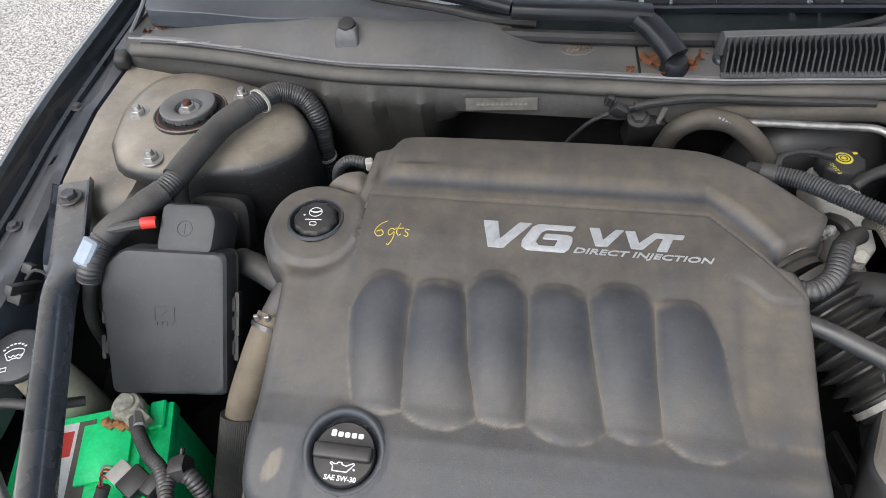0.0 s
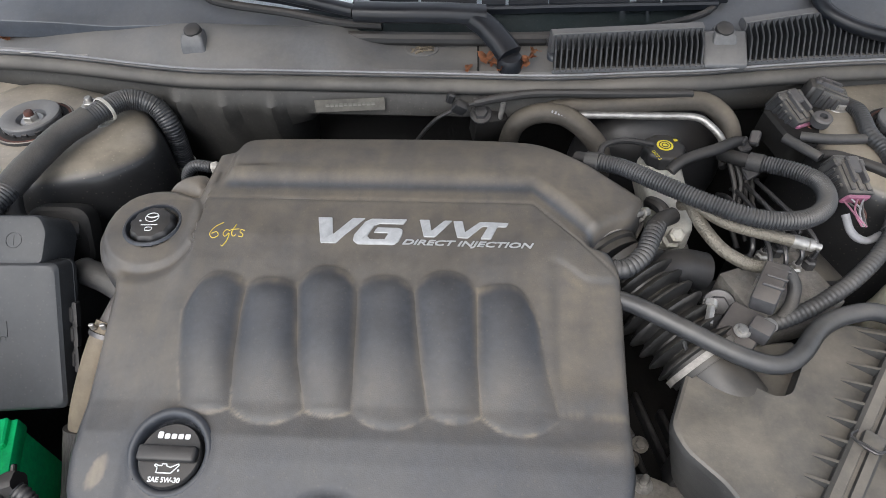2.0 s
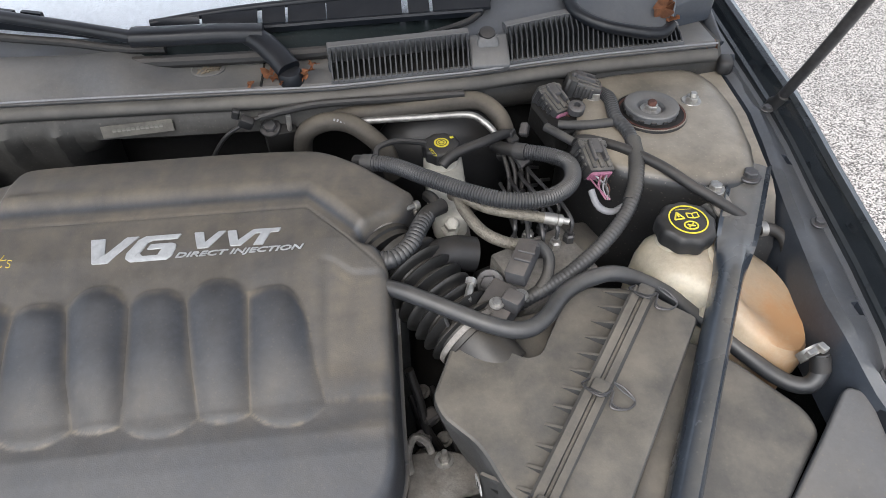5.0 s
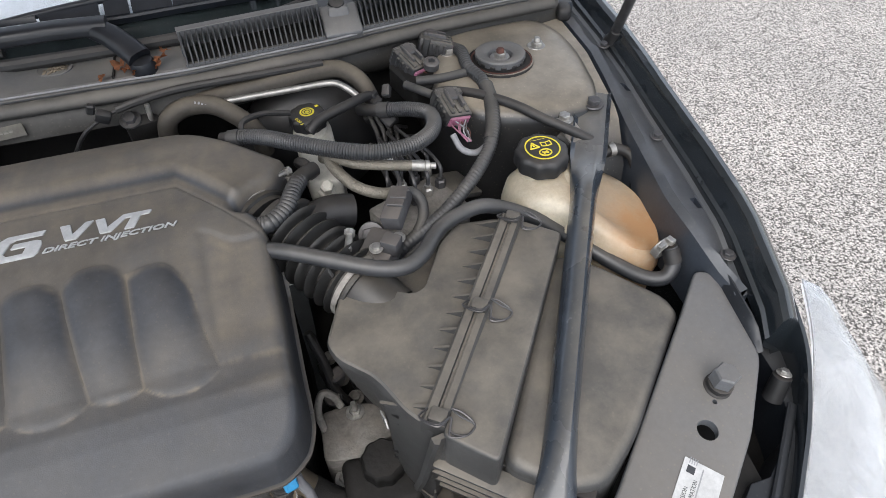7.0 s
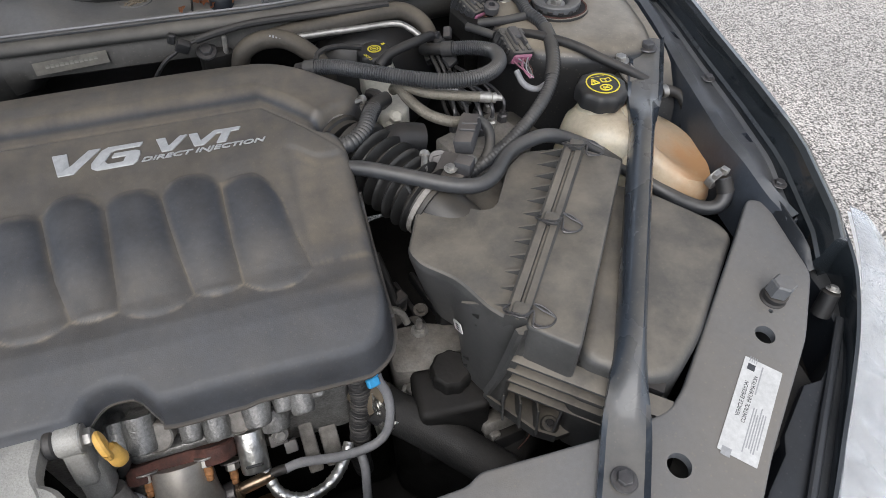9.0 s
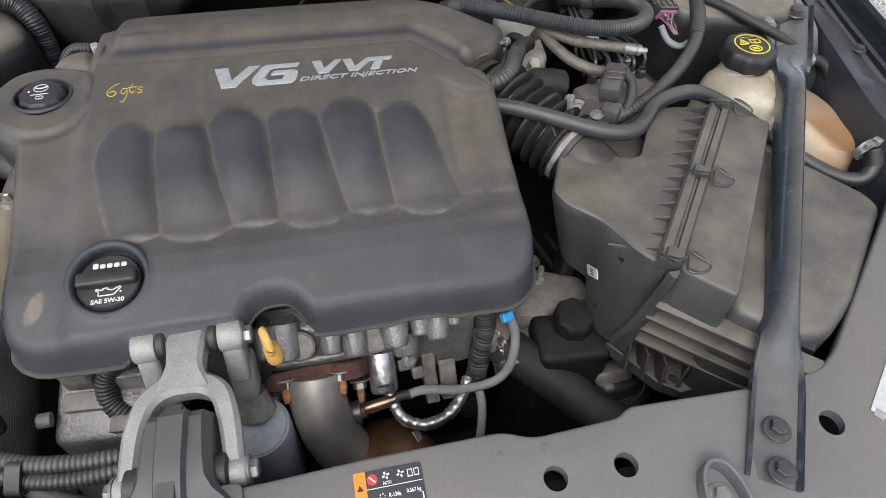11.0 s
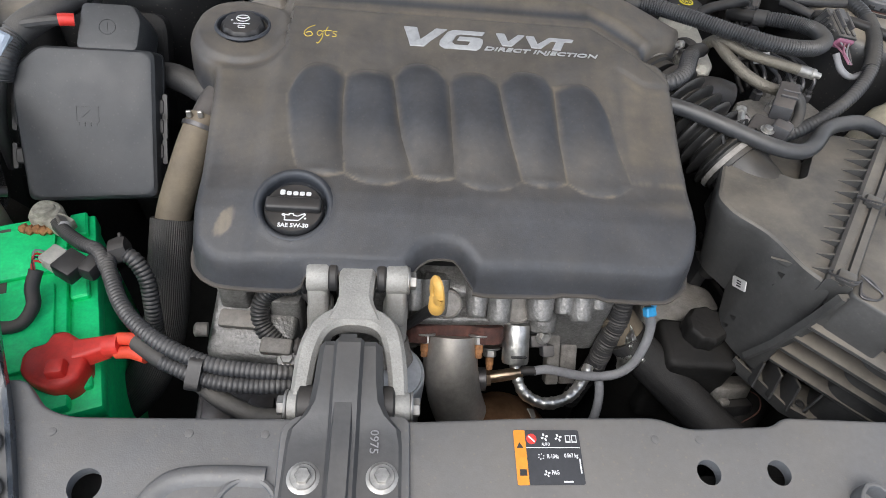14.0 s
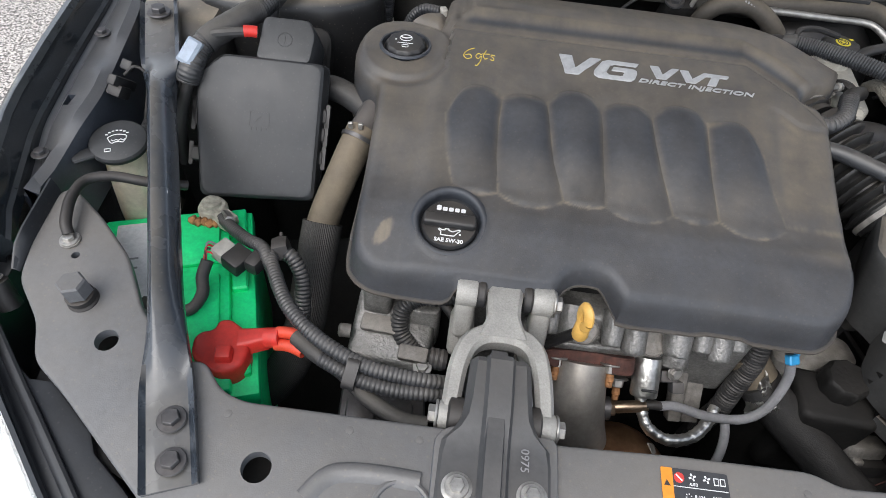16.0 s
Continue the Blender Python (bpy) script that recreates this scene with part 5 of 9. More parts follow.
lathe(bm, (*CAP, 0.8078), well, [(0.0300, -0.016), (0.0312, -0.004), (0.0325, -0.0005), (0.0345, 0.0014), (0.0375, 0.0014), (0.0400, -0.0012)], 72, cap=False)
part("cap_well", bm, COVER, engine_cover, "raised rim round the oil cap", sharp=60)

# oil filler cap in its well
oil = thing("oil_filler_cap", (*CAP, 0.79), "black oil filler cap with white print in a round well", "filler cap")
oax = Vector((0, -0.16, 1)).normalized()
OC = Vector((*CAP, 0.798))
bm = bmesh.new()
lathe(bm, OC, oax, [(0.0285, -0.004), (0.0292, 0.0), (0.0292, 0.0065), (0.0278, 0.0085), (0.0002, 0.0088)], 48)
part("disc", bm, PLASTIC, oil)
bm = bmesh.new()
rgt = Vector((1, 0, 0))
upv = oax.cross(rgt)
box(bm, OC + oax * 0.0125, (0.054, 0.0145, 0.010), (9, 0, 0), 0.003, 3)
part("grip_bar", bm, PLASTIC, oil)
for k in range(5):
    plate("print_bar", OC + oax * 0.0088 + upv * (0.0165 + (0.0008 if k == 0 else 0)) + rgt * (0.0064 * (k - 2)), rgt, upv, 0.0050, 0.0062 if k == 0 else 0.0048, WHITE, oil, 0.0003, 0.0, 0.0015, "white printed mark")
words("print", "SAE 5W-30", 0.0062, OC + oax * 0.0090 - upv * 0.0240 - rgt * 0.0135, rgt, upv, WHITE, oil, 0.0002, 1.0, bold=0.0002)
bm = bmesh.new()
can = [(-0.0075, 0.0005), (-0.0105, 0.0022), (-0.0095, 0.0035), (-0.0070, 0.0022), (-0.0035, 0.0022), (-0.0035, 0.0038), (0.0005, 0.0038), (0.0005, 0.0022), (0.0045, 0.0010), (0.0110, 0.0042), (0.0122, 0.0032), (0.0060, -0.0040), (-0.0075, -0.0040)]
for p_, q_ in zip(can, can[1:] + can[:1]):
    tube(bm, [OC + oax * 0.0091 - upv * 0.0120 + rgt * p_[0] + upv * p_[1], OC + oax * 0.0091 - upv * 0.0120 + rgt * q_[0] + upv * q_[1]], 0.0006, 6, 0.004)
lathe(bm, OC + oax * 0.0090 - upv * 0.0135 + rgt * 0.0122, oax, [(0.0010, 0), (0.0010, 0.0004), (0.0002, 0.0004)], 10)
part("oil_can_symbol", bm, WHITE, oil)

ps = thing("steering_fluid_cap", (*NECK, 0.845), "black scalloped power steering cap with white symbols", "filler cap")
fluid_cap(ps, (NECK[0], NECK[1], 0.841), 0.0246, 0.025, 10, (0, -0.05, 1))
bm = bmesh.new()
lathe(bm, (NECK[0], NECK[1], cover_z(NECK[0] + 0.034, NECK[1])), (0, 0, 1), [(0.0272, -0.010), (0.0276, -0.001), (0.0286, 0.0010), (0.0305, 0.0013), (0.0325, -0.001)], 48, cap=False)
part("well_rim", bm, COVER, ps, "dusty rim of the well round the cap")


def on_cap(a, b):
    """A place on the tilted cap top, turned a little."""
    x, y = a - b * 0.06, b + a * 0.06
    return Vector((NECK[0] + x, NECK[1] - 0.0012 + y, 0.8667 + 0.05 * y))


wheel = [(0.0072 * math.cos(k * math.pi / 10), 0.0062 + 0.0062 * math.sin(k * math.pi / 10)) for k in range(21)]
wave = [(-0.0095 + 0.0012 * k, -0.0050 + 0.0007 * (k % 2)) for k in range(16)]
frame_ = [(-0.0032, -0.0125), (0.0032, -0.0125), (0.0032, -0.0085), (-0.0032, -0.0085), (-0.0032, -0.0125)]
for stroke, w_ in ((wheel, 0.0005), ([(-0.0066, 0.0080), (-0.002, 0.0060), (0.002, 0.0060), (0.0066, 0.0080)], 0.0008), (wave, 0.0005), (frame_, 0.00045), ([(-0.0125, 0.001), (-0.0110, 0.0024)], 0.0009)):
    bm = bmesh.new()
    tube(bm, [on_cap(a, b) for a, b in stroke], w_, 6, 0.0008)
    part("symbol_stroke", bm, WHITE, ps)

# ---- helpers for turned blocks ----
def slab(bm, at, right, upward, outline, layers):
    """Stacks an outline of (right, up) along its normal: layers of (height, grow)."""
    r = Vector(right).normalized()
    u = Vector(upward)
    u = (u - r * u.dot(r)).normalized()
    n = r.cross(u)
    w = max(abs(a) for a, b in outline)
    h = max(abs(b) for a, b in outline)
    return loft(bm, [[Vector(at) + r * a * (1 + g / w) + u * b * (1 + g / h) + n * z for a, b in outline] for z, g in layers])


def rect(w, h, r=0.0, n=4):
    o = [(-w / 2, -h / 2), (w / 2, -h / 2), (w / 2, h / 2), (-w / 2, h / 2)]
    return rounded(o, r, n) if r else o


def hose(name, pts, r, material, label, category="hose", group="", **kw):
    bm = bmesh.new()
    tube(bm, pts, r, **kw)
    return solo(name, bm, material, label, category, group, sharp=50)


def band(parent, name, at, axis, r, wide, material, thick=0.0015, seg=24):
    bm = bmesh.new()
    lathe(bm, at, axis, [(r, -wide / 2), (r + thick, -wide / 2), (r + thick, wide / 2), (r, wide / 2)], seg, cap=False)
    return part(name, bm, material, parent)


# ---- fuse box ----
FR, FU = Vector((1, 0.03, 0.0)), Vector((0, 0.672, 0.741))
FN = FR.cross(FU).normalized()
FC = Vector((-0.4840, 0.3790, 0.7975))


def fb(a, b, c=0.0):
    return FC + FR * a + FU * b + FN * c


fuse = thing("fuse_box", (-0.484, 0.42, 0.66), "dark grey plastic underhood fuse box with embossed lid", "fuse box")
lid_o = rounded([(-0.062, -0.091), (0.074, -0.083), (0.074, 0.077), (-0.046, 0.077), (-0.073, 0.053), (-0.074, 0.02)], 0.009, 4)
bm = bmesh.new()
slab(bm, FC, FR, FU, lid_o, [(-0.026, 0.001), (-0.024, 0.002), (-0.012, 0.001), (-0.004, 0.0), (-0.0008, -0.003), (0.0, -0.006)])
lid = part("lid", bm, FUSEP, fuse, sharp=30)
bm = bmesh.new()
slab(bm, FC, FR, FU, lid_o, [(-0.030, 0.001), (-0.0295, 0.0025), (-0.025, 0.0025), (-0.0235, 0.001)])
part("lid_rim", bm, FUSEP, fuse, sharp=30)
bm = bmesh.new()
slab(bm, fb(-0.043, 0.052, -0.002), FR, FU, [(-0.020, -0.014), (0.016, 0.016), (-0.012, 0.016), (-0.024, 0.004)], [(-0.012, 0.0), (0.0008, -0.001), (0.0016, -0.003)])
part("corner_step", bm, FUSEP, fuse, sharp=30)
bm = bmesh.new()
slab(bm, FC, FR, FU, lid_o, [(-0.15, -0.022), (-0.10, -0.014), (-0.028, -0.005)])
part("base", bm, PLASTIC, fuse)
for a, b, w, h in ((0.0035, -0.003, 0.023, 0.0008), (0.0035, 0.014, 0.023, 0.0008)):
    plate("embossed_line", fb(a, b), FR, FU, w, h, FUSEP, lid, 0.0006)
for a in (-0.008, 0.015):
    plate("embossed_line", fb(a, 0.0055), FR, FU, 0.0008, 0.017, FUSEP, lid, 0.0006)
for a in (-0.005, 0.001, 0.007, 0.013):
    plate("embossed_line", fb(a, -0.0055), FR, FU, 0.0007, 0.004, FUSEP, lid, 0.0006)
plate("embossed_line", fb(0.002, 0.006), FR + FU * 0.9, FU - FR * 0.9, 0.010, 0.0008, FUSEP, lid, 0.0006)
for side, bs in ((-1, (-0.042, 0.0, 0.012)), (1, (-0.032, -0.004, 0.018))):
    for b in bs:
        bm = bmesh.new()
        slab(bm, fb(side * 0.073, b, -0.02), FR, FU, rect(0.014, 0.018, 0.003), [(-0.006, 0), (0.004, 0), (0.006, -0.002)])
        part("clip", bm, PLASTIC, fuse)
        bm = bmesh.new()
        slab(bm, fb(side * 0.080, b, -0.018), FR, FU, rect(0.005, 0.028, 0.002), [(-0.004, 0), (0.003, 0)])
        part("clip_bar", bm, PLASTIC, fuse)
TU = Vector((0, 0.80, 0.60))
TC = fb(0.022, 0.101, -0.008)
bm = bmesh.new()
slab(bm, TC, FR, TU, rounded([(-0.032, -0.026), (0.032, -0.026), (0.035, 0.010), (0.026, 0.027), (-0.028, 0.027)], 0.007, 4), [(-0.05, 0.002), (-0.006, 0.001), (-0.001, -0.001), (0.0, -0.004)])
tcov = part("terminal_cover", bm, FUSEP, fuse, sharp=30)
TN = FR.cross(TU).normalized()
bm = bmesh.new()
for k in range(20):
    a0, a1 = 2 * math.pi * k / 20, 2 * math.pi * (k + 1) / 20
    tube(bm, [TC + FR * 0.0085 * math.cos(a) + TU * 0.0085 * math.sin(a) for a in (a0, a1)], 0.0005, 5, 0.01)
tube(bm, [TC - TU * 0.005, TC + TU * 0.005], 0.0005, 5, 0.02)
part("embossed_ring", bm, FUSEP, tcov)

# bracket behind the fuse box and the wire tag
t = thing("wiring_harness", (-0.49, 0.56, 0.86), "thick taped wiring loom in corrugated conduit over the strut tower", "wiring harness", "wiring looms")
bm = bmesh.new()
tube(bm, [(-0.392, 0.690, 0.640), (-0.392, 0.688, 0.720), (-0.386, 0.690, 0.780), (-0.383, 0.690, 0.836), (-0.402, 0.700, 0.866), (-0.432, 0.693, 0.879), (-0.454, 0.658, 0.882), (-0.478, 0.613, 0.882), (-0.492, 0.556, 0.880), (-0.502, 0.511, 0.876), (-0.522, 0.477, 0.872), (-0.543, 0.451, 0.866), (-0.556, 0.434, 0.858), (-0.563, 0.409, 0.842), (-0.568, 0.402, 0.828)], 0.0136, 16, rib=0.06, pitch=0.0036, wrap=0.03)
part("conduit", bm, CONDUIT, t, sharp=50)
for hp, r in (([(-0.460, 0.648, 0.883), (-0.478, 0.613, 0.883), (-0.492, 0.556, 0.881), (-0.500, 0.520, 0.877)], 0.0158), ([(-0.506, 0.500, 0.875), (-0.522, 0.477, 0.872), (-0.543, 0.451, 0.866), (-0.553, 0.438, 0.860)], 0.0155)):
    bm = bmesh.new()
    tube(bm, hp, r - 0.0004, 18, 0.004, wrap=0.035)
    part("tape_wrap", bm, TAPE, t, "black cloth tape", sharp=50)
hose("loom_tail", [(-0.562, 0.412, 0.842), (-0.572, 0.396, 0.815), (-0.582, 0.384, 0.775), (-0.588, 0.38, 0.72)], 0.0075, RUBBER, "thin black loom tail beside the fuse box", "wiring harness")
for at, ax in (((-0.447, 0.668, 0.882), (-0.4, -0.8, 0)), ((-0.387, 0.690, 0.776), (0, 0, 1))):
    t = thing("cable_tie", at, "pale nylon tie strapped round a wiring loom", "cable tie", "cable ties")
    band(t, "strap", at, ax, 0.0152, 0.004, WHITEP)
bm = bmesh.new()
slab(bm, (-0.5625, 0.4215, 0.8520), (0.90, -0.30, -0.22), (0.33, 0.72, 0.60), rect(0.019, 0.031, 0.003), [(-0.003, -0.002), (0.0, 0.0), (0.012, 0.0), (0.015, -0.003)])
solo("wire_tag", bm, TAG, "pale blue paper tag wrapped round the loom", "tag")
red = thing("fusible_link", (-0.512, 0.45, 0.86), "red sleeved positive lead entering the fuse box", "cable")
bm = bmesh.new()
tube(bm, [(-0.553, 0.440, 0.868), (-0.537, 0.441, 0.872), (-0.514, 0.450, 0.872), (-0.495, 0.456, 0.870)], 0.0058, 10, 0.004, wrap=0.03)
part("lead", bm, TAPE, red)
bm = bmesh.new()
tube(bm, [(-0.510, 0.4515, 0.8725), (-0.503, 0.454, 0.872), (-0.496, 0.4565, 0.8705)], 0.0068, 14, 0.003)
part("sleeve", bm, RED, red, "red sleeve")
hose("branch_loom", [(-0.500, 0.520, 0.872), (-0.498, 0.505, 0.845), (-0.470, 0.50, 0.83), (-0.44, 0.515, 0.82)], 0.012, RUBBER, "short black loom branch behind the fuse box", "wiring harness", wrap=0.03)
bm = bmesh.new()
slab(bm, (-0.462, 0.508, 0.812), (1, 0, 0), (0, 0.5, 0.86), rect(0.075, 0.075, 0.02), [(-0.02, 0), (0.0, 0), (0.003, -0.004)])
solo("fuse_box_bracket", bm, DEEP, "black plastic bracket behind the fuse box", "bracket")

# slim relay holder beside the brace
t = thing("inline_connector", (-0.632, 0.375, 0.80), "slim black inline connector hanging beside the brace", "connector")
bm = bmesh.new()
box(bm, (-0.637, 0.383, 0.828), (0.010, 0.012, 0.044), (45, 10, -12), 0.002, 2)
box(bm, (-0.639, 0.375, 0.822), (0.017, 0.014, 0.022), (45, 10, -12), 0.002, 2)
box(bm, (-0.635, 0.401, 0.840), (0.013, 0.012, 0.010), (45, 10, -12), 0.002, 2)
part("body", bm, PLASTIC, t)
bm = bmesh.new()
tube(bm, [(-0.636, 0.390, 0.834), (-0.625, 0.398, 0.842), (-0.612, 0.395, 0.83), (-0.615, 0.37, 0.79)], 0.002, 8, 0.004)
part("wire", bm, RUBBER, t)
bm = bmesh.new()
tube(bm, [(-0.627, 0.352, 0.79), (-0.622, 0.335, 0.78), (-0.618, 0.325, 0.76)], 0.0035, 8, 0.004)
part("wire", bm, RUBBER, t)

# washer fluid filler
t = thing("washer_reservoir", (-0.62, 0.31, 0.62), "washer fluid filler with a round black cap", "washer reservoir")
bm = bmesh.new()
lathe(bm, (-0.617, 0.318, 0.60), (0, 0, 1), [(0.030, 0), (0.030, 0.1), (0.027, 0.15), (0.024, 0.185), (0.024, 0.192)], 28)
part("neck", bm, TANK, t, "brownish translucent neck")
WC, WA = Vector((-0.619, 0.316, 0.792)), Vector((0.03, -0.13, 1)).normalized()
bm = bmesh.new()
lathe(bm, WC, WA, [(0.027, 0), (0.0305, 0.002), (0.0315, 0.007), (0.030, 0.010), (0.026, 0.0118), (0.0003, 0.0125)], 40)
box(bm, WC + Vector((-0.026, -0.026, 0.004)), (0.030, 0.020, 0.006), (-7, 2, 45), 0.003, 2)
part("cap", bm, FUSEP, t, "dark grey flip cap")
wr = Vector((0.92, 0.4, 0)).normalized()
wu = WA.cross(wr)
for k in range(7):
    a = math.radians(40 + 100 * k / 6)
    p = WC + WA * 0.0126 + wr * 0.014 * math.cos(a) + wu * (0.014 * math.sin(a) - 0.002)
    plate("symbol_stroke", p, wr, wu, 0.0026, 0.0016, WHITE, t)
bm = bmesh.new()
ws_o = [(-0.0100, 0.002), (-0.005, 0.0052), (0.0, 0.0060), (0.005, 0.0052), (0.0100, 0.002), (0.0062, -0.0065), (0.003, -0.0055), (0.0, -0.0052), (-0.003, -0.0055), (-0.0062, -0.0065)]
tube(bm, [WC + WA * 0.0126 + wr * a + wu * b for a, b in ws_o + ws_o[:1]], 0.0006, 6, 0.002)
for j in range(6):
    a_ = -0.006 + 0.0024 * j
    tube(bm, [WC + WA * 0.0126 + wr * a_ + wu * (-0.0015 - 0.002 * (j % 2)), WC + WA * 0.0126 + wr * (a_ + 0.0024) + wu * (-0.0015 - 0.002 * ((j + 1) % 2))], 0.0006, 6, 0.002)
part("symbol_screen", bm, WHITE, t)
bm = bmesh.new()
bk = [WC + WA * 0.0124 - wr * (0.010 + a) - wu * (0.016 + b) for a, b in ((-0.003, -0.002), (0.003, -0.002), (0.003, 0.002), (-0.003, 0.002), (-0.003, -0.002))]
for p_, q_ in zip(bk, bk[1:]):
    tube(bm, [p_, q_], 0.0005, 6, 0.002)
part("symbol_book", bm, WHITE, t)
hose("washer_hose", [(-0.613, 0.186, 0.787), (-0.618, 0.196, 0.795), (-0.625, 0.225, 0.800), (-0.622, 0.250, 0.800), (-0.600, 0.262, 0.798), (-0.566, 0.268, 0.79), (-0.535, 0.285, 0.775)], 0.0055, RUBBER, "thin black rubber hose bolted beside the headlight", "hose", step=0.004)
t = thing("hose_bracket", (-0.612, 0.184, 0.78), "small zinc eyelet bolted to the support panel", "bracket")
bm = bmesh.new()
lathe(bm, (-0.612, 0.183, 0.7805), (0, -0.12, 1), [(0.010, 0), (0.010, 0.002), (0.004, 0.0022)], 20)
part("eyelet", bm, STEEL, t)
hexbolt(t, (-0.612, 0.183, 0.7825), 0.0058)

# ---- battery ----
BA = 19.3
bat = thing("car_battery", (-0.5277, 0.1714, 0.50), "bright green car battery with corroded clamp and red terminal cover", "car battery")


def bt(a, b, z):
    c, s_ = math.cos(radians(BA)), math.sin(radians(BA))
    return Vector((-0.5270 + a * c - b * s_, 0.1845 + a * s_ + b * c, z))


bm = bmesh.new()
box(bm, bt(0, 0, 0.585), (0.164, 0.250, 0.18), (0, 0, BA), 0.006, 3)
part("case", bm, GREEN, bat)
bm = bmesh.new()
box(bm, bt(0, 0, 0.683), (0.168, 0.256, 0.022), (0, 0, BA), 0.003, 2)
part("lid", bm, GREEN, bat)
bm = bmesh.new()
box(bm, bt(-0.012, 0, 0.699), (0.140, 0.250, 0.014), (0, 0, BA), 0.003, 2)
for b, l in ((0.072, 0.07), (-0.03, 0.10)):
    box(bm, bt(0.020, b, 0.7085), (0.056, l, 0.006), (0, 0, BA), 0.002, 2)
part("top_deck", bm, GREEN, bat)
for b in (-0.09, 0.02, 0.11):
    bm = bmesh.new()
    box(bm, bt(0.068, b, 0.697), (0.018, 0.035, 0.010), (0, 0, BA), 0.002, 1)
    part("lid_rib", bm, GREEN, bat)
plate("label", bt(-0.042, 0.02, 0.7062), bt(1, 0, 0) - bt(0, 0, 0), bt(0, 1, 0) - bt(0, 0, 0), 0.052, 0.19, WHITE, bat)
plate("label_stripe", bt(-0.007, 0.02, 0.7064), bt(1, 0, 0) - bt(0, 0, 0), bt(0, 1, 0) - bt(0, 0, 0), 0.0185, 0.19, WORNTAPE, bat)
plate("label_mark", bt(-0.026, 0.090, 0.7066), bt(1, 0, 0) - bt(0, 0, 0), bt(0, 1, 0) - bt(0, 0, 0), 0.012, 0.03, REDINK, bat)
for k in range(8):
    plate("label_line", bt(-0.050, 0.060 - 0.014 * k, 0.7066), bt(1, 0, 0) - bt(0, 0, 0), bt(0, 1, 0) - bt(0, 0, 0), 0.018, 0.0025, GREYINK, bat)

neg = thing("battery_clamp", (-0.512, 0.288, 0.71), "corroded grey lead clamp on the battery post", "battery clamp")
bm = bmesh.new()
lathe(bm, (-0.527, 0.309, 0.706), (0, 0, 1), [(0.0175, 0), (0.0175, 0.014), (0.015, 0.018), (0.0115, 0.0185), (0.0105, 0.022), (0.0003, 0.0225)], 24, 0.05, 3)
box(bm, (-0.513, 0.298, 0.716), (0.038, 0.022, 0.014), (0, 0, -30), 0.003, 2)
part("clamp", bm, CORR, neg)
bm = bmesh.new()
for k in range(5):
    lathe(bm, (-0.545 + 0.007 * k, 0.291 - 0.002 * (k % 2), 0.711), (0.2, -0.5, 0.6), [(0.0045, 0), (0.0062, 0.004), (0.004, 0.008), (0.0003, 0.009)], 9, 0.2, 4)
part("corrosion", bm, COPPER, neg, "rusty orange and white corrosion")
bm = bmesh.new()
lathe(bm, (-0.503, 0.292, 0.722), (0.5, -0.6, 0.3), [(0.007, -0.012), (0.007, 0.012), (0.005, 0.013)], 6)
part("clamp_bolt", bm, STEEL, neg)
hose("ground_cable", [(-0.510, 0.294, 0.718), (-0.488, 0.272, 0.728), (-0.462, 0.250, 0.738), (-0.440, 0.236, 0.745), (-0.425, 0.215, 0.745), (-0.412, 0.198, 0.745)], 0.0075, CONDUIT, "black corrugated battery cable", "cable", "battery cables", rib=0.1, pitch=0.004)
t = thing("current_sensor", (-0.470, 0.232, 0.725), "black current sensor block with pale plug and taped wires", "sensor")
bm = bmesh.new()
box(bm, (-0.464, 0.222, 0.736), (0.024, 0.028, 0.020), (0, 8, -28), 0.003, 2)
box(bm, (-0.442, 0.226, 0.736), (0.018, 0.034, 0.020), (0, 0, -20), 0.006, 2)
part("body", bm, PLASTIC, t)
bm = bmesh.new()
box(bm, (-0.481, 0.228, 0.740), (0.016, 0.022, 0.018), (0, 8, -28), 0.002, 2)
part("plug", bm, WHITEP, t, "cream plug")
for k in range(4):
    bm = bmesh.new()
    tube(bm, [(-0.488, 0.221 + 0.004 * k, 0.742), (-0.497, 0.220 + 0.003 * k, 0.744 + 0.002 * k), (-0.496, 0.208 + 0.002 * k, 0.738)], 0.0013, 6, 0.003)
    part("wire", bm, (RED, INK, RED, GREYINK)[k], t)
bm = bmesh.new()
lathe(bm, (-0.420, 0.240, 0.742), (1, 0.3, 0.2), [(0.0125, -0.008), (0.0135, 0), (0.012, 0.008)], 18, 0.08, 5)
box(bm, (-0.424, 0.252, 0.744), (0.004, 0.016, 0.006), (20, 0, 10), 0.001, 1)
part("strap", bm, RUBBER, t)
hose("sense_wire", [(-0.494, 0.214, 0.738), (-0.497, 0.200, 0.727), (-0.492, 0.183, 0.720), (-0.498, 0.163, 0.717), (-0.521, 0.160, 0.715), (-0.55, 0.165, 0.716)], 0.0065, TAPE, "taped wire looping over the battery", "cable", "battery cables", wrap=0.04, step=0.004)
hose("battery_loom", [(-0.414, 0.236, 0.742), (-0.404, 0.231, 0.736), (-0.394, 0.220, 0.720), (-0.391, 0.203, 0.692), (-0.393, 0.195, 0.66)], 0.0088, CONDUIT, "black corrugated loom dropping beside the battery", "cable", "battery cables", rib=0.13, pitch=0.0045)
hose("starter_cable", [(-0.430, 0.232, 0.742), (-0.418, 0.205, 0.748), (-0.388, 0.158, 0.754), (-0.350, 0.125, 0.757), (-0.307, 0.107, 0.752), (-0.272, 0.103, 0.747), (-0.230, 0.106, 0.738), (-0.20, 0.13, 0.70)], 0.0078, CONDUIT, "thick corrugated cable crossing to the engine mount", "cable", "battery cables", rib=0.13, pitch=0.0045)
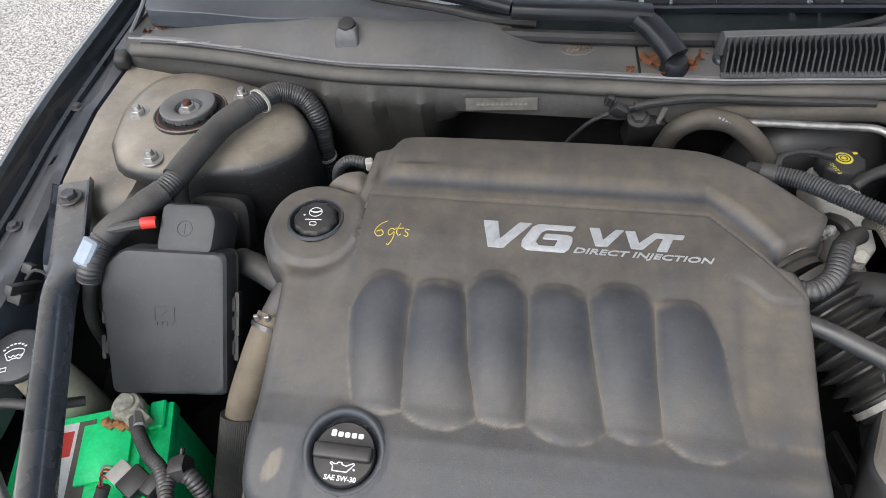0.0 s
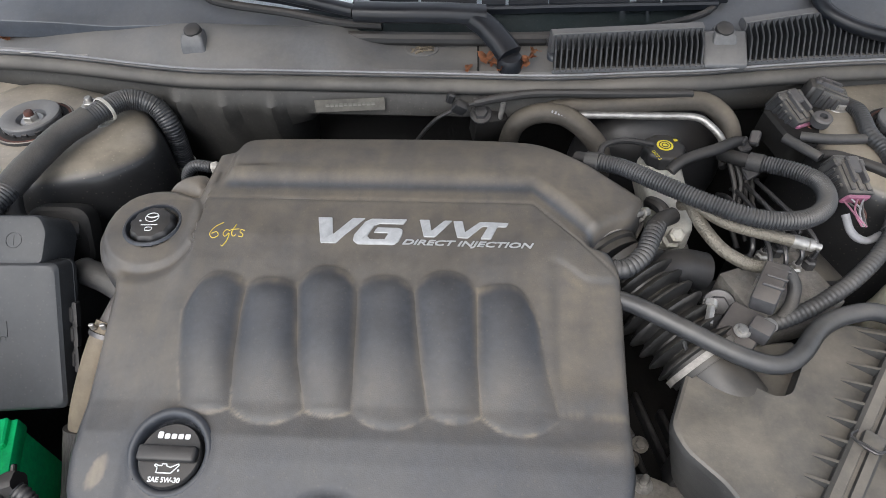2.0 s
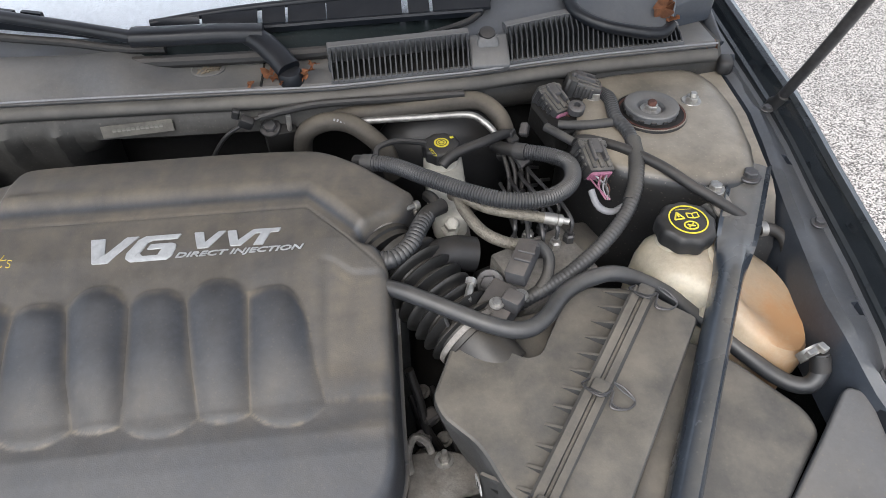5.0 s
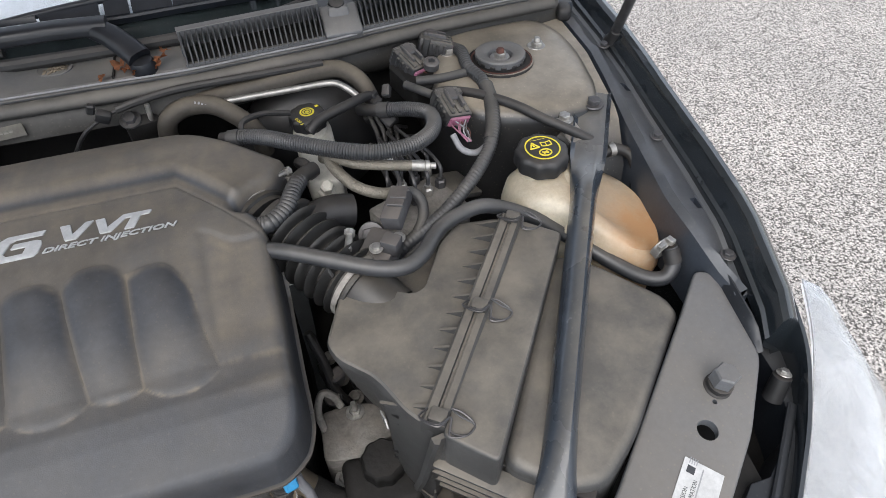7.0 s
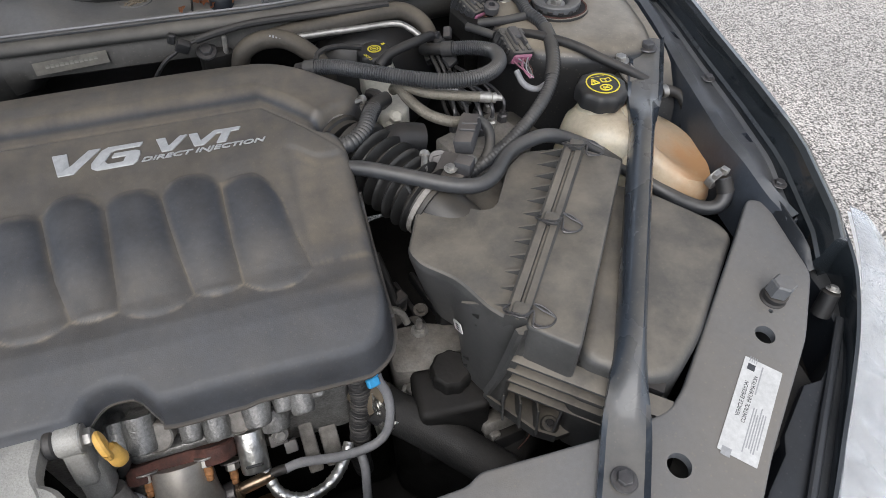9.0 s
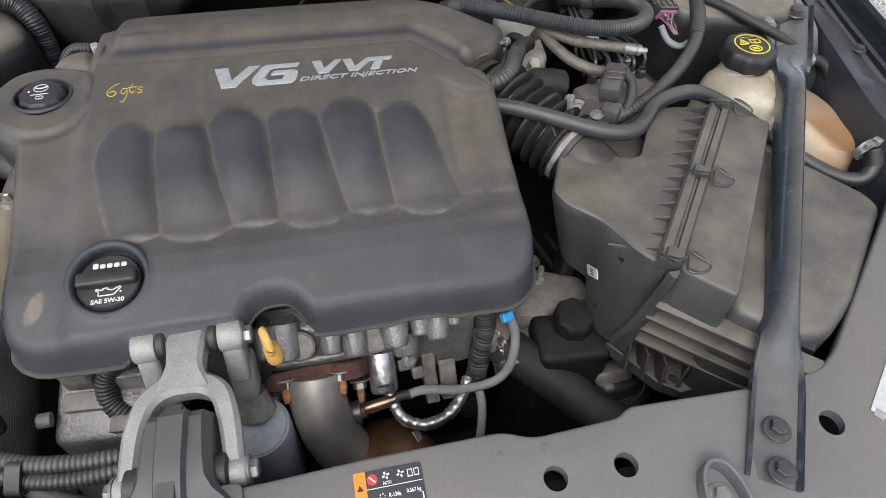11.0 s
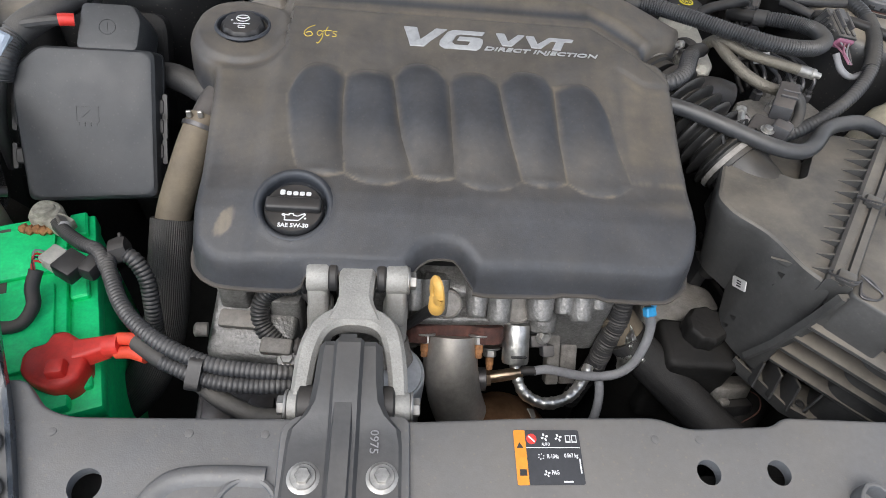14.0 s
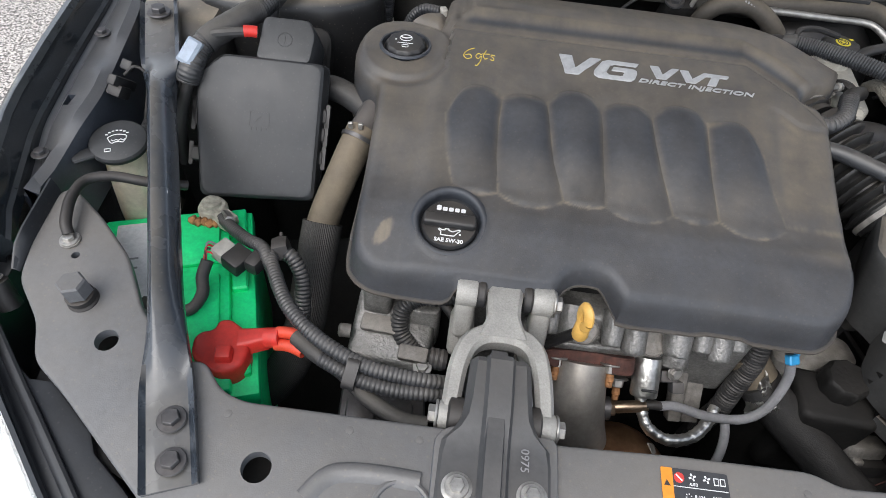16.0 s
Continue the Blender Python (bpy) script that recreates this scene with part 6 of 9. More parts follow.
hose("starter_cable", [(-0.345, 0.112, 0.742), (-0.305, 0.096, 0.741), (-0.268, 0.092, 0.738), (-0.228, 0.098, 0.730), (-0.20, 0.12, 0.69)], 0.0078, CONDUIT, "thick corrugated cable crossing to the engine mount", "cable", "battery cables", rib=0.13, pitch=0.0045)
t = thing("loom_clip", (-0.310, 0.10, 0.74), "black plastic clip joining two looms", "clip")
bm = bmesh.new()
slab(bm, (-0.312, 0.100, 0.745), (0.12, 0.62, 0.5), (0, -0.5, 0.86), rect(0.031, 0.022, 0.008), [(-0.006, 0), (0.006, 0)])
part("body", bm, PLASTIC, t)
hose("taped_cable", [(-0.376, 0.137, 0.734), (-0.350, 0.118, 0.738), (-0.322, 0.105, 0.735), (-0.295, 0.088, 0.722), (-0.262, 0.074, 0.716), (-0.235, 0.072, 0.716)], 0.0085, TAPE, "black taped cable under the corrugated looms", "cable", "battery cables", wrap=0.04)
pos = thing("positive_terminal", (-0.465, 0.125, 0.70), "red plastic positive terminal cover with red cables", "terminal cover")
bm = bmesh.new()
o = rounded([(-0.477, 0.11), (-0.481, 0.128), (-0.477, 0.137), (-0.464, 0.142), (-0.464, 0.153), (-0.452, 0.157), (-0.438, 0.149), (-0.43, 0.145), (-0.422, 0.123), (-0.424, 0.107), (-0.431, 0.098), (-0.444, 0.094), (-0.46, 0.099)], 0.006, 3)
prism(bm, o, 0.690, 0.722, 0.008, 3)
part("cover", bm, RED, pos, sharp=45)
bm = bmesh.new()
box(bm, (-0.443, 0.112, 0.725), (0.018, 0.018, 0.014), (0, 0, 10), 0.003, 2, 0.85)
part("knob", bm, RED, pos)
bm = bmesh.new()
sweep(bm, [(-0.436, 0.135, 0.714), (-0.422, 0.138, 0.716), (-0.408, 0.14, 0.72)], lambda s_: rounded([(-0.014 + 0.004 * s_, -0.009), (0.014 - 0.004 * s_, -0.009), (0.011 - 0.003 * s_, 0.009), (-0.011 + 0.003 * s_, 0.009)], 0.004, 3))
part("spout", bm, RED, pos)
for dy, dz, n_ in ((0.004, 0.004, 4), (-0.006, -0.004, 3)):
    bm = bmesh.new()
    tube(bm, [(x, y + dy, z + dz) for x, y, z in [(-0.398, 0.14, 0.723), (-0.383, 0.138, 0.727), (-0.367, 0.132, 0.729), (-0.35, 0.123, 0.73)][:n_]], 0.0062, 14, 0.003)
    part("cable", bm, REDTUBE, pos, "glossy red cable")
bm = bmesh.new()
tube(bm, [(-0.409, 0.14, 0.72), (-0.394, 0.14, 0.724)], 0.0105, 16, 0.004)
part("boot", bm, RED, pos)

# ---- coolant hoses at the battery side ----
t = thing("radiator_hose", (-0.40, 0.30, 0.56), "dusty tan radiator hose ending in a woven black sleeve", "radiator hose")
bm = bmesh.new()
tube(bm, [(-0.340, 0.452, 0.802), (-0.352, 0.428, 0.800), (-0.362, 0.398, 0.789)], 0.0165, 20, 0.006)
part("neck", bm, GREYP, t, "grey outlet neck")
bm = bmesh.new()
tube(bm, [(-0.361, 0.401, 0.7905), (-0.368, 0.380, 0.778), (-0.378, 0.355, 0.755), (-0.392, 0.330, 0.720), (-0.400, 0.314, 0.692)], 0.0195, 20, 0.006)
part("hose", bm, DUSTRUB, t, "tan dusty rubber")
bm = bmesh.new()
tube(bm, [(-0.397, 0.322, 0.704), (-0.401, 0.275, 0.655), (-0.404, 0.224, 0.612), (-0.424, 0.172, 0.578), (-0.475, 0.140, 0.555), (-0.54, 0.12, 0.54)], 0.0245, 132, 0.006, flute=0.022, wrap=0.012)
part("sleeve", bm, SLEEVE, t, "woven black sleeve")
band(t, "clamp", (-0.3645, 0.390, 0.785), (-0.3, -0.8, -0.6), 0.0200, 0.005, DARKST)
bm = bmesh.new()
for s_ in (-1, 1):
    box(bm, (-0.366 + s_ * 0.006, 0.386, 0.808), (0.006, 0.004, 0.009), (0, 0, 10), 0.001, 1)
part("clamp_ear", bm, STEEL, t)
t = thing("water_outlet", (-0.38, 0.45, 0.77), "short black outlet pipe beside the engine cover", "pipe")
bm = bmesh.new()
tube(bm, [(-0.425, 0.470, 0.796), (-0.412, 0.463, 0.802), (-0.392, 0.456, 0.800), (-0.369, 0.446, 0.793), (-0.335, 0.425, 0.785)], 0.0155, 18, 0.005, wrap=0.02)
part("pipe", bm, TAPE, t)
bm = bmesh.new()
lathe(bm, (-0.424, 0.4695, 0.797), (-0.85, 0.5, -0.1), [(0.0155, -0.002), (0.0165, 0.001), (0.014, 0.006), (0.0003, 0.009)], 18)
part("end_cap", bm, GREYP, t)
t = thing("sensor_lead", (-0.31, 0.595, 0.80), "taped sensor lead with clip behind the engine cover", "cable")
bm = bmesh.new()
tube(bm, [(-0.342, 0.606, 0.76), (-0.340, 0.604, 0.80), (-0.333, 0.600, 0.832), (-0.316, 0.598, 0.850), (-0.293, 0.594, 0.852)], 0.0075, 12, 0.004, rib=0.12, pitch=0.004)
part("lead", bm, CONDUIT, t)
bm = bmesh.new()
box(bm, (-0.288, 0.592, 0.852), (0.010, 0.012, 0.014), (0, 0, 20), 0.002, 1)
part("plug", bm, WHITEP, t)

# ---- engine ----
engine = thing("engine", (-0.06, 0.42, 0.33), "transverse aluminium engine block under its cover, its depths coloured shade-dark", "engine")
# plain block; the shade under the cover is put into its near-black colour
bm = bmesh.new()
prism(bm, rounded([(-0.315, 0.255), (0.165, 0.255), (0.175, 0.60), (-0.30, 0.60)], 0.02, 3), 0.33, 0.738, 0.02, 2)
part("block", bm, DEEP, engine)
bm = bmesh.new()
prism(bm, rounded([(-0.20, 0.222), (0.120, 0.226), (0.125, 0.30), (-0.21, 0.30)], 0.012, 3), 0.60, lambda x, y: 0.712 + 0.2 * (y - 0.22), 0.010, 3)
part("cylinder_head", bm, ENGC, engine, "silver cast aluminium head")
bm = bmesh.new()
prism(bm, rounded([(-0.115, 0.206), (0.02, 0.210), (0.03, 0.25), (-0.12, 0.25)], 0.01, 3), 0.640, 0.682, 0.008, 3)
part("port_casting", bm, ENGC, engine)
rng = random.Random(4)
AX = Vector((0, 0.74, 0.67))
rng = random.Random(4)
for x, y, z, r, h in ((-0.093, 0.212, 0.705, 0.0138, 0.0235), (-0.046, 0.212, 0.703, 0.011, 0.0235), (-0.021, 0.208, 0.699, 0.0124, 0.0221), (0.023, 0.206, 0.709, 0.0138, 0.0235), (0.035, 0.212, 0.67, 0.0145, 0.0152), (0.051, 0.212, 0.71, 0.0103, 0.0179), (0.07, 0.208, 0.707, 0.0124, 0.0235), (0.089, 0.214, 0.714, 0.0083, 0.0152), (-0.115, 0.214, 0.707, 0.009, 0.0207)):
    bm = bmesh.new()
    lathe(bm, Vector((x, y, z)) + AX * h * 1.2, -AX, [(r * 1.22, 0), (r * 1.12, h * 0.8), (r * 1.02, h * 1.5), (r * 0.98, h * 1.62), (r * 0.88, h * 1.68), (r * 0.5, h * 1.68), (r * 0.46, h * 1.5), (0.0003, h * 1.5)], 22)
    for v in bm.verts:
        v.co += v.normal * 0 + Vector((noise.noise(v.co * 120), noise.noise(v.co * 120 + Vector((5, 0, 0))), 0)) * 0.0012
    box(bm, (x, y + 0.016, z + 0.004), (r * 1.7, 0.024, h * 1.5), (-18, 0, rng.uniform(-8, 8)), 0.003, 2)
    part("boss", bm, ENGC, engine)
for p in ((-0.079, 0.21, 0.708), (0.001, 0.212, 0.699)):
    bm = bmesh.new()
    lathe(bm, p, (0, -0.75, 0.6), [(0.0165, -0.02), (0.0165, 0.0), (0.015, 0.0015), (0.0140, 0.0), (0.0003, 0.0005)], 26)
    part("core_plug", bm, CASTD, engine, "dull pressed core plug")
bm = bmesh.new()
for x0, x1, yy, z0, z1 in ((-0.115, 0.10, 0.226, 0.66, 0.708), (-0.10, 0.03, 0.218, 0.655, 0.684)):
    prism(bm, rounded([(x0, yy), (x1, yy), (x1, yy + 0.05), (x0, yy + 0.05)], 0.006, 2), z0, z1, 0.006, 2)
part("casting_web", bm, ENGC, engine)
bm = bmesh.new()
lathe(bm, Vector((0.005, 0.196, 0.656)) + AX * 0.022, -AX, [(0.0003, -0.002), (0.012, -0.002), (0.0150, 0.0), (0.0155, 0.003), (0.0155, 0.042), (0.0145, 0.045), (0.0003, 0.045)], 32)
part("solenoid", bm, FOIL, engine, "scratched silver solenoid can")
bm = bmesh.new()
box(bm, Vector((0.005, 0.196, 0.656)) - AX * 0.014 + Vector((0.001, -0.0100, 0.0118)), (0.018, 0.003, 0.0035), (45, 0, 0), 0.001, 1)
part("slot", bm, INK, engine)
for dx, dz, w in ((0.026, 0.010, 0.016), (0.028, -0.010, 0.020), (0.040, -0.022, 0.014)):
    bm = bmesh.new()
    box(bm, Vector((0.005, 0.196, 0.656)) + Vector((dx, 0.016 + dz * 0.7, dz * 0.7)), (w, 0.014, 0.016), (40, 0, 6), 0.002, 2)
    part("solenoid_plug", bm, GREYP, engine)
hexbolt(engine, Vector((0.005, 0.196, 0.656)) + Vector((0.032, 0.006, 0.006)), 0.006, (0.2, -0.7, 0.5))
for px, py, w, h in ((0.062, 0.615, 0.017, 0.11), (0.086, 0.594, 0.022, 0.085)):
    bm = bmesh.new()
    box(bm, (px, 0.226, py), (w, 0.018, h), (-38, 0, 3), 0.003, 2)
    part("side_web", bm, CASTD, engine)
# accessory drive casting under the cover's corner
bm = bmesh.new()
prism(bm, rounded([(-0.338, 0.172), (-0.248, 0.165), (-0.240, 0.235), (-0.335, 0.255)], 0.01, 3), 0.50, lambda x, y: 0.655 + 0.35 * (y - 0.17), 0.008, 3)
part("front_casting", bm, ENGC, engine, "rough cast accessory housing")
bm = bmesh.new()
box(bm, (-0.300, 0.205, 0.674), (0.052, 0.020, 0.010), (18, 0, -4), 0.003, 2)
box(bm, (-0.262, 0.178, 0.664), (0.034, 0.018, 0.012), (18, 0, -4), 0.003, 2)
lathe(bm, (-0.282, 0.236, 0.70), (0.9, -0.2, 0.1), [(0.011, -0.02), (0.011, 0.02), (0.008, 0.022)], 16)
part("casting_step", bm, CASTD, engine)
bm = bmesh.new()
lathe(bm, (-0.342, 0.192, 0.672), (-1, -0.1, 0.1), [(0.008, -0.006), (0.008, 0.006), (0.005, 0.008)], 12)
part("side_stud", bm, CASTD, engine)
bm = bmesh.new()
prism(bm, rounded([(-0.328, 0.222), (-0.296, 0.220), (-0.292, 0.252), (-0.326, 0.255)], 0.006, 3), 0.63, 0.712, 0.005, 2)
prism(bm, rounded([(-0.275, 0.215), (-0.240, 0.213), (-0.236, 0.235), (-0.272, 0.238)], 0.006, 3), 0.63, 0.695, 0.005, 2)
part("casting_lug", bm, ENGC, engine)
for x, y, z in ((-0.250, 0.168, 0.655),):
    hexbolt(engine, (x, y, z), 0.007, (0, -0.2, 1))
bm = bmesh.new()
box(bm, (-0.285, 0.110, 0.610), (0.09, 0.06, 0.12), (0, 0, 5), 0.008, 2)
box(bm, (-0.305, 0.095, 0.660), (0.030, 0.03, 0.045), (0, 0, 5), 0.004, 2)
box(bm, (-0.265, 0.100, 0.655), (0.026, 0.03, 0.040), (0, 0, 5), 0.004, 2)
part("lower_bracket", bm, DARKST, engine)
hose("vent_loom", [(-0.215, 0.235, 0.715), (-0.236, 0.226, 0.712), (-0.262, 0.226, 0.706), (-0.280, 0.219, 0.692), (-0.281, 0.202, 0.672), (-0.262, 0.186, 0.658), (-0.240, 0.182, 0.652)], 0.0105, CONDUIT, "black corrugated loom curling beside the mount", "cable", rib=0.13, pitch=0.0045)
t = thing("loom_plug", (-0.233, 0.183, 0.64), "ribbed grey loom plug", "connector")
bm = bmesh.new()
lathe(bm, (-0.244, 0.183, 0.653), (1, 0.0, -0.1), [(0.012, 0), (0.013, 0.003), (0.012, 0.006), (0.013, 0.009), (0.012, 0.012), (0.013, 0.015), (0.011, 0.02)], 18)
part("body", bm, GREYP, t)
hose("small_hose", [(-0.255, 0.23, 0.708), (-0.235, 0.222, 0.706), (-0.215, 0.205, 0.69), (-0.205, 0.19, 0.665)], 0.006, RUBBER, "thin black hose by the mount", "hose")

# ---- torque mount: cast fork and its stamped bracket ----
fork = thing("engine_mount_fork", (-0.174, 0.14, 0.74), "cast aluminium wishbone fork of the engine torque mount", "engine mount")
bm = bmesh.new()
path = [Vector(p) for p in spline([(-0.217, 0.066, 0.752), (-0.2165, 0.085, 0.757), (-0.214, 0.112, 0.762), (-0.207, 0.134, 0.765), (-0.194, 0.146, 0.766), (-0.176, 0.1495, 0.767), (-0.157, 0.147, 0.766), (-0.143, 0.136, 0.765), (-0.1365, 0.115, 0.762), (-0.133, 0.09, 0.757), (-0.132, 0.070, 0.752)], 0.006)]


def arm(s):
    w = interp(s, [(0, 0.010), (0.06, 0.0075), (0.3, 0.0085), (0.5, 0.010), (0.7, 0.0085), (0.94, 0.0075), (1, 0.010)])
    return [(-w, -0.010), (w, -0.010), (w + 0.001, 0.004), (w - 0.003, 0.009), (-w + 0.003, 0.009), (-w - 0.001, 0.004)]


sweep(bm, path, arm)
part("wishbone", bm, CAST, fork, sharp=40)
bm = bmesh.new()
loft(bm, [[Vector((-0.175 + a, y, z + b)) for a, b in ((-w, -0.010), (w, -0.010), (w, 0.006), (w - 0.004, 0.010), (-w + 0.004, 0.010), (-w, 0.006))] for y, z, w in ((0.142, 0.766, 0.026), (0.150, 0.767, 0.0225), (0.158, 0.768, 0.0185), (0.168, 0.768, 0.0160), (0.180, 0.7685, 0.0165), (0.192, 0.7690, 0.0180), (0.206, 0.7670, 0.0185), (0.222, 0.760, 0.0185))])
part("stem", bm, CAST, fork, sharp=40)
for x, s_ in ((-0.217, -1), (-0.132, 1)):
    bm = bmesh.new()
    lathe(bm, (x + s_ * 0.010, 0.068, 0.750), (-s_, 0, 0), [(0.0125, 0), (0.0135, 0.002), (0.0135, 0.018), (0.0125, 0.020)], 22)
    part("eye", bm, CAST, fork)
    hexbolt(fork, (x + s_ * 0.0105, 0.068, 0.750), 0.0085, (s_, 0, 0), STEEL)
lug = thing("mount_lug", (-0.175, 0.215, 0.70), "cast aluminium lugs carrying the torque mount fork", "engine mount")
for x in (-0.2135, -0.136):
    bm = bmesh.new()
    lathe(bm, (x - 0.0105, 0.198, 0.7655), (1, 0, 0), [(0.0140, 0), (0.0152, 0.002), (0.0152, 0.019), (0.0140, 0.021)], 24)
    box(bm, (x, 0.190, 0.742), (0.021, 0.024, 0.055), (-20, 0, 0), 0.006, 3)
    box(bm, (x, 0.190, 0.705), (0.026, 0.034, 0.05), (-20, 0, 0), 0.008, 3)
    part("lug", bm, CAST, lug)
for x in (-0.1985, -0.1515):
    bm = bmesh.new()
    lathe(bm, (x - 0.0045, 0.198, 0.7660), (1, 0, 0), [(0.013, 0), (0.0145, 0.002), (0.0145, 0.007), (0.013, 0.009)], 24)
    part("bushing", bm, RUBBER, lug, "black rubber bushing")
hexbolt(lug, (-0.1255, 0.196, 0.766), 0.0088, (1, 0, 0), STEEL)
br = thing("mount_bracket", (-0.175, 0.02, 0.70), "black stamped torque mount bracket on the radiator support", "mount bracket")
bm = bmesh.new()
prism(bm, rounded([(-0.224, -0.075), (-0.228, 0.040), (-0.216, 0.052), (-0.122, 0.052), (-0.121, -0.075)], 0.010, 4), 0.735, lambda x, y: 0.7645 + 0.06 * y, 0.003, 2)
part("base", bm, SUPPORT, br)
bm = bmesh.new()
rings = []
for y, z, w, e in ((-0.075, 0.764, 0.0505, 0.0), (-0.01, 0.7665, 0.0505, 0.0), (0.025, 0.769, 0.0500, 0.0), (0.038, 0.771, 0.0475, 0.001), (0.048, 0.774, 0.0370, 0.002), (0.058, 0.777, 0.0315, 0.003), (0.075, 0.779, 0.0295, 0.004), (0.108, 0.780, 0.0280, 0.005), (0.116, 0.776, 0.028, 0.003), (0.119, 0.765, 0.028, 0.0)):
    rings.append([Vector((-0.1755 + a, y, z + b)) for a, b in ((-w - 0.002, -0.05), (-w, -0.006), (-w + 0.006, e), (-0.014, e), (-0.011, 0.006 + e), (0.009, 0.006 + e), (0.012, e), (w - 0.006, e), (w, -0.006), (w + 0.002, -0.05))])
loft(bm, rings)
part("body", bm, BRACKETM, br, sharp=25)
bm = bmesh.new()
sweep(bm, [(-0.178, -0.075, 0.7695), (-0.178, 0.02, 0.7755), (-0.178, 0.06, 0.782), (-0.178, 0.108, 0.7865), (-0.178, 0.1205, 0.778), (-0.178, 0.122, 0.75)], [(-0.0085, -0.001), (0.0085, -0.001), (0.0070, 0.0035), (-0.0070, 0.0035)])
part("centre_strip", bm, BRACKETM, br, "raised pressed rib")
for y in (0.098,):
    for s_ in (-1, 1):
        bm = bmesh.new()
        lathe(bm, (-0.177 + s_ * 0.034, 0.068, 0.752), (s_, 0, 0), [(0.017, -0.012), (0.017, 0.006), (0.013, 0.008)], 20)
        part("side_bushing", bm, RUBBER, br)
for x, y, z in ((-0.205, -0.0005, 0.7655), (-0.144, 0.0, 0.7655)):
    bm = bmesh.new()
    lathe(bm, (x, y, z), (0, -0.05, 1), [(0.0130, 0), (0.0132, 0.0015), (0.011, 0.0025), (0.008, 0.0028)], 28)
    part("washer", bm, STEEL, br)
    hexbolt(br, (x, y, z + 0.0022), 0.0064, (0, -0.05, 1), STEEL)
words("number", "0975", 0.0100, (-0.1545, 0.0365, 0.7726), (0.0, -1, -0.05), (1, 0, 0.0), GREYW, br, 0.0003, 1.0)

# ---- exhaust side ----
ex = thing("exhaust_elbow", (-0.06, 0.16, 0.50), "heat-dulled stainless exhaust elbow with rusty flange", "exhaust pipe")
bm = bmesh.new()
tube(bm, [(-0.070, 0.2030, 0.6600), (-0.070, 0.1890, 0.6470), (-0.068, 0.1745, 0.6290), (-0.062, 0.1620, 0.6000), (-0.051, 0.1540, 0.5660), (-0.036, 0.149, 0.530), (-0.015, 0.147, 0.48)], 0.0315, 36, 0.005, wrap=0.006)
part("elbow", bm, HEAT, ex)
bm = bmesh.new()
FA = Vector((0, -0.74, -0.67))
slab(bm, (-0.066, 0.206, 0.664), (1, 0.0, 0.02), (0, 0.67, -0.74), rounded([(-0.056, -0.014), (-0.040, -0.024), (-0.020, -0.012), (0.014, -0.012), (0.030, -0.026), (0.048, -0.022), (0.056, -0.002), (0.050, 0.020), (-0.050, 0.020)], 0.007, 3), [(-0.012, 0), (-0.010, 0.001), (0.005, 0.001), (0.007, -0.001)])
part("flange", bm, RUST, ex, "brown rusty flange")
for x, y, z in ((-0.101, 0.196, 0.672), (-0.04, 0.194, 0.675), (-0.022, 0.2, 0.639), (-0.119, 0.205, 0.632)):
    hexbolt(ex, (x, y, z), 0.0078, FA, STEEL, "nut", high=1.1)
    bm = bmesh.new()
    lathe(bm, Vector((x, y, z)) + FA * 0.008, FA, [(0.0048, 0), (0.0048, 0.012), (0.0040, 0.013), (0.0040, 0.018), (0.003, 0.019)], 12)
    part("stud", bm, COPPER, ex, "rusty orange threaded stud")
bm = bmesh.new()
lathe(bm, (-0.034, 0.176, 0.606), (1, 0.0, 0.05), [(0.013, -0.004), (0.014, 0.004), (0.014, 0.009), (0.010, 0.010)], 20)
part("sensor_boss", bm, DARKST, ex)
o2 = thing("oxygen_sensor", (-0.02, 0.178, 0.60), "brown metal oxygen sensor with sleeved grey lead", "sensor")
bm = bmesh.new()
lathe(bm, (-0.026, 0.177, 0.607), (1, 0.08, 0.22), [(0.0105, 0), (0.0105, 0.007)], 6)
lathe(bm, (-0.020, 0.1775, 0.608), (1, 0.08, 0.22), [(0.0065, 0), (0.0072, 0.004), (0.0072, 0.030), (0.0060, 0.034), (0.0055, 0.040)], 18)
part("body", bm, BRASS, o2)
bm = bmesh.new()
tube(bm, [(0.016, 0.181, 0.617), (0.026, 0.182, 0.618), (0.034, 0.182, 0.617)], 0.0058, 12, 0.003)
part("boot", bm, RUBBER, o2)
bm = bmesh.new()
tube(bm, [(0.032, 0.182, 0.617), (0.051, 0.184, 0.618), (0.095, 0.184, 0.605), (0.134, 0.186, 0.605), (0.154, 0.192, 0.618), (0.162, 0.2, 0.645), (0.162, 0.208, 0.675), (0.156, 0.214, 0.695), (0.154, 0.22, 0.703)], 0.0056, 12, 0.004, wrap=0.06)
part("lead", bm, GREYW, o2, "grey woven lead")
hose("foil_loom", [(0.010, 0.192, 0.620), (0.014, 0.176, 0.608), (0.024, 0.161, 0.598), (0.049, 0.153, 0.592), (0.078, 0.162, 0.592), (0.098, 0.182, 0.596), (0.108, 0.20, 0.60)], 0.0068, FOIL, "foil-wrapped loom looping under the manifold", "cable", wrap=0.20, step=0.0022)
t = thing("blue_lock_clip", (0.165, 0.236, 0.69), "small blue plug lock under the cover edge", "connector")
bm = bmesh.new()
box(bm, (0.148, 0.207, 0.711), (0.014, 0.011, 0.009), (40, 10, 20), 0.0015, 1)
box(bm, Vector((0.148, 0.207, 0.711)) + Vector((0.004, 0.010, 0.008)), (0.004, 0.016, 0.006), (40, 10, 20), 0.001, 1)
part("clip", bm, BLUE, t)
bm = bmesh.new()
box(bm, (0.150, 0.248, 0.703), (0.024, 0.024, 0.018), (20, 0, 20), 0.003, 2)
part("plug", bm, GREYP, t)
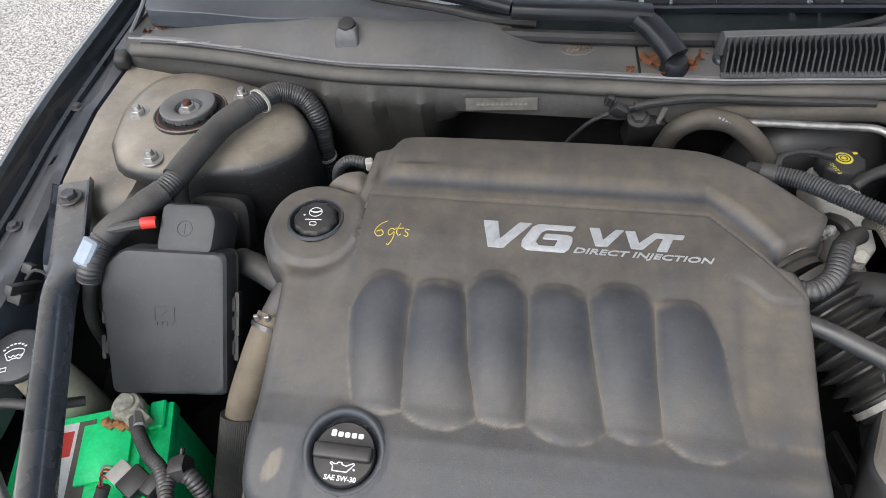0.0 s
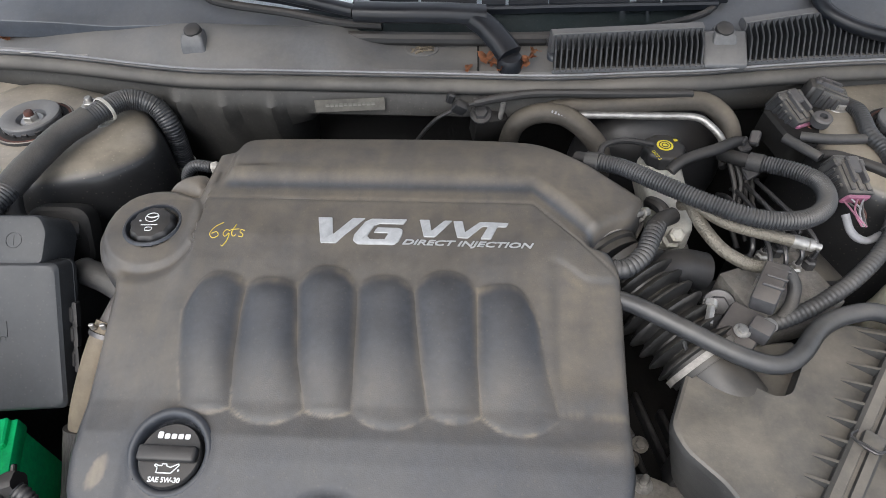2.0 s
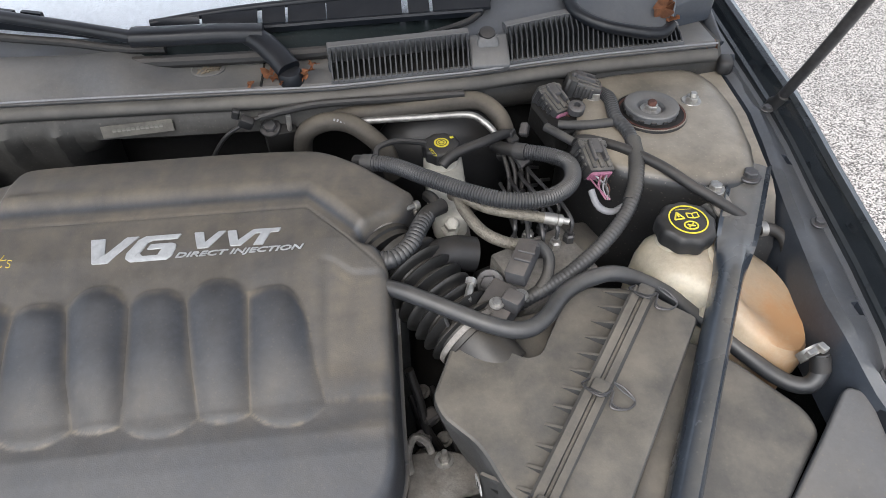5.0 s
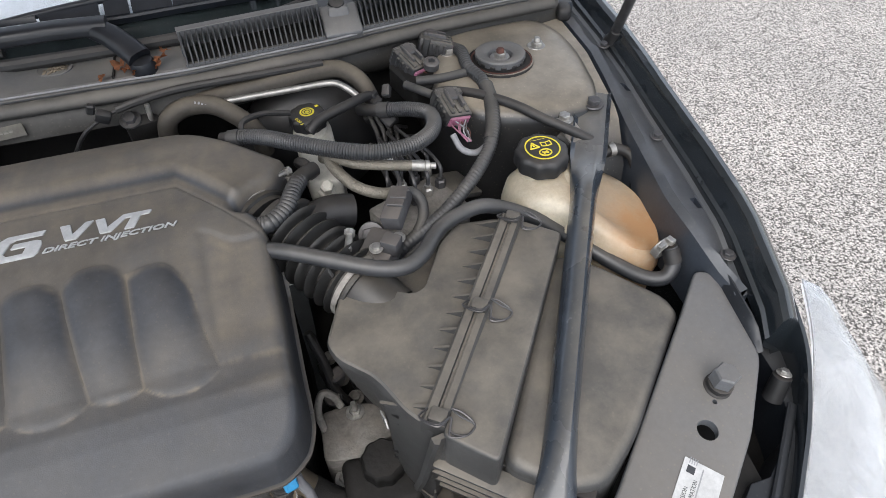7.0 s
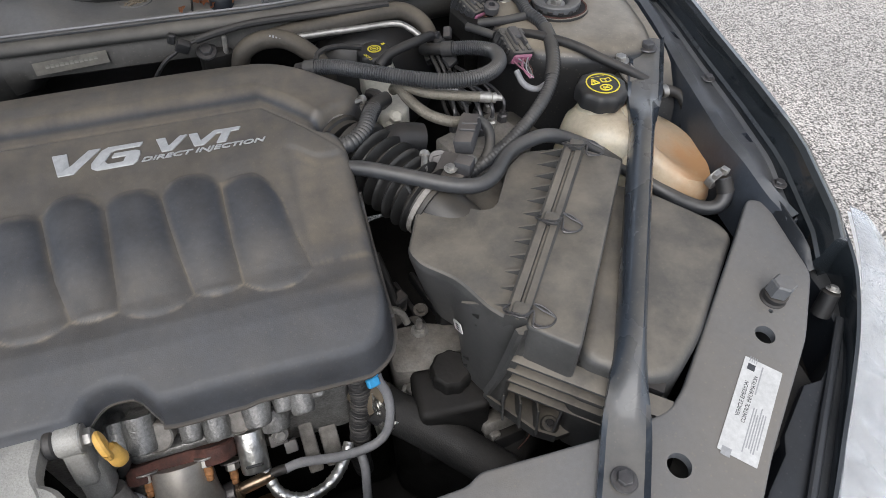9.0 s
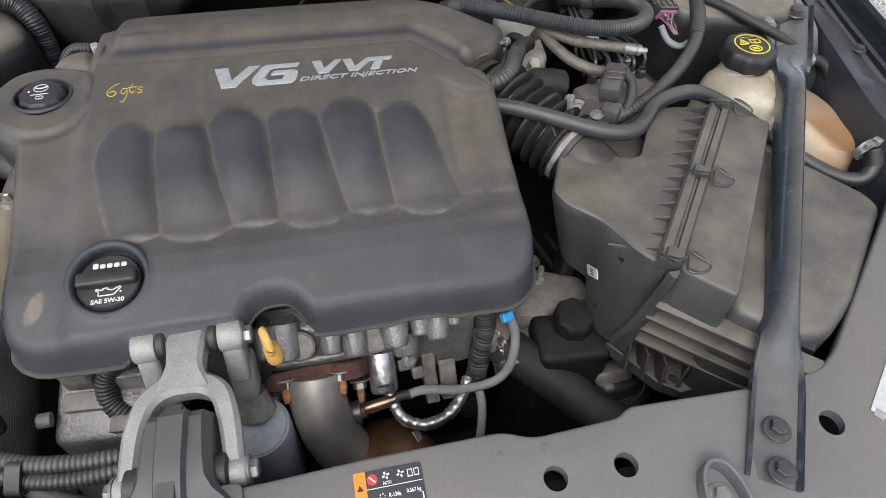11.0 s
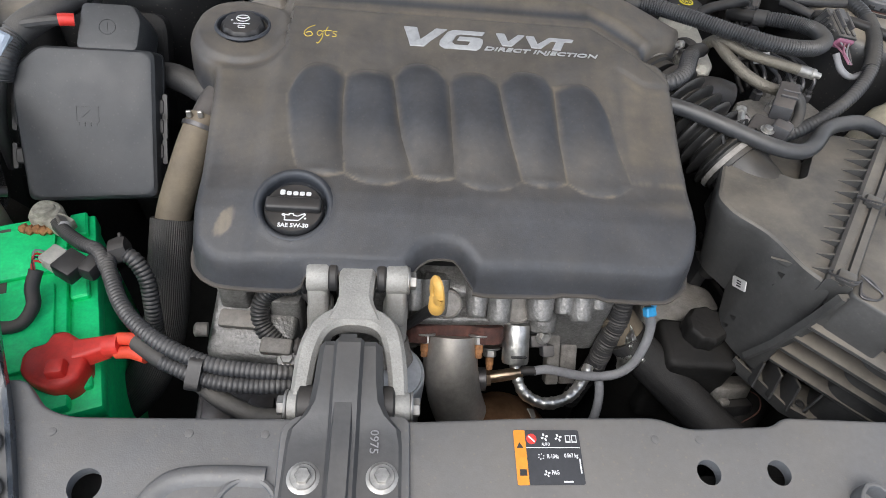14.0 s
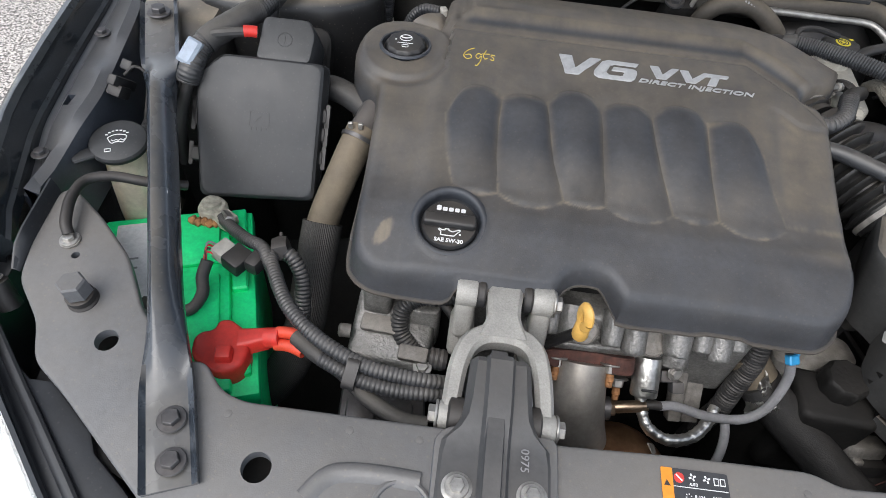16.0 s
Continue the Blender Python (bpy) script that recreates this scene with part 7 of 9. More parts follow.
hs = thing("catalyst_shield", (0.01, 0.14, 0.45), "bronze heat-tinted catalyst shield deep below", "heat shield")
bm = bmesh.new()
lathe(bm, (-0.012, 0.128, 0.44), (0.15, 0.0, 1), [(0.068, 0), (0.069, 0.08), (0.062, 0.11), (0.044, 0.130), (0.018, 0.137), (0.0003, 0.138)], 32)
part("dome", bm, BRONZE, hs)
bm = bmesh.new()
box(bm, (0.035, 0.135, 0.552), (0.012, 0.05, 0.03), (0, 25, 10), 0.002, 1)
part("seam", bm, HEAT, hs)
t = thing("oil_filter", (-0.118, 0.125, 0.50), "pale grey spin-on oil filter canister", "oil filter")
bm = bmesh.new()
lathe(bm, (-0.135, 0.165, 0.505), (0.0, -0.05, 1), [(0.034, 0), (0.0355, 0.006), (0.0355, 0.138), (0.0345, 0.144), (0.0325, 0.146), (0.031, 0.144), (0.020, 0.146), (0.0003, 0.146)], 36)
part("can", bm, CANM, t)
bm = bmesh.new()
lathe(bm, (-0.135, 0.172, 0.650), (0.0, 0.5, 1), [(0.020, 0), (0.022, 0.004), (0.018, 0.016), (0.015, 0.03)], 28)
part("adapter", bm, CASTD, t)
# dipstick
t = thing("dipstick", (-0.09, 0.17, 0.70), "oil dipstick with yellow plastic loop handle", "dipstick")
bm = bmesh.new()
ring = [(0.0085 * math.cos(a), 0.0125 * math.sin(a)) for a in np.linspace(0, 2 * math.pi, 21)]
tube(bm, [Vector((-0.099, 0.170, 0.786)) + Vector((a * 0.30, -a * 0.85, b)) for a, b in ring], 0.0038, 10, 0.003, flat=1.5, cap=False)
lathe(bm, (-0.096, 0.172, 0.752), (-0.05, 0, 1), [(0.0075, 0), (0.0085, 0.004), (0.0075, 0.022), (0.005, 0.026)], 14)
part("handle", bm, YELLOW, t)
bm = bmesh.new()
tube(bm, [(-0.096, 0.174, 0.755), (-0.100, 0.184, 0.735), (-0.112, 0.196, 0.700), (-0.13, 0.205, 0.66)], 0.0058, 10, 0.006)
part("tube", bm, RUBBER, t)

# ---- lower right of the engine ----
t = thing("radiator_hose", (0.24, 0.17, 0.54), "woven black radiator hose running to the nose", "radiator hose")
bm = bmesh.new()
tube(bm, [(0.152, 0.228, 0.630), (0.168, 0.216, 0.617), (0.192, 0.203, 0.600), (0.228, 0.175, 0.580), (0.285, 0.125, 0.555), (0.34, 0.08, 0.53)], 0.0260, 132, 0.006, flute=0.022, wrap=0.010)
part("sleeve", bm, SLEEVE, t, sharp=60)
bm = bmesh.new()
tube(bm, [(0.130, 0.248, 0.655), (0.145, 0.236, 0.640), (0.160, 0.224, 0.626)], 0.0225, 28, 0.006)
part("hose", bm, DUSTRUB, t, "tan dusty rubber end")
t = thing("heat_foil", (0.175, 0.214, 0.588), "torn crinkled heat foil beside the radiator hose", "heat shield")
bm = bmesh.new()
grid = []
c0, c1, c2, c3 = (Vector(p) for p in ((0.140, 0.214, 0.618), (0.146, 0.222, 0.662), (0.144, 0.192, 0.594), (0.170, 0.196, 0.628)))
for i in range(15):
    row = []
    for j in range(15):
        u, v = i / 14, j / 14
        p = (c0.lerp(c1, u)).lerp(c2.lerp(c3, u), v)
        row.append(bm.verts.new(p + Vector((0, -0.75, 0.6)) * (0.008 * math.sin(u * 3.1) + 0.006 * noise.noise(p * 90) + 0.004 * noise.noise(p * 210))))
    grid.append(row)
for i in range(14):
    for j in range(14):
        bm.faces.new((grid[i][j], grid[i + 1][j], grid[i + 1][j + 1], grid[i][j + 1]))
bmesh.ops.solidify(bm, geom=list(bm.faces), thickness=0.0012)
part("sheet", bm, FOIL, t, sharp=20)
hose("engine_loom", [(0.132, 0.245, 0.698), (0.133, 0.236, 0.677), (0.133, 0.228, 0.647), (0.127, 0.22, 0.615), (0.123, 0.212, 0.581), (0.118, 0.212, 0.54), (0.12, 0.22, 0.473)], 0.0132, TAPE, "taped engine loom dropping below the cover", "wiring harness", wrap=0.05, rib=0.06, pitch=0.004, seg=20)
hose("drain_tube", [(0.118, 0.19, 0.60), (0.120, 0.170, 0.585), (0.116, 0.15, 0.56), (0.112, 0.14, 0.50)], 0.0055, GREYW, "thin grey drain tube", "hose")
gb = thing("gearbox_bracket", (0.225, 0.29, 0.58), "dusty cast bracket on the gearbox with a stud and nut", "bracket")
bm = bmesh.new()
prism(bm, rounded([(0.180, 0.258), (0.185, 0.325), (0.235, 0.325), (0.285, 0.305), (0.290, 0.270), (0.245, 0.262), (0.225, 0.250)], 0.01, 3), 0.56, 0.632, 0.005, 2)
part("plate", bm, CASTD, gb)
hexbolt(gb, (0.229, 0.311, 0.632), 0.0075)
bm = bmesh.new()
lathe(bm, (0.229, 0.311, 0.636), (0, 0, 1), [(0.0042, 0), (0.0042, 0.018), (0.003, 0.02)], 12)
part("stud", bm, STEEL, gb)
hexbolt(gb, (0.200, 0.245, 0.60), 0.009)
bm = bmesh.new()
tube(bm, [(0.188, 0.300, 0.628), (0.186, 0.312, 0.655), (0.195, 0.325, 0.672), (0.208, 0.322, 0.665), (0.214, 0.314, 0.650)], 0.0048, 10, 0.003)
part("lifting_eye", bm, CASTD, gb)
bm = bmesh.new()
box(bm, (0.268, 0.325, 0.640), (0.020, 0.030, 0.06), (0, 0, 0), 0.005, 2)
lathe(bm, (0.272, 0.312, 0.66), (0, -0.3, 1), [(0.012, 0), (0.012, 0.02), (0.007, 0.024), (0.004, 0.012)], 16)
part("sensor", bm, PLASTIC, gb)
fl = thing("fluid_reservoir", (0.237, 0.22, 0.52), "black fluid reservoir with a lobed black cap low in the bay", "reservoir")
bm = bmesh.new()
prism(bm, rounded([(0.195, 0.185), (0.283, 0.180), (0.292, 0.245), (0.198, 0.255)], 0.012, 4), 0.50, 0.636, 0.010, 3)
part("tank", bm, DEEP, fl)
fluid_cap(fl, (0.246, 0.230, 0.636), 0.0255, 0.026, 9, (0, -0.05, 1), DEEP)
bm = bmesh.new()
lathe(bm, (0.30, 0.215, 0.630), (0.9, 0.2, 0.3), [(0.008, -0.02), (0.009, 0.0), (0.009, 0.008), (0.006, 0.01)], 12)
part("spigot", bm, PLASTIC, fl)
t = thing("wire_plug", (0.30, 0.19, 0.54), "dusty grey wiring plug in a black holder behind the nose", "connector")
bm = bmesh.new()
box(bm, (0.297, 0.188, 0.575), (0.050, 0.024, 0.020), (-20, 5, 8), 0.003, 2)
box(bm, (0.285, 0.176, 0.560), (0.014, 0.030, 0.026), (-20, 5, 8), 0.002, 1)
part("plug", bm, CASTD, t)
bm = bmesh.new()
box(bm, (0.303, 0.172, 0.553), (0.046, 0.028, 0.03), (-20, 5, 8), 0.004, 2)
part("holder", bm, PLASTIC, t)
bm = bmesh.new()
tube(bm, [(0.325, 0.19, 0.57), (0.335, 0.175, 0.575), (0.33, 0.158, 0.57), (0.312, 0.15, 0.555)], 0.0010, 8, 0.003)
part("thin_wire", bm, RUST, t)
gx = thing("gearbox", (0.30, 0.40, 0.33), "gearbox housing deep in the bay, shade put into its near-black colour", "gearbox")
# plain housing, coloured near-black to carry the shade down here
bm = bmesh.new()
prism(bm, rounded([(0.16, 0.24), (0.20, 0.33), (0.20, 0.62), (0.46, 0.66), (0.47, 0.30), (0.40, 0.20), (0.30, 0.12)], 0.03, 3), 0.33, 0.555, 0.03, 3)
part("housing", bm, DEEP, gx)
for k in range(6):
    bm = bmesh.new()
    box(bm, (0.215 + 0.030 * k, 0.36 + 0.012 * (k % 3), 0.562), (0.008, 0.16, 0.026), (0, 0, 14), 0.002, 1)
    part("casting_rib", bm, DARKST, gx)
for x, y in ((0.205, 0.345), (0.235, 0.365), (0.222, 0.40), (0.250, 0.385), (0.212, 0.44)):
    hexbolt(gx, (x, y, 0.575), 0.007, (0, -0.2, 1), CASTD)
bm = bmesh.new()
tube(bm, [(0.195, 0.40, 0.70), (0.205, 0.38, 0.66), (0.212, 0.36, 0.62), (0.228, 0.345, 0.59)], 0.006, 10, 0.005)
part("vent_tube", bm, RUBBER, gx)
bm = bmesh.new()
lathe(bm, (0.206, 0.352, 0.612), (-0.2, -0.4, 1), [(0.011, -0.03), (0.012, 0.0), (0.010, 0.004), (0.004, 0.005)], 14)
box(bm, (0.215, 0.372, 0.625), (0.022, 0.018, 0.03), (10, 5, 30), 0.003, 1)
part("speed_sensor", bm, GREYP, gx, "grey sensor plug")

# ---- air filter box ----
air = thing("air_filter_box", (0.40, 0.27, 0.60), "dusty black air filter box with ribbed lid and wire clips", "air filter box")
lidL = rounded([(0.214, 0.300), (0.246, 0.371), (0.262, 0.366), (0.318, 0.332), (0.334, 0.336), (0.372, 0.398), (0.402, 0.421), (0.452, 0.412), (0.472, 0.392), (0.292, 0.168), (0.272, 0.196), (0.258, 0.232), (0.250, 0.246), (0.222, 0.276)], 0.010, 4)
bm = bmesh.new()
rings = []
for z_, k in ((0.0, 0.24), (0.05, 0.22), (0.60, 0.08), (0.90, 0.012), (0.95, 0.010), (0.985, 0.022), (1.0, 0.045)):
    ring = []
    for x, y in lidL:
        low, high = interp(y, [(0.232, 0.650), (0.252, 0.688)]), 0.807 + 0.030 * (x - 0.25)
        w_ = interp(y, [(0.225, 0.0), (0.255, 1.0)]) * interp(x, [(0.27, 1.0), (0.36, 0.0)]) if z_ < 0.95 else 1.0
        c = Vector((x, y)).lerp(Vector((0.345, 0.300)), k * w_)
        ring.append(Vector((c.x, c.y, low + (high - low) * z_)))
    rings.append(ring)
loft(bm, rings)
part("lid", bm, BOXP, air, sharp=30)
S0, S1 = Vector((0.4600, 0.3930, 0.0)), Vector((0.2930, 0.1720, 0.0))
sd = (S1 - S0).normalized()
sn = Vector((sd.y, -sd.x, 0))
if sn.x > 0:
    sn = -sn


def seam(t, off, z):
    p = S0.lerp(S1, t) + sn * off
    return Vector((p.x, p.y, z - 0.012 * t))


for k in range(12):
    t = 0.04 + 0.90 * k / 11
    bm = bmesh.new()
    tri = [seam(t, 0.012, 0.804), seam(t, 0.062, 0.806), seam(t, 0.036, 0.8145), seam(t, 0.012, 0.827)]
    loft(bm, [[p + sd * d for p in tri] for d in (-0.0016, 0.0016)])
    part("rib", bm, BOXP, air)
bm = bmesh.new()
sweep(bm, [seam(0.0, 0.0, 0.826), seam(0.5, 0.0, 0.826), seam(1.0, 0.0, 0.826)], [(-0.013, -0.03), (0.013, -0.03), (0.013, 0.001), (0.010, 0.004), (0.002, 0.004), (0.001, 0.001), (-0.002, 0.001), (-0.003, 0.005), (-0.010, 0.005), (-0.013, 0.001)])
part("flange", bm, BOXP, air, sharp=25)
bm = bmesh.new()
prism(bm, rounded([(0.466, 0.394), (0.508, 0.354), (0.337, 0.119), (0.297, 0.160)], 0.008, 4), 0.762, lambda x, y: 0.822 + 0.02 * (x - 0.47), 0.004, 3)
part("filter_housing", bm, BOXP, air, sharp=30)
bm = bmesh.new()
prism(bm, rounded([(0.50, 0.358), (0.545, 0.330), (0.602, 0.262), (0.604, 0.236), (0.480, 0.118), (0.432, 0.084), (0.392, 0.092), (0.346, 0.132)], 0.018, 5), 0.60, lambda x, y: 0.792 - 0.10 * max(0, x - 0.46) - 0.10 * max(0, 0.2 - y), 0.012, 4)
part("lower_body", bm, BOXP, air, sharp=35)
for k in range(4):
    bm = bmesh.new()
    s_ = k / 3
    a, b = Vector((0.289 + 0.010 * s_, 0.167 + 0.016 * s_, 0.762 - 0.090 * s_)), Vector((0.412 + 0.008 * s_, 0.057 + 0.018 * s_, 0.762 - 0.090 * s_))
    sweep(bm, [a, b], [(-0.014, -0.004), (0.0065, -0.004), (0.0080, -0.002), (0.0080, 0.0012), (0.006, 0.002), (-0.014, 0.002)])
    part("grille_bar", bm, BOXP, air)
bm = bmesh.new()
loft(bm, [[Vector((x + 0.010, y + 0.012, 0.768)), Vector((x + 0.020, y + 0.028, 0.645)), Vector((x + 0.035, y + 0.045, 0.645)), Vector((x + 0.022, y + 0.026, 0.768))] for x, y in ((0.290, 0.168), (0.405, 0.065))])
part("grille_backing", bm, PLASTIC, air, "dark wall behind the slats")
# flared foot with webs below the slats
foot = [(0.277, 0.193), (0.300, 0.205), (0.330, 0.190), (0.395, 0.138), (0.370, 0.122), (0.338, 0.120), (0.318, 0.134)]
bm = bmesh.new()
prism(bm, rounded(foot, 0.005, 3), 0.622, 0.630, 0.002, 2)
part("foot", bm, BOXP, air)
bm = bmesh.new()
sweep(bm, [(0.300, 0.206, 0.636), (0.277, 0.193, 0.637), (0.318, 0.133, 0.634), (0.338, 0.119, 0.634)], [(-0.0016, -0.010), (0.0016, -0.010), (0.0016, 0.006), (-0.0016, 0.006)])
part("foot_rim", bm, BOXP, air, sharp=25)
for x, y, d in ((0.294, 0.180, 12), (0.309, 0.165, 12), (0.325, 0.150, 10), (0.358, 0.140, -25)):
    bm = bmesh.new()
    box(bm, (x, y, 0.646), (0.0028, 0.042, 0.036), (-24, 0, d - 30), 0.0006, 1)
    part("web", bm, BOXP, air)
bm = bmesh.new()
lathe(bm, (0.339, 0.137, 0.629), (0, -0.1, 1), [(0.0115, 0), (0.0115, 0.004), (0.0095, 0.006), (0.006, 0.006), (0.0055, 0.003), (0.0003, 0.003)], 24)
part("bolt_boss", bm, BOXP, air)
# seam guard and fins running down the front of the box
bm = bmesh.new()
sweep(bm, [(0.299, 0.160, 0.812), (0.292, 0.162, 0.770), (0.286, 0.170, 0.715), (0.282, 0.184, 0.665)], [(-0.011, -0.004), (0.011, -0.004), (0.011, 0.003), (0.007, 0.005), (0.003, 0.001), (-0.003, 0.001), (-0.007, 0.005), (-0.011, 0.003)], up=(0.2, -0.8, 0.4))
part("front_flange", bm, BOXP, air, sharp=25)
for z_, l_ in ((0.785, 0.024), (0.765, 0.018), (0.690, 0.022), (0.672, 0.020)):
    bm = bmesh.new()
    q = Vector((0.284 - 0.06 * (0.80 - z_), 0.196 + 0.12 * (0.80 - z_), z_))
    loft(bm, [[q + Vector((0, 0, d)), q + Vector((-l_ * 0.9, l_ * 0.55, d)), q + Vector((0, 0, d - 0.020))] for d in (-0.001, 0.001)])
    part("fin", bm, BOXP, air)
hexbolt(air, (0.339, 0.137, 0.632), 0.0038, material=DARKST)
for tt in (0.02, 0.50, 0.97):
    c = seam(tt, -0.002, 0.829)
    bm = bmesh.new()
    box(bm, c + Vector((0, 0, 0.002)), (0.016, 0.018, 0.010), (0, 0, math.degrees(math.atan2(sd.y, sd.x))), 0.003, 2)
    cl = part("clip", bm, BOXP, air)
    for w in (0.0, 0.004):
        bm = bmesh.new()
        tube(bm, [c + sn * 0.012 - sd * 0.006 + Vector((0, 0, 0.0)), c + sn * 0.016 + sd * 0.008 + Vector((0, 0, 0.006)), c + sd * 0.014 - sn * 0.004 + Vector((0, 0, 0.010 + w)), c - sn * 0.012 + Vector((0, 0, 0.007)), c - sn * 0.016 + sd * (0.012 + w) + Vector((0, 0, 0.004)), c - sn * 0.030 + sd * 0.010 + Vector((0, 0, 0.003)), c - sn * 0.034 - sd * 0.002 + Vector((0, 0, 0.003)), c - sn * 0.020 - sd * (0.004 + w) + Vector((0, 0, 0.007)), c - sn * 0.010 - sd * 0.008 + Vector((0, 0, 0.008))], 0.0011, 6, 0.002)
        part("bail_wire", bm, DARKST, cl)
t = thing("airbox_code_label", (0.259, 0.2385, 0.7285), "small white code label on the side of the filter box", "label")
LR, LU = Vector((0.07, -0.83, 0.55)).normalized(), Vector((-0.05, 0.30, 1.0))
LU = (LU - LR * LU.dot(LR)).normalized()
plate("label", (0.2578, 0.2385, 0.7285), LR, LU, 0.024, 0.0125, LABEL, t, 0.0014, 0.0008, 0.002)
for k in range(3):
    plate("code_bar", Vector((0.2578, 0.2385, 0.7285)) + LU * 0.003 * (k - 1), LR, LU, 0.008, 0.0015, INK, t, 0.0003, 0.0022)

# ---- intake: bellows, sensor, throttle body ----
duct = thing("intake_bellows", (0.22, 0.42, 0.76), "black rubber intake bellows with steel clamps", "intake duct")
bp = spline([(0.1908, 0.4843, 0.8163), (0.203, 0.467, 0.812), (0.2202, 0.4429, 0.8061), (0.2373, 0.4187, 0.8001), (0.252, 0.398, 0.795), (0.2642, 0.3808, 0.7908), (0.2706, 0.3718, 0.7885)], 0.0022)
bm = bmesh.new()
rings = []
for i, c in enumerate(bp):
    d = (bp[min(i + 1, len(bp) - 1)] - bp[max(i - 1, 0)]).normalized()
    side = d.cross(Vector((0, 0, 1))).normalized()
    u = side.cross(d)
    s_ = i / (len(bp) - 1)
    w = 0.040 + (0.0065 * math.sin(s_ * math.pi * 2 * 9.5) if 0.12 < s_ < 0.88 else -0.001)
    rings.append([c + side * w * math.cos(a) + u * w * math.sin(a) for a in (2 * math.pi * j / 36 for j in range(36))])
loft(bm, rings)
part("bellows", bm, CRATE, duct, sharp=60)
band(duct, "clamp", (0.2657, 0.3787, 0.7902), (0.049, -0.069, -0.017), 0.0405, 0.0065, CASTD, 0.0014, 40)
bm = bmesh.new()
box(bm, (0.2377, 0.3775, 0.8282), (0.0045, 0.020, 0.003), (50, 0, 30), 0.001, 1)
part("clamp_slot", bm, INK, duct)
bm = bmesh.new()
lathe(bm, (0.267, 0.406, 0.835), (0.3, 0.9, 0.15), [(0.0045, -0.012), (0.0045, 0.012)], 6)
lathe(bm, Vector((0.267, 0.406, 0.835)) + Vector((0.002, 0.008, 0.001)), (0.3, 0.9, 0.15), [(0.0065, 0), (0.0065, 0.007)], 10)
part("clamp_screw", bm, STEEL, duct)
band(duct, "clamp", (0.1991, 0.4725, 0.8134), (0.049, -0.069, -0.017), 0.0405, 0.008, DARKST, 0.0014, 40)
res = thing("resonator", (0.26, 0.48, 0.77), "stubby black rubber resonator on the intake duct", "intake resonator")
bm = bmesh.new()
tube(bm, [(0.215, 0.455, 0.815), (0.240, 0.474, 0.818), (0.262, 0.481, 0.816), (0.284, 0.482, 0.810)], 0.0215, 22, 0.004)
part("chamber", bm, PLASTIC, res)
tb = thing("throttle_body", (0.185, 0.505, 0.80), "dusty cast throttle body with ribbed elbow behind the cover", "throttle body")
bm = bmesh.new()
lathe(bm, (0.180, 0.487, 0.818), (0.50, -0.80, -0.12), [(0.036, -0.040), (0.039, -0.036), (0.039, -0.030), (0.0365, -0.028), (0.0365, -0.024), (0.0405, -0.022), (0.0405, -0.017), (0.037, -0.015), (0.037, -0.011), (0.0405, -0.009), (0.0405, -0.004), (0.037, -0.002), (0.038, 0.006)], 44)
part("barrel", bm, CRATE, tb, "black ribbed rubber collar", sharp=25)
bm = bmesh.new()
lathe(bm, (0.1725, 0.499, 0.8198), (0.50, -0.80, -0.12), [(0.0395, -0.004), (0.0412, -0.004), (0.0412, 0.004), (0.0395, 0.004)], 40, cap=False)
part("clamp", bm, CASTD, tb, "dusty steel clamp")
for k, (w_, h_) in enumerate(((0.007, 0.016), (0.010, 0.012), (0.006, 0.018), (0.012, 0.010), (0.008, 0.014))):
    bm = bmesh.new()
    box(bm, (0.176 + 0.0105 * k, 0.507 + 0.0068 * k, 0.8595 - 0.0045 * k), (w_, 0.013, h_), (14, 22, -28), 0.002, 2)
    part("lug", bm, (CASTD, DARKST)[k % 2], tb)
bm = bmesh.new()
lathe(bm, (0.205, 0.520, 0.8575), (0.8, 0.5, -0.2), [(0.0035, -0.014), (0.0035, 0.014), (0.0058, 0.0145), (0.0058, 0.020)], 8)
part("clamp_screw", bm, STEEL, tb)
hose("vent_elbow", [(0.166, 0.454, 0.846), (0.186, 0.450, 0.848), (0.207, 0.466, 0.850), (0.220, 0.492, 0.852), (0.230, 0.512, 0.850)], 0.0110, CONDUIT, "short corrugated vent elbow beside the throttle body", "hose", rib=0.13, pitch=0.0052)
hose("vent_boot", [(0.224, 0.502, 0.852), (0.234, 0.518, 0.851), (0.252, 0.532, 0.847)], 0.0095, RUBBER, "black rubber boot on the vent hose", "hose")
maf = thing("airflow_sensor", (0.30, 0.40, 0.79), "airflow sensor with grey plug on the intake tube", "sensor")
bm = bmesh.new()
tube(bm, [(0.2667, 0.3773, 0.7899), (0.2765, 0.3635, 0.7855), (0.2950, 0.3380, 0.7740)], 0.0345, 32, 0.006)
part("tube", bm, CRATE, maf)
bm = bmesh.new()
prism(bm, rounded([(0.277, 0.399), (0.372, 0.413), (0.361, 0.326), (0.303, 0.329), (0.267, 0.351)], 0.008, 3), 0.70, 0.784, 0.006, 3)
part("neck", bm, BOXP, maf)
bm = bmesh.new()
box(bm, (0.300, 0.400, 0.812), (0.050, 0.040, 0.030), (0, -8, 52), 0.005, 2)
box(bm, (0.312, 0.390, 0.832), (0.020, 0.022, 0.020), (0, 0, 52), 0.004, 2)
part("base", bm, GREYP, maf)
for x, y in ((0.294, 0.388), (0.322, 0.396)):
    hexbolt(maf, (x, y, 0.833), 0.0052, (0, -0.1, 1), STEEL)
bm = bmesh.new()
box(bm, (0.331, 0.436, 0.842), (0.024, 0.052, 0.022), (8, -8, -32), 0.003, 2)
for k in range(3):
    box(bm, (0.328 + 0.007 * k, 0.428 + 0.011 * k, 0.854), (0.020, 0.003, 0.004), (8, -8, -32), 0.0008, 1)
part("plug", bm, GREYP, maf, "grey plug")
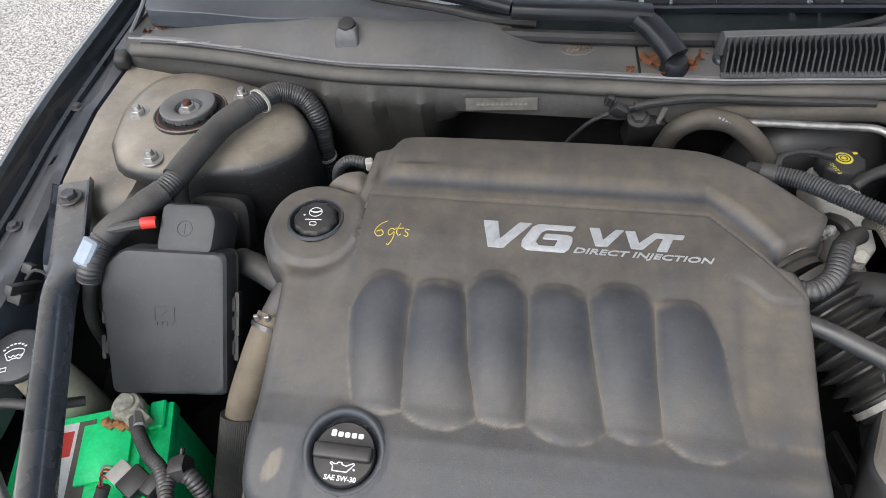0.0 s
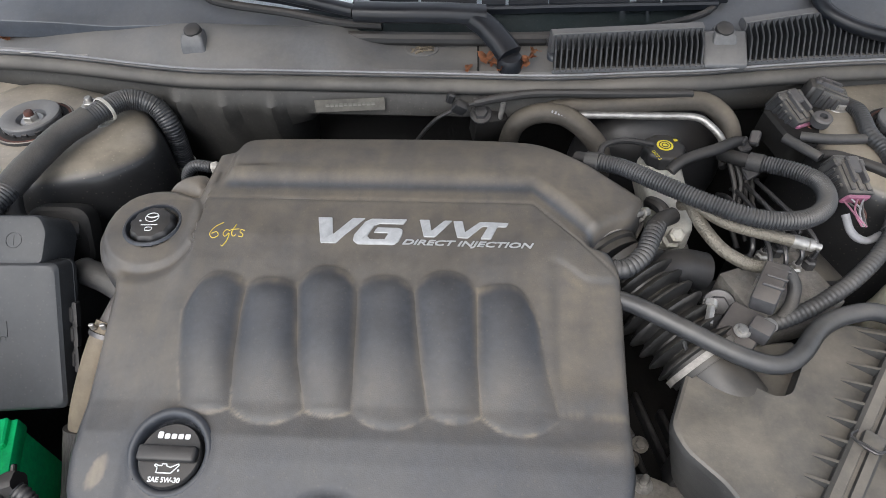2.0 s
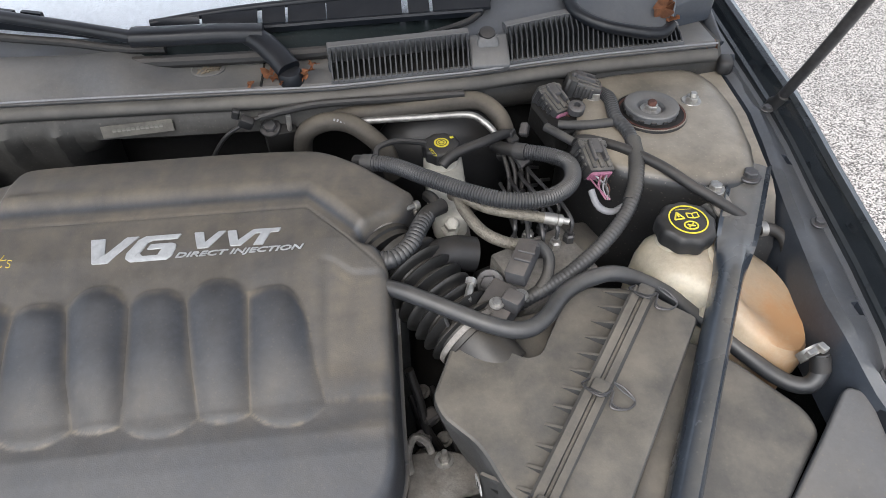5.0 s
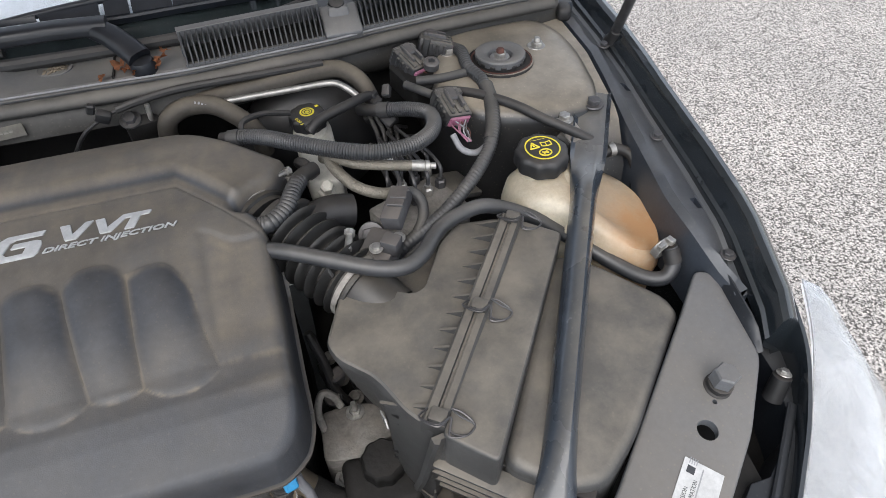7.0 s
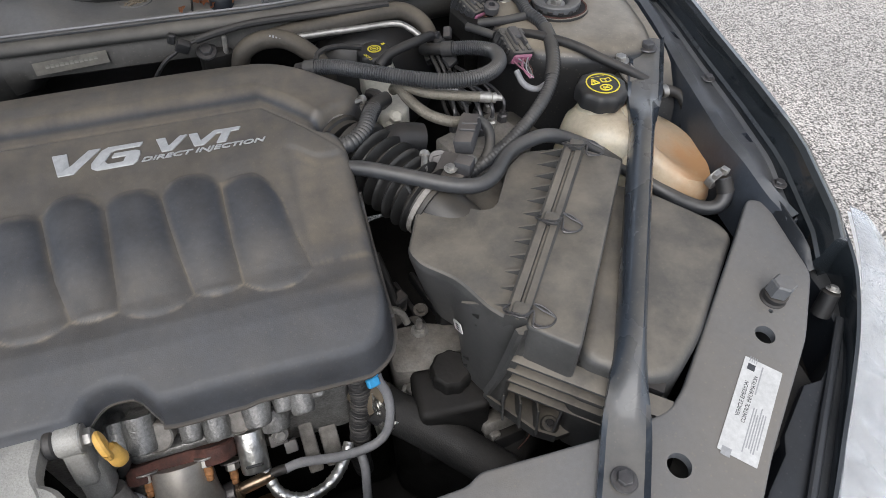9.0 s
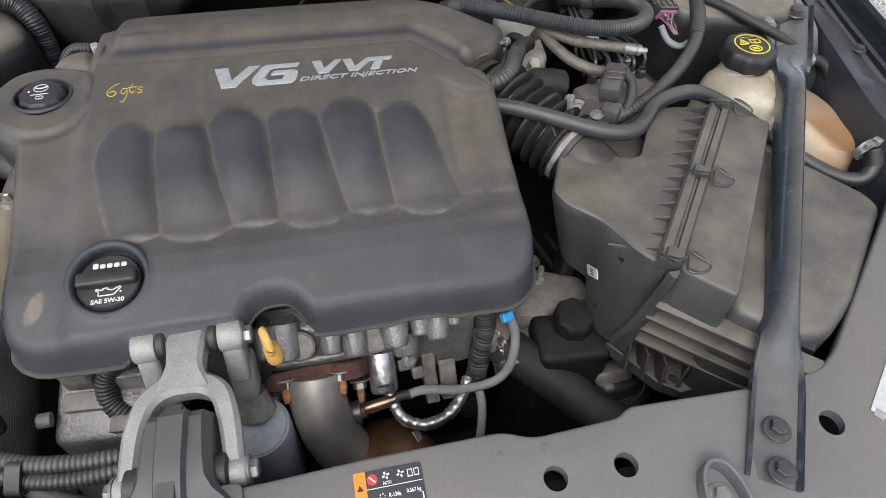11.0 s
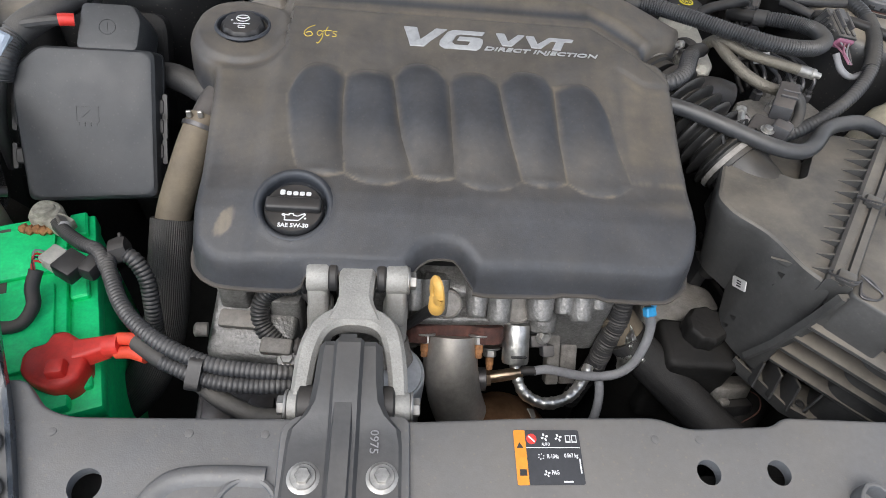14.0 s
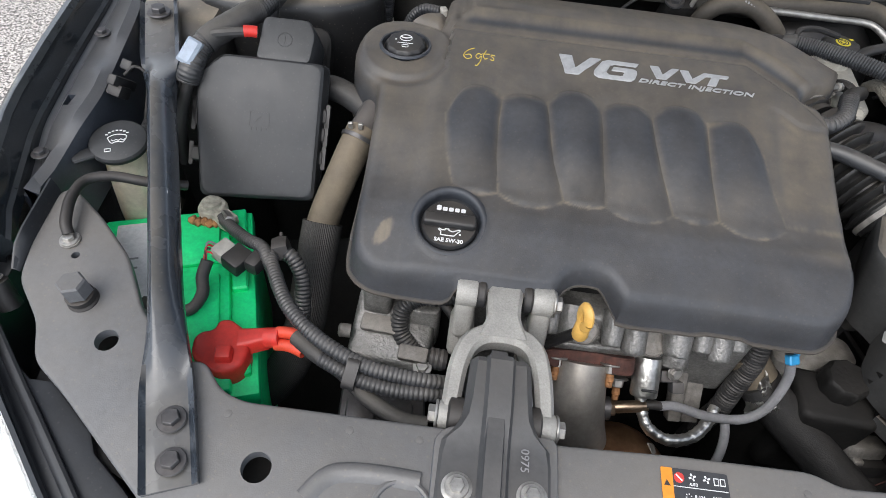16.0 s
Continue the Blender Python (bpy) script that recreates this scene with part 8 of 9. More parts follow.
bm = bmesh.new()
tube(bm, [(0.342, 0.455, 0.842), (0.356, 0.462, 0.838), (0.366, 0.452, 0.828), (0.362, 0.435, 0.815), (0.352, 0.424, 0.806)], 0.0068, 12, 0.004, wrap=0.04)
part("lead", bm, TAPE, maf)

# ---- fluid lines across the bay ----
t = thing("coolant_hose", (0.40, 0.41, 0.82), "long black ribbed coolant hose running over the filter box", "coolant hose")
hp = [(0.160, 0.432, 0.832), (0.170, 0.424, 0.836), (0.198, 0.408, 0.840), (0.242, 0.382, 0.838), (0.285, 0.359, 0.834), (0.317, 0.351, 0.833), (0.342, 0.364, 0.833), (0.369, 0.393, 0.834), (0.401, 0.411, 0.832), (0.440, 0.418, 0.828), (0.492, 0.404, 0.806), (0.540, 0.372, 0.780), (0.575, 0.335, 0.765), (0.600, 0.302, 0.764), (0.620, 0.290, 0.770), (0.632, 0.298, 0.784), (0.630, 0.310, 0.800)]
bm = bmesh.new()
tube(bm, hp, 0.0093, 40, 0.005, flute=0.045)
part("hose", bm, CONDUIT, t, sharp=60)
for k in (0, -2):
    bm = bmesh.new()
    tube(bm, [Vector(hp[k]), Vector(hp[k]).lerp(Vector(hp[k + 1]), 0.9)], 0.0104, 16, 0.004)
    part("end_cuff", bm, RUBBER, t, "smooth rubber end cuff")
t = thing("loom_loop", (0.30, 0.50, 0.86), "corrugated black loom looping over the brake lines", "wiring harness", "wiring looms")
hp = [(0.160, 0.598, 0.868), (0.174, 0.591, 0.872), (0.199, 0.577, 0.876), (0.234, 0.546, 0.881), (0.280, 0.513, 0.883), (0.325, 0.493, 0.883), (0.371, 0.497, 0.880), (0.404, 0.525, 0.875), (0.414, 0.567, 0.868), (0.395, 0.595, 0.862), (0.356, 0.622, 0.852)]
bm = bmesh.new()
tube(bm, hp, 0.0102, 18, rib=0.13, pitch=0.0033)
part("conduit", bm, CONDUIT, t, sharp=50)
bm = bmesh.new()
tube(bm, hp[:2], 0.0112, 16, 0.004, wrap=0.03)
part("end_tape", bm, TAPE, t, "black tape at the loom's end")
bm = bmesh.new()
tube(bm, [Vector(hp[-1]).lerp(Vector(hp[-2]), 0.35), hp[-1]], 0.0112, 16, 0.004, wrap=0.03)
part("end_tape", bm, TAPE, t, "black tape at the loom's end")
t = thing("loom_end", (0.162, 0.597, 0.86), "thin black pipe ends entering the corrugated loom", "hose")
bm = bmesh.new()
tube(bm, [(0.150, 0.610, 0.862), (0.166, 0.598, 0.869), (0.190, 0.583, 0.873)], 0.0085, 12, 0.004)
part("cuff", bm, RUBBER, t)
bm = bmesh.new()
tube(bm, [(0.175, 0.600, 0.872), (0.180, 0.612, 0.880), (0.205, 0.622, 0.880), (0.24, 0.625, 0.872)], 0.0038, 8, 0.004)
part("thin_pipe", bm, RUBBER, t)
bm = bmesh.new()
tube(bm, [(0.362, 0.617, 0.854), (0.345, 0.633, 0.848), (0.335, 0.65, 0.84)], 0.0085, 12, 0.004)
part("stub", bm, RUBBER, t)
hh = thing("heater_hose", (0.10, 0.69, 0.80), "dusty black moulded heater hose with worn white print", "heater hose")
bm = bmesh.new()
tube(bm, [(0.070, 0.700, 0.78), (0.073, 0.694, 0.822), (0.083, 0.688, 0.855), (0.109, 0.690, 0.868), (0.142, 0.684, 0.868), (0.171, 0.671, 0.852), (0.190, 0.666, 0.826), (0.195, 0.664, 0.79)], 0.0128, 18, 0.005)
part("hose", bm, HOSEB, hh)
for k in range(9):
    x = 0.124 + 0.0042 * k
    plate("print_bar", (x, 0.6785 - 0.0009 * k, 0.8792 - 0.0010 * k), (1, -0.25, -0.22), (0.1, 0.8, 0.6), 0.0024, 0.0036 if k % 3 else 0.0028, GREYW, hh, 0.0004)
hose("heater_hose", [(0.115, 0.716, 0.855), (0.135, 0.712, 0.862), (0.211, 0.707, 0.870), (0.286, 0.711, 0.874), (0.322, 0.714, 0.870), (0.344, 0.699, 0.860), (0.354, 0.686, 0.845), (0.360, 0.675, 0.82)], 0.0128, HOSEB, "dusty brown heater hose across the firewall", "heater hose")
hose("heater_pipe", [(0.155, 0.690, 0.862), (0.165, 0.693, 0.864), (0.247, 0.693, 0.864), (0.303, 0.692, 0.864), (0.322, 0.682, 0.860), (0.338, 0.668, 0.848), (0.344, 0.66, 0.83)], 0.0048, STEEL, "bare aluminium pipe in front of the heater hose", "pipe")
hose("booster_hose", [(0.258, 0.594, 0.858), (0.270, 0.602, 0.866), (0.290, 0.612, 0.868), (0.316, 0.624, 0.868), (0.345, 0.648, 0.860), (0.358, 0.66, 0.85)], 0.0068, RUBBER, "thin black rubber hose over the master cylinder", "hose")
t = thing("hose_junction", (0.36, 0.66, 0.82), "cluster of black clips and fittings by the booster", "fitting")
rng = random.Random(11)
for k in range(9):
    bm = bmesh.new()
    box(bm, (0.350 + rng.uniform(-0.012, 0.03), 0.652 + rng.uniform(-0.02, 0.02), 0.842 + rng.uniform(-0.03, 0.012)), (rng.uniform(0.010, 0.022), rng.uniform(0.008, 0.02), rng.uniform(0.008, 0.024)), (rng.uniform(-40, 40), rng.uniform(-40, 40), rng.uniform(0, 90)), 0.002, 1)
    part("fitting", bm, (PLASTIC, GREYP, RUBBER)[k % 3], t)
for k in range(4):
    bm = bmesh.new()
    y = 0.61 + 0.012 * k
    tube(bm, [(0.345 + 0.007 * k, 0.645, 0.835), (0.350 + 0.010 * k, y, 0.815), (0.345 + 0.012 * k, y - 0.03, 0.79), (0.350 + 0.013 * k, y - 0.06, 0.775)], 0.0032, 8, 0.005)
    part("line", bm, RUBBER, t)
hc = thing("release_cable", (0.0, 0.69, 0.86), "black hood release cable with a clip on the firewall", "cable")
bm = bmesh.new()
tube(bm, [(-0.060, 0.690, 0.80), (-0.045, 0.692, 0.828), (-0.022, 0.692, 0.856), (0.006, 0.694, 0.872), (0.030, 0.692, 0.882)], 0.0028, 8, 0.004)
part("inner_cable", bm, RUBBER, hc)
bm = bmesh.new()
tube(bm, [(0.026, 0.692, 0.881), (0.060, 0.697, 0.886), (0.109, 0.703, 0.889), (0.206, 0.704, 0.889), (0.30, 0.71, 0.886)], 0.0055, 10, 0.006)
part("jacket", bm, RUBBER, hc)
bm = bmesh.new()
box(bm, (0.008, 0.690, 0.876), (0.018, 0.012, 0.018), (20, 30, 0), 0.003, 2)
box(bm, (-0.004, 0.696, 0.886), (0.010, 0.010, 0.014), (0, 20, 0), 0.002, 1)
part("clip", bm, PLASTIC, hc)
t = thing("wiper_motor_bracket", (0.045, 0.715, 0.82), "dark bracket and bolt on the firewall", "bracket")
bm = bmesh.new()
box(bm, (0.045, 0.712, 0.835), (0.045, 0.03, 0.05), (20, 0, 15), 0.006, 2)
part("bracket", bm, DEEP, t)
hexbolt(t, (0.035, 0.700, 0.858), 0.009, (0, -0.5, 1), DARKST)
bm = bmesh.new()
lathe(bm, (0.060, 0.70, 0.85), (0.1, -0.2, 1), [(0.0035, 0), (0.0035, 0.03), (0.0025, 0.032)], 10)
part("stud", bm, STEEL, t)

# ---- brakes ----
bo = thing("brake_booster", (0.27, 0.70, 0.66), "round black brake booster against the firewall", "brake booster")
bm = bmesh.new()
lathe(bm, (0.270, 0.745, 0.745), (0.0, -1, 0.12), [(0.100, -0.02), (0.108, 0.0), (0.110, 0.012), (0.104, 0.022), (0.090, 0.040), (0.060, 0.055), (0.030, 0.060), (0.0003, 0.060)], 48)
part("shell", bm, PLASTIC, bo)
mc = thing("master_cylinder", (0.262, 0.62, 0.74), "brake master cylinder with off-white fluid reservoir and black cap", "master cylinder")
bm = bmesh.new()
lathe(bm, (0.272, 0.690, 0.775), (0.0, -1, 0.0), [(0.022, 0), (0.022, 0.10), (0.018, 0.12), (0.018, 0.15), (0.012, 0.155)], 24)
part("cylinder", bm, CASTD, mc)
bm = bmesh.new()
prism(bm, rounded([(0.242, 0.535), (0.284, 0.535), (0.290, 0.600), (0.292, 0.668), (0.238, 0.668), (0.238, 0.60)], 0.012, 4), 0.785, lambda x, y: 0.822 + 0.05 * max(0, y - 0.58), 0.008, 3)
lathe(bm, (0.262, 0.645, 0.815), (0, 0, 1), [(0.024, 0), (0.022, 0.018), (0.020, 0.02)], 24)
part("reservoir", bm, RESV, mc, "stained off-white reservoir")
fluid_cap(mc, (0.2622, 0.6460, 0.834), 0.0255, 0.020, 10)
bm = bmesh.new()
lathe(bm, (0.2622, 0.6460, 0.8545), (0, 0, 1), [(0.0100, 0), (0.0100, 0.0006), (0.0003, 0.0006)], 28)
part("yellow_disc", bm, CAPYEL, mc, "yellow brake symbol")
bm = bmesh.new()
for r in (0.0068, 0.0036):
    lathe(bm, (0.2622, 0.6460, 0.8550), (0, 0, 1), [(r - 0.0006, 0), (r - 0.0006, 0.0004), (r + 0.0006, 0.0004), (r + 0.0006, 0)], 24, cap=False)
part("symbol_ring", bm, INK, mc)
words("print", "DOT 3", 0.0062, (0.2440, 0.6350, 0.8545), (0.35, -1, 0), (1, 0.35, 0), CAPYEL, mc, 0.0002)
plate("symbol_bar", (0.2770, 0.6560, 0.8548), (1, 0.3, 0), (-0.3, 1, 0), 0.005, 0.004, CAPYEL, mc)
bm = bmesh.new()
tube(bm, [(0.248, 0.596, 0.80), (0.236, 0.565, 0.835), (0.242, 0.545, 0.845), (0.250, 0.53, 0.835)], 0.0075, 10, 0.004)
part("side_hose", bm, RUBBER, mc)
bm = bmesh.new()
lathe(bm, (0.262, 0.540, 0.800), (0, -0.5, 0.8), [(0.013, 0), (0.013, 0.008), (0.009, 0.012), (0.009, 0.026), (0.006, 0.028)], 6)
part("front_fitting", bm, RESV, mc)
for r, pts, nm in ((0.0072, [(0.266, 0.552, 0.845), (0.269, 0.538, 0.858), (0.276, 0.510, 0.855), (0.293, 0.482, 0.848), (0.317, 0.469, 0.841), (0.342, 0.468, 0.835)], 0), (0.0068, [(0.268, 0.548, 0.850), (0.276, 0.526, 0.864), (0.300, 0.508, 0.861), (0.335, 0.498, 0.857), (0.372, 0.491, 0.852)], 1)):
    b_ = thing("brake_line", pts[-1], "braided steel brake hose with crimped end fitting", "brake hose", "braided brake hoses")
    bm = bmesh.new()
    tube(bm, pts, r, 16, 0.003, rib=0.05, pitch=0.003)
    part("hose", bm, BRAID, b_)
    d = (Vector(pts[-1]) - Vector(pts[-2])).normalized()
    bm = bmesh.new()
    lathe(bm, pts[-1], d, [(r * 1.02, -0.006), (r * 1.06, 0), (r * 1.06, 0.009), (r * 0.8, 0.0095), (r * 1.02, 0.011), (r * 1.02, 0.016), (r * 0.6, 0.017), (r * 0.6, 0.024)], 16)
    part("fitting", bm, STEEL, b_)
absu = thing("abs_unit", (0.37, 0.47, 0.70), "grey aluminium brake modulator block with many steel lines", "brake modulator")
bm = bmesh.new()
box(bm, (0.368, 0.470, 0.775), (0.105, 0.080, 0.055), (0, 0, 22), 0.004, 2)
part("block", bm, CASTD, absu)
bm = bmesh.new()
box(bm, (0.360, 0.480, 0.73), (0.12, 0.10, 0.05), (0, 0, 22), 0.006, 2)
part("pump", bm, PLASTIC, absu)
for i in range(4):
    for j in range(2):
        c = Vector((0.345 + 0.020 * i - 0.010 * j, 0.470 + 0.010 * i + 0.028 * j, 0.802))
        bm = bmesh.new()
        lathe(bm, c, (0, 0, 1), [(0.0075, 0), (0.0075, 0.010), (0.005, 0.012), (0.005, 0.016)], 6)
        nut = part("fitting", bm, (STEEL, DARKST)[(i + j) % 2], absu)
        bm = bmesh.new()
        tube(bm, [c + Vector((0, 0, 0.012)), c + Vector((0.001, 0.004, 0.03)), c + Vector((0.004 - 0.004 * i, 0.035, 0.036 - 0.004 * j)), c + Vector((-0.006 * i, 0.09, 0.02)), c + Vector((0.01, 0.14, -0.02))], 0.0026, 8, 0.005)
        part("steel_line", bm, DARKST, nut)
hexbolt(absu, (0.300, 0.452, 0.790), 0.011, (-0.3, -0.6, 0.6), DARKST)
plate("code_label", (0.338, 0.532, 0.842), (1, 0.2, 0), (-0.1, 0.7, 0.7), 0.026, 0.014, LABEL, absu)
bm = bmesh.new()
box(bm, (0.430, 0.530, 0.770), (0.07, 0.06, 0.01), (0, 20, 20), 0.004, 2)
part("bracket", bm, BOXP, absu)

# ---- wiring at the far strut tower ----
t = thing("wiring_harness", (0.49, 0.56, 0.85), "taped loom bending down past the strut tower", "wiring harness", "wiring looms")
bm = bmesh.new()
tube(bm, [(0.498, 0.718, 0.868), (0.500, 0.690, 0.876), (0.494, 0.645, 0.878), (0.503, 0.609, 0.874), (0.497, 0.554, 0.864), (0.474, 0.504, 0.847), (0.432, 0.462, 0.832), (0.384, 0.433, 0.815), (0.340, 0.420, 0.797), (0.31, 0.42, 0.77)], 0.0090, 14, rib=0.08, pitch=0.005, wrap=0.03)
part("conduit", bm, CONDUIT, t, sharp=50)
for hp, r in (([(0.504, 0.600, 0.873), (0.500, 0.570, 0.868), (0.490, 0.535, 0.857), (0.478, 0.512, 0.849)], 0.0098),):
    bm = bmesh.new()
    tube(bm, hp, r, 18, 0.004, wrap=0.035)
    part("tape_wrap", bm, TAPE, t, "black cloth tape", sharp=50)
hose("branch_loom", [(0.420, 0.650, 0.868), (0.432, 0.645, 0.870), (0.455, 0.640, 0.872), (0.490, 0.638, 0.875)], 0.0062, TAPE, "taped loom branch to the plugs", "wiring harness", wrap=0.04)
hose("branch_loom", [(0.404, 0.652, 0.864), (0.418, 0.630, 0.866), (0.432, 0.612, 0.866)], 0.0060, TAPE, "taped loom branch to the plugs", "wiring harness", wrap=0.05)
hose("ground_lead", [(0.440, 0.628, 0.858), (0.455, 0.615, 0.866), (0.490, 0.585, 0.871), (0.525, 0.548, 0.870), (0.555, 0.515, 0.862), (0.585, 0.492, 0.852), (0.612, 0.478, 0.838)], 0.0066, RUBBER, "black lead crossing the wheel house panel", "cable")


def big_plug(at, turn, size, wires, seal=True):
    t = thing("wiring_plug", at, "grey multi-pin wiring plug with magenta seals", "connector", "wiring plugs")
    m = pose(*at, *turn)
    w, l, h = size
    bm = bmesh.new()
    box(bm, at, size, turn, 0.003, 2)
    for k in (-0.3, 0.0, 0.3):
        p = m @ Vector((w * k, -l * 0.05, h * 0.5))
        box(bm, p, (w * 0.16, l * 0.75, 0.005), turn, 0.001, 1)
    box(bm, m @ Vector((0, l * 0.30, 0)), (w * 1.14, l * 0.22, h * 1.15), turn, 0.002, 1)
    for s_ in (-1, 1):
        for k in (-0.25, -0.05, 0.15):
            box(bm, m @ Vector((w * 0.5 * s_, l * k, 0)), (0.005, l * 0.10, h * 0.7), turn, 0.001, 1)
    part("housing", bm, PLUGM, t)
    bm = bmesh.new()
    box(bm, m @ Vector((0, l * 0.20, h * 0.62)), (w * 0.42, l * 0.42, 0.007), turn, 0.002, 1)
    for s_ in (-1, 1):
        box(bm, m @ Vector((w * 0.22 * s_, l * 0.02, h * 0.62)), (0.004, l * 0.55, 0.009), turn, 0.001, 1)
    part("latch", bm, GREYP, t, "grey latch")
    bm = bmesh.new()
    p = m @ Vector((0, -l * 0.5, 0))
    box(bm, p, (w * 0.86, 0.0055, h * 0.72), turn, 0.002, 1)
    part("seal", bm, PINK, t, "magenta seal")
    r_ = random.Random(int(at[0] * 1000))
    for k in range(wires):
        a = m @ Vector((w * (k / max(1, wires - 1) - 0.5) * 0.75, -l * 0.5, r_.uniform(-0.3, 0.3) * h))
        b = m @ Vector((w * r_.uniform(-0.3, 0.3), -l * 0.5 - 0.018, r_.uniform(-0.1, 0.2) * h))
        c = m @ Vector((w * r_.uniform(-0.1, 0.1), -l * 0.5 - 0.034, -0.002))
        bm = bmesh.new()
        tube(bm, [a, b, c], 0.0011, 6, 0.004)
        part("wire", bm, (PINK, GREYW, GREYP, RUST, PINK)[k % 5], t)
    return t


big_plug((0.423, 0.698, 0.870), (20, 5, 28), (0.034, 0.050, 0.026), 7)
big_plug((0.470, 0.724, 0.874), (14, 8, 75), (0.031, 0.050, 0.026), 7)
big_plug((0.444, 0.572, 0.870), (18, 12, 12), (0.036, 0.050, 0.022), 8)
hose("plug_pigtail", [(0.432, 0.528, 0.858), (0.438, 0.512, 0.846), (0.455, 0.508, 0.838), (0.478, 0.520, 0.836)], 0.0042, GREYW, "grey taped pigtail below a plug", "cable", wrap=0.05)
bm = bmesh.new()
slab(bm, (0.455, 0.688, 0.862), (1, 0.3, 0), (-0.2, 1, 0.1), rect(0.11, 0.075, 0.01), [(-0.03, 0), (0.0, 0), (0.004, -0.004)])
solo("plug_bracket", bm, DEEP, "black plastic bracket carrying wiring plugs", "bracket")
t = thing("plug_lock", (0.448, 0.672, 0.875), "small round grey plug lock", "connector")
bm = bmesh.new()
lathe(bm, (0.448, 0.672, 0.872), (0, -0.2, 1), [(0.011, 0), (0.0115, 0.010), (0.009, 0.012), (0.005, 0.012), (0.004, 0.006)], 18)
part("body", bm, GREYP, t)
t = thing("tower_bracket", (0.59, 0.52, 0.85), "small zinc bracket bolted beside the brace", "bracket")
bm = bmesh.new()
slab(bm, (0.585, 0.508, 0.851), (1, 0.1, 0), (-0.1, 1, 0.2), rounded([(-0.012, -0.03), (0.014, -0.028), (0.012, 0.022), (-0.010, 0.022)], 0.006, 3), [(-0.003, 0), (0.0, 0)])
part("plate", bm, CASTD, t)
hexbolt(t, (0.586, 0.520, 0.852), 0.008)

# ---- coolant tank ----
tank = thing("coolant_tank", (0.565, 0.39, 0.62), "yellowed translucent coolant tank with black lobed cap", "coolant tank")
o = [(0.474, 0.440), (0.480, 0.478), (0.505, 0.500), (0.560, 0.505), (0.610, 0.492), (0.645, 0.462), (0.660, 0.420), (0.655, 0.365), (0.640, 0.330), (0.615, 0.318), (0.580, 0.335), (0.550, 0.362), (0.510, 0.392), (0.484, 0.412)]
o = [p[:2] for p in spline([(x, y, 0) for x, y in o + o[:1]], 0.010)][:-1]
cxy = Vector((0.57, 0.415))


def tank_ring(k, z, dz=0.0):
    return [Vector((cxy.x + (x - cxy.x) * k, cxy.y + (y - cxy.y) * k, z - dz * max(0.0, (x - 0.53)) * 0.30 - 0.10 * max(0.0, 0.42 - y) * dz)) for x, y in o]


bm = bmesh.new()
loft(bm, [tank_ring(0.90, 0.66), tank_ring(0.97, 0.69), tank_ring(0.985, 0.735), tank_ring(1.0, 0.745), tank_ring(1.0, 0.751), tank_ring(0.985, 0.758), tank_ring(0.97, 0.785, 0.3), tank_ring(0.93, 0.806, 0.6), tank_ring(0.82, 0.822, 1), tank_ring(0.60, 0.829, 1), tank_ring(0.30, 0.830, 1)])
body = part("tank", bm, TANK, tank, sharp=60)
# coolant has tinted the low outer end
tint = body.data.attributes.new("stain", "FLOAT", "POINT")
for v, d in zip(body.data.vertices, tint.data):
    p = WORLD_AT[body] + v.co
    d.value = 0.8 * min(1.0, max(0.0, p.x - 0.535) / 0.08) * min(1.0, max(0.3, (0.47 - p.y) / 0.09))
bm = bmesh.new()
lathe(bm, (0.527, 0.463, 0.812), (0, 0, 1), [(0.032, 0), (0.028, 0.010), (0.025, 0.018), (0.025, 0.026)], 28)
part("neck", bm, TANK, tank)
bm = bmesh.new()
tube(bm, [(0.561, 0.492, 0.822), (0.556, 0.44, 0.826), (0.545, 0.392, 0.815), (0.530, 0.378, 0.79)], 0.006, 8, 0.008)
part("mould_rib", bm, TANK, tank)
fluid_cap(tank, (0.528, 0.464, 0.834), 0.0335, 0.0255, 9, (0.0, -0.03, 1))
TC2 = Vector((0.528, 0.4635, 0.8602))
bm = bmesh.new()
lathe(bm, TC2, (0, -0.03, 1), [(0.0225, 0), (0.0225, 0.0006), (0.0208, 0.0006), (0.0208, 0)], 40, cap=False)
part("yellow_ring", bm, CAPYEL, tank, "yellow printed ring")
def stroke(pts, r=0.0007):
    bm = bmesh.new()
    for p_, q_ in zip(pts, pts[1:]):
        tube(bm, [TC2 + Vector((*p_, 0.0)), TC2 + Vector((*q_, 0.0))], r, 6, 0.003)
    part("symbol", bm, CAPYEL, tank, "yellow printed symbol")


stroke([(-0.0155, 0.001), (-0.0035, 0.002), (-0.0095, 0.0125), (-0.0155, 0.001)], 0.0011)
stroke([(-0.0096, 0.009), (-0.0094, 0.0045)], 0.0012)
stroke([(0.0010, 0.003), (0.0072, 0.0015), (0.0140, 0.003), (0.0140, 0.0105), (0.0072, 0.009), (0.0010, 0.0105), (0.0010, 0.003)], 0.0008)
stroke([(0.0072, 0.0015), (0.0072, 0.009)], 0.0007)
stroke([(0.0078 * math.cos(k * math.pi / 8), 0.0062 * math.sin(k * math.pi / 8) - 0.0095) for k in range(17)], 0.0010)
stroke([(-0.004, -0.008), (0.004, -0.011)], 0.0010)
stroke([(-0.003, -0.012), (0.003, -0.007)], 0.0010)
stroke([(-0.010, 0.0165), (0.010, 0.0165)], 0.0005)
t = thing("hose_clamp", (0.615, 0.310, 0.79), "steel spring hose clamp at the tank outlet", "hose clamp")
band(t, "band", (0.621, 0.312, 0.798), (0.25, -0.8, -0.2), 0.0125, 0.010, STEEL)
bm = bmesh.new()
box(bm, (0.612, 0.304, 0.812), (0.012, 0.006, 0.008), (0, 0, 20), 0.001, 1)
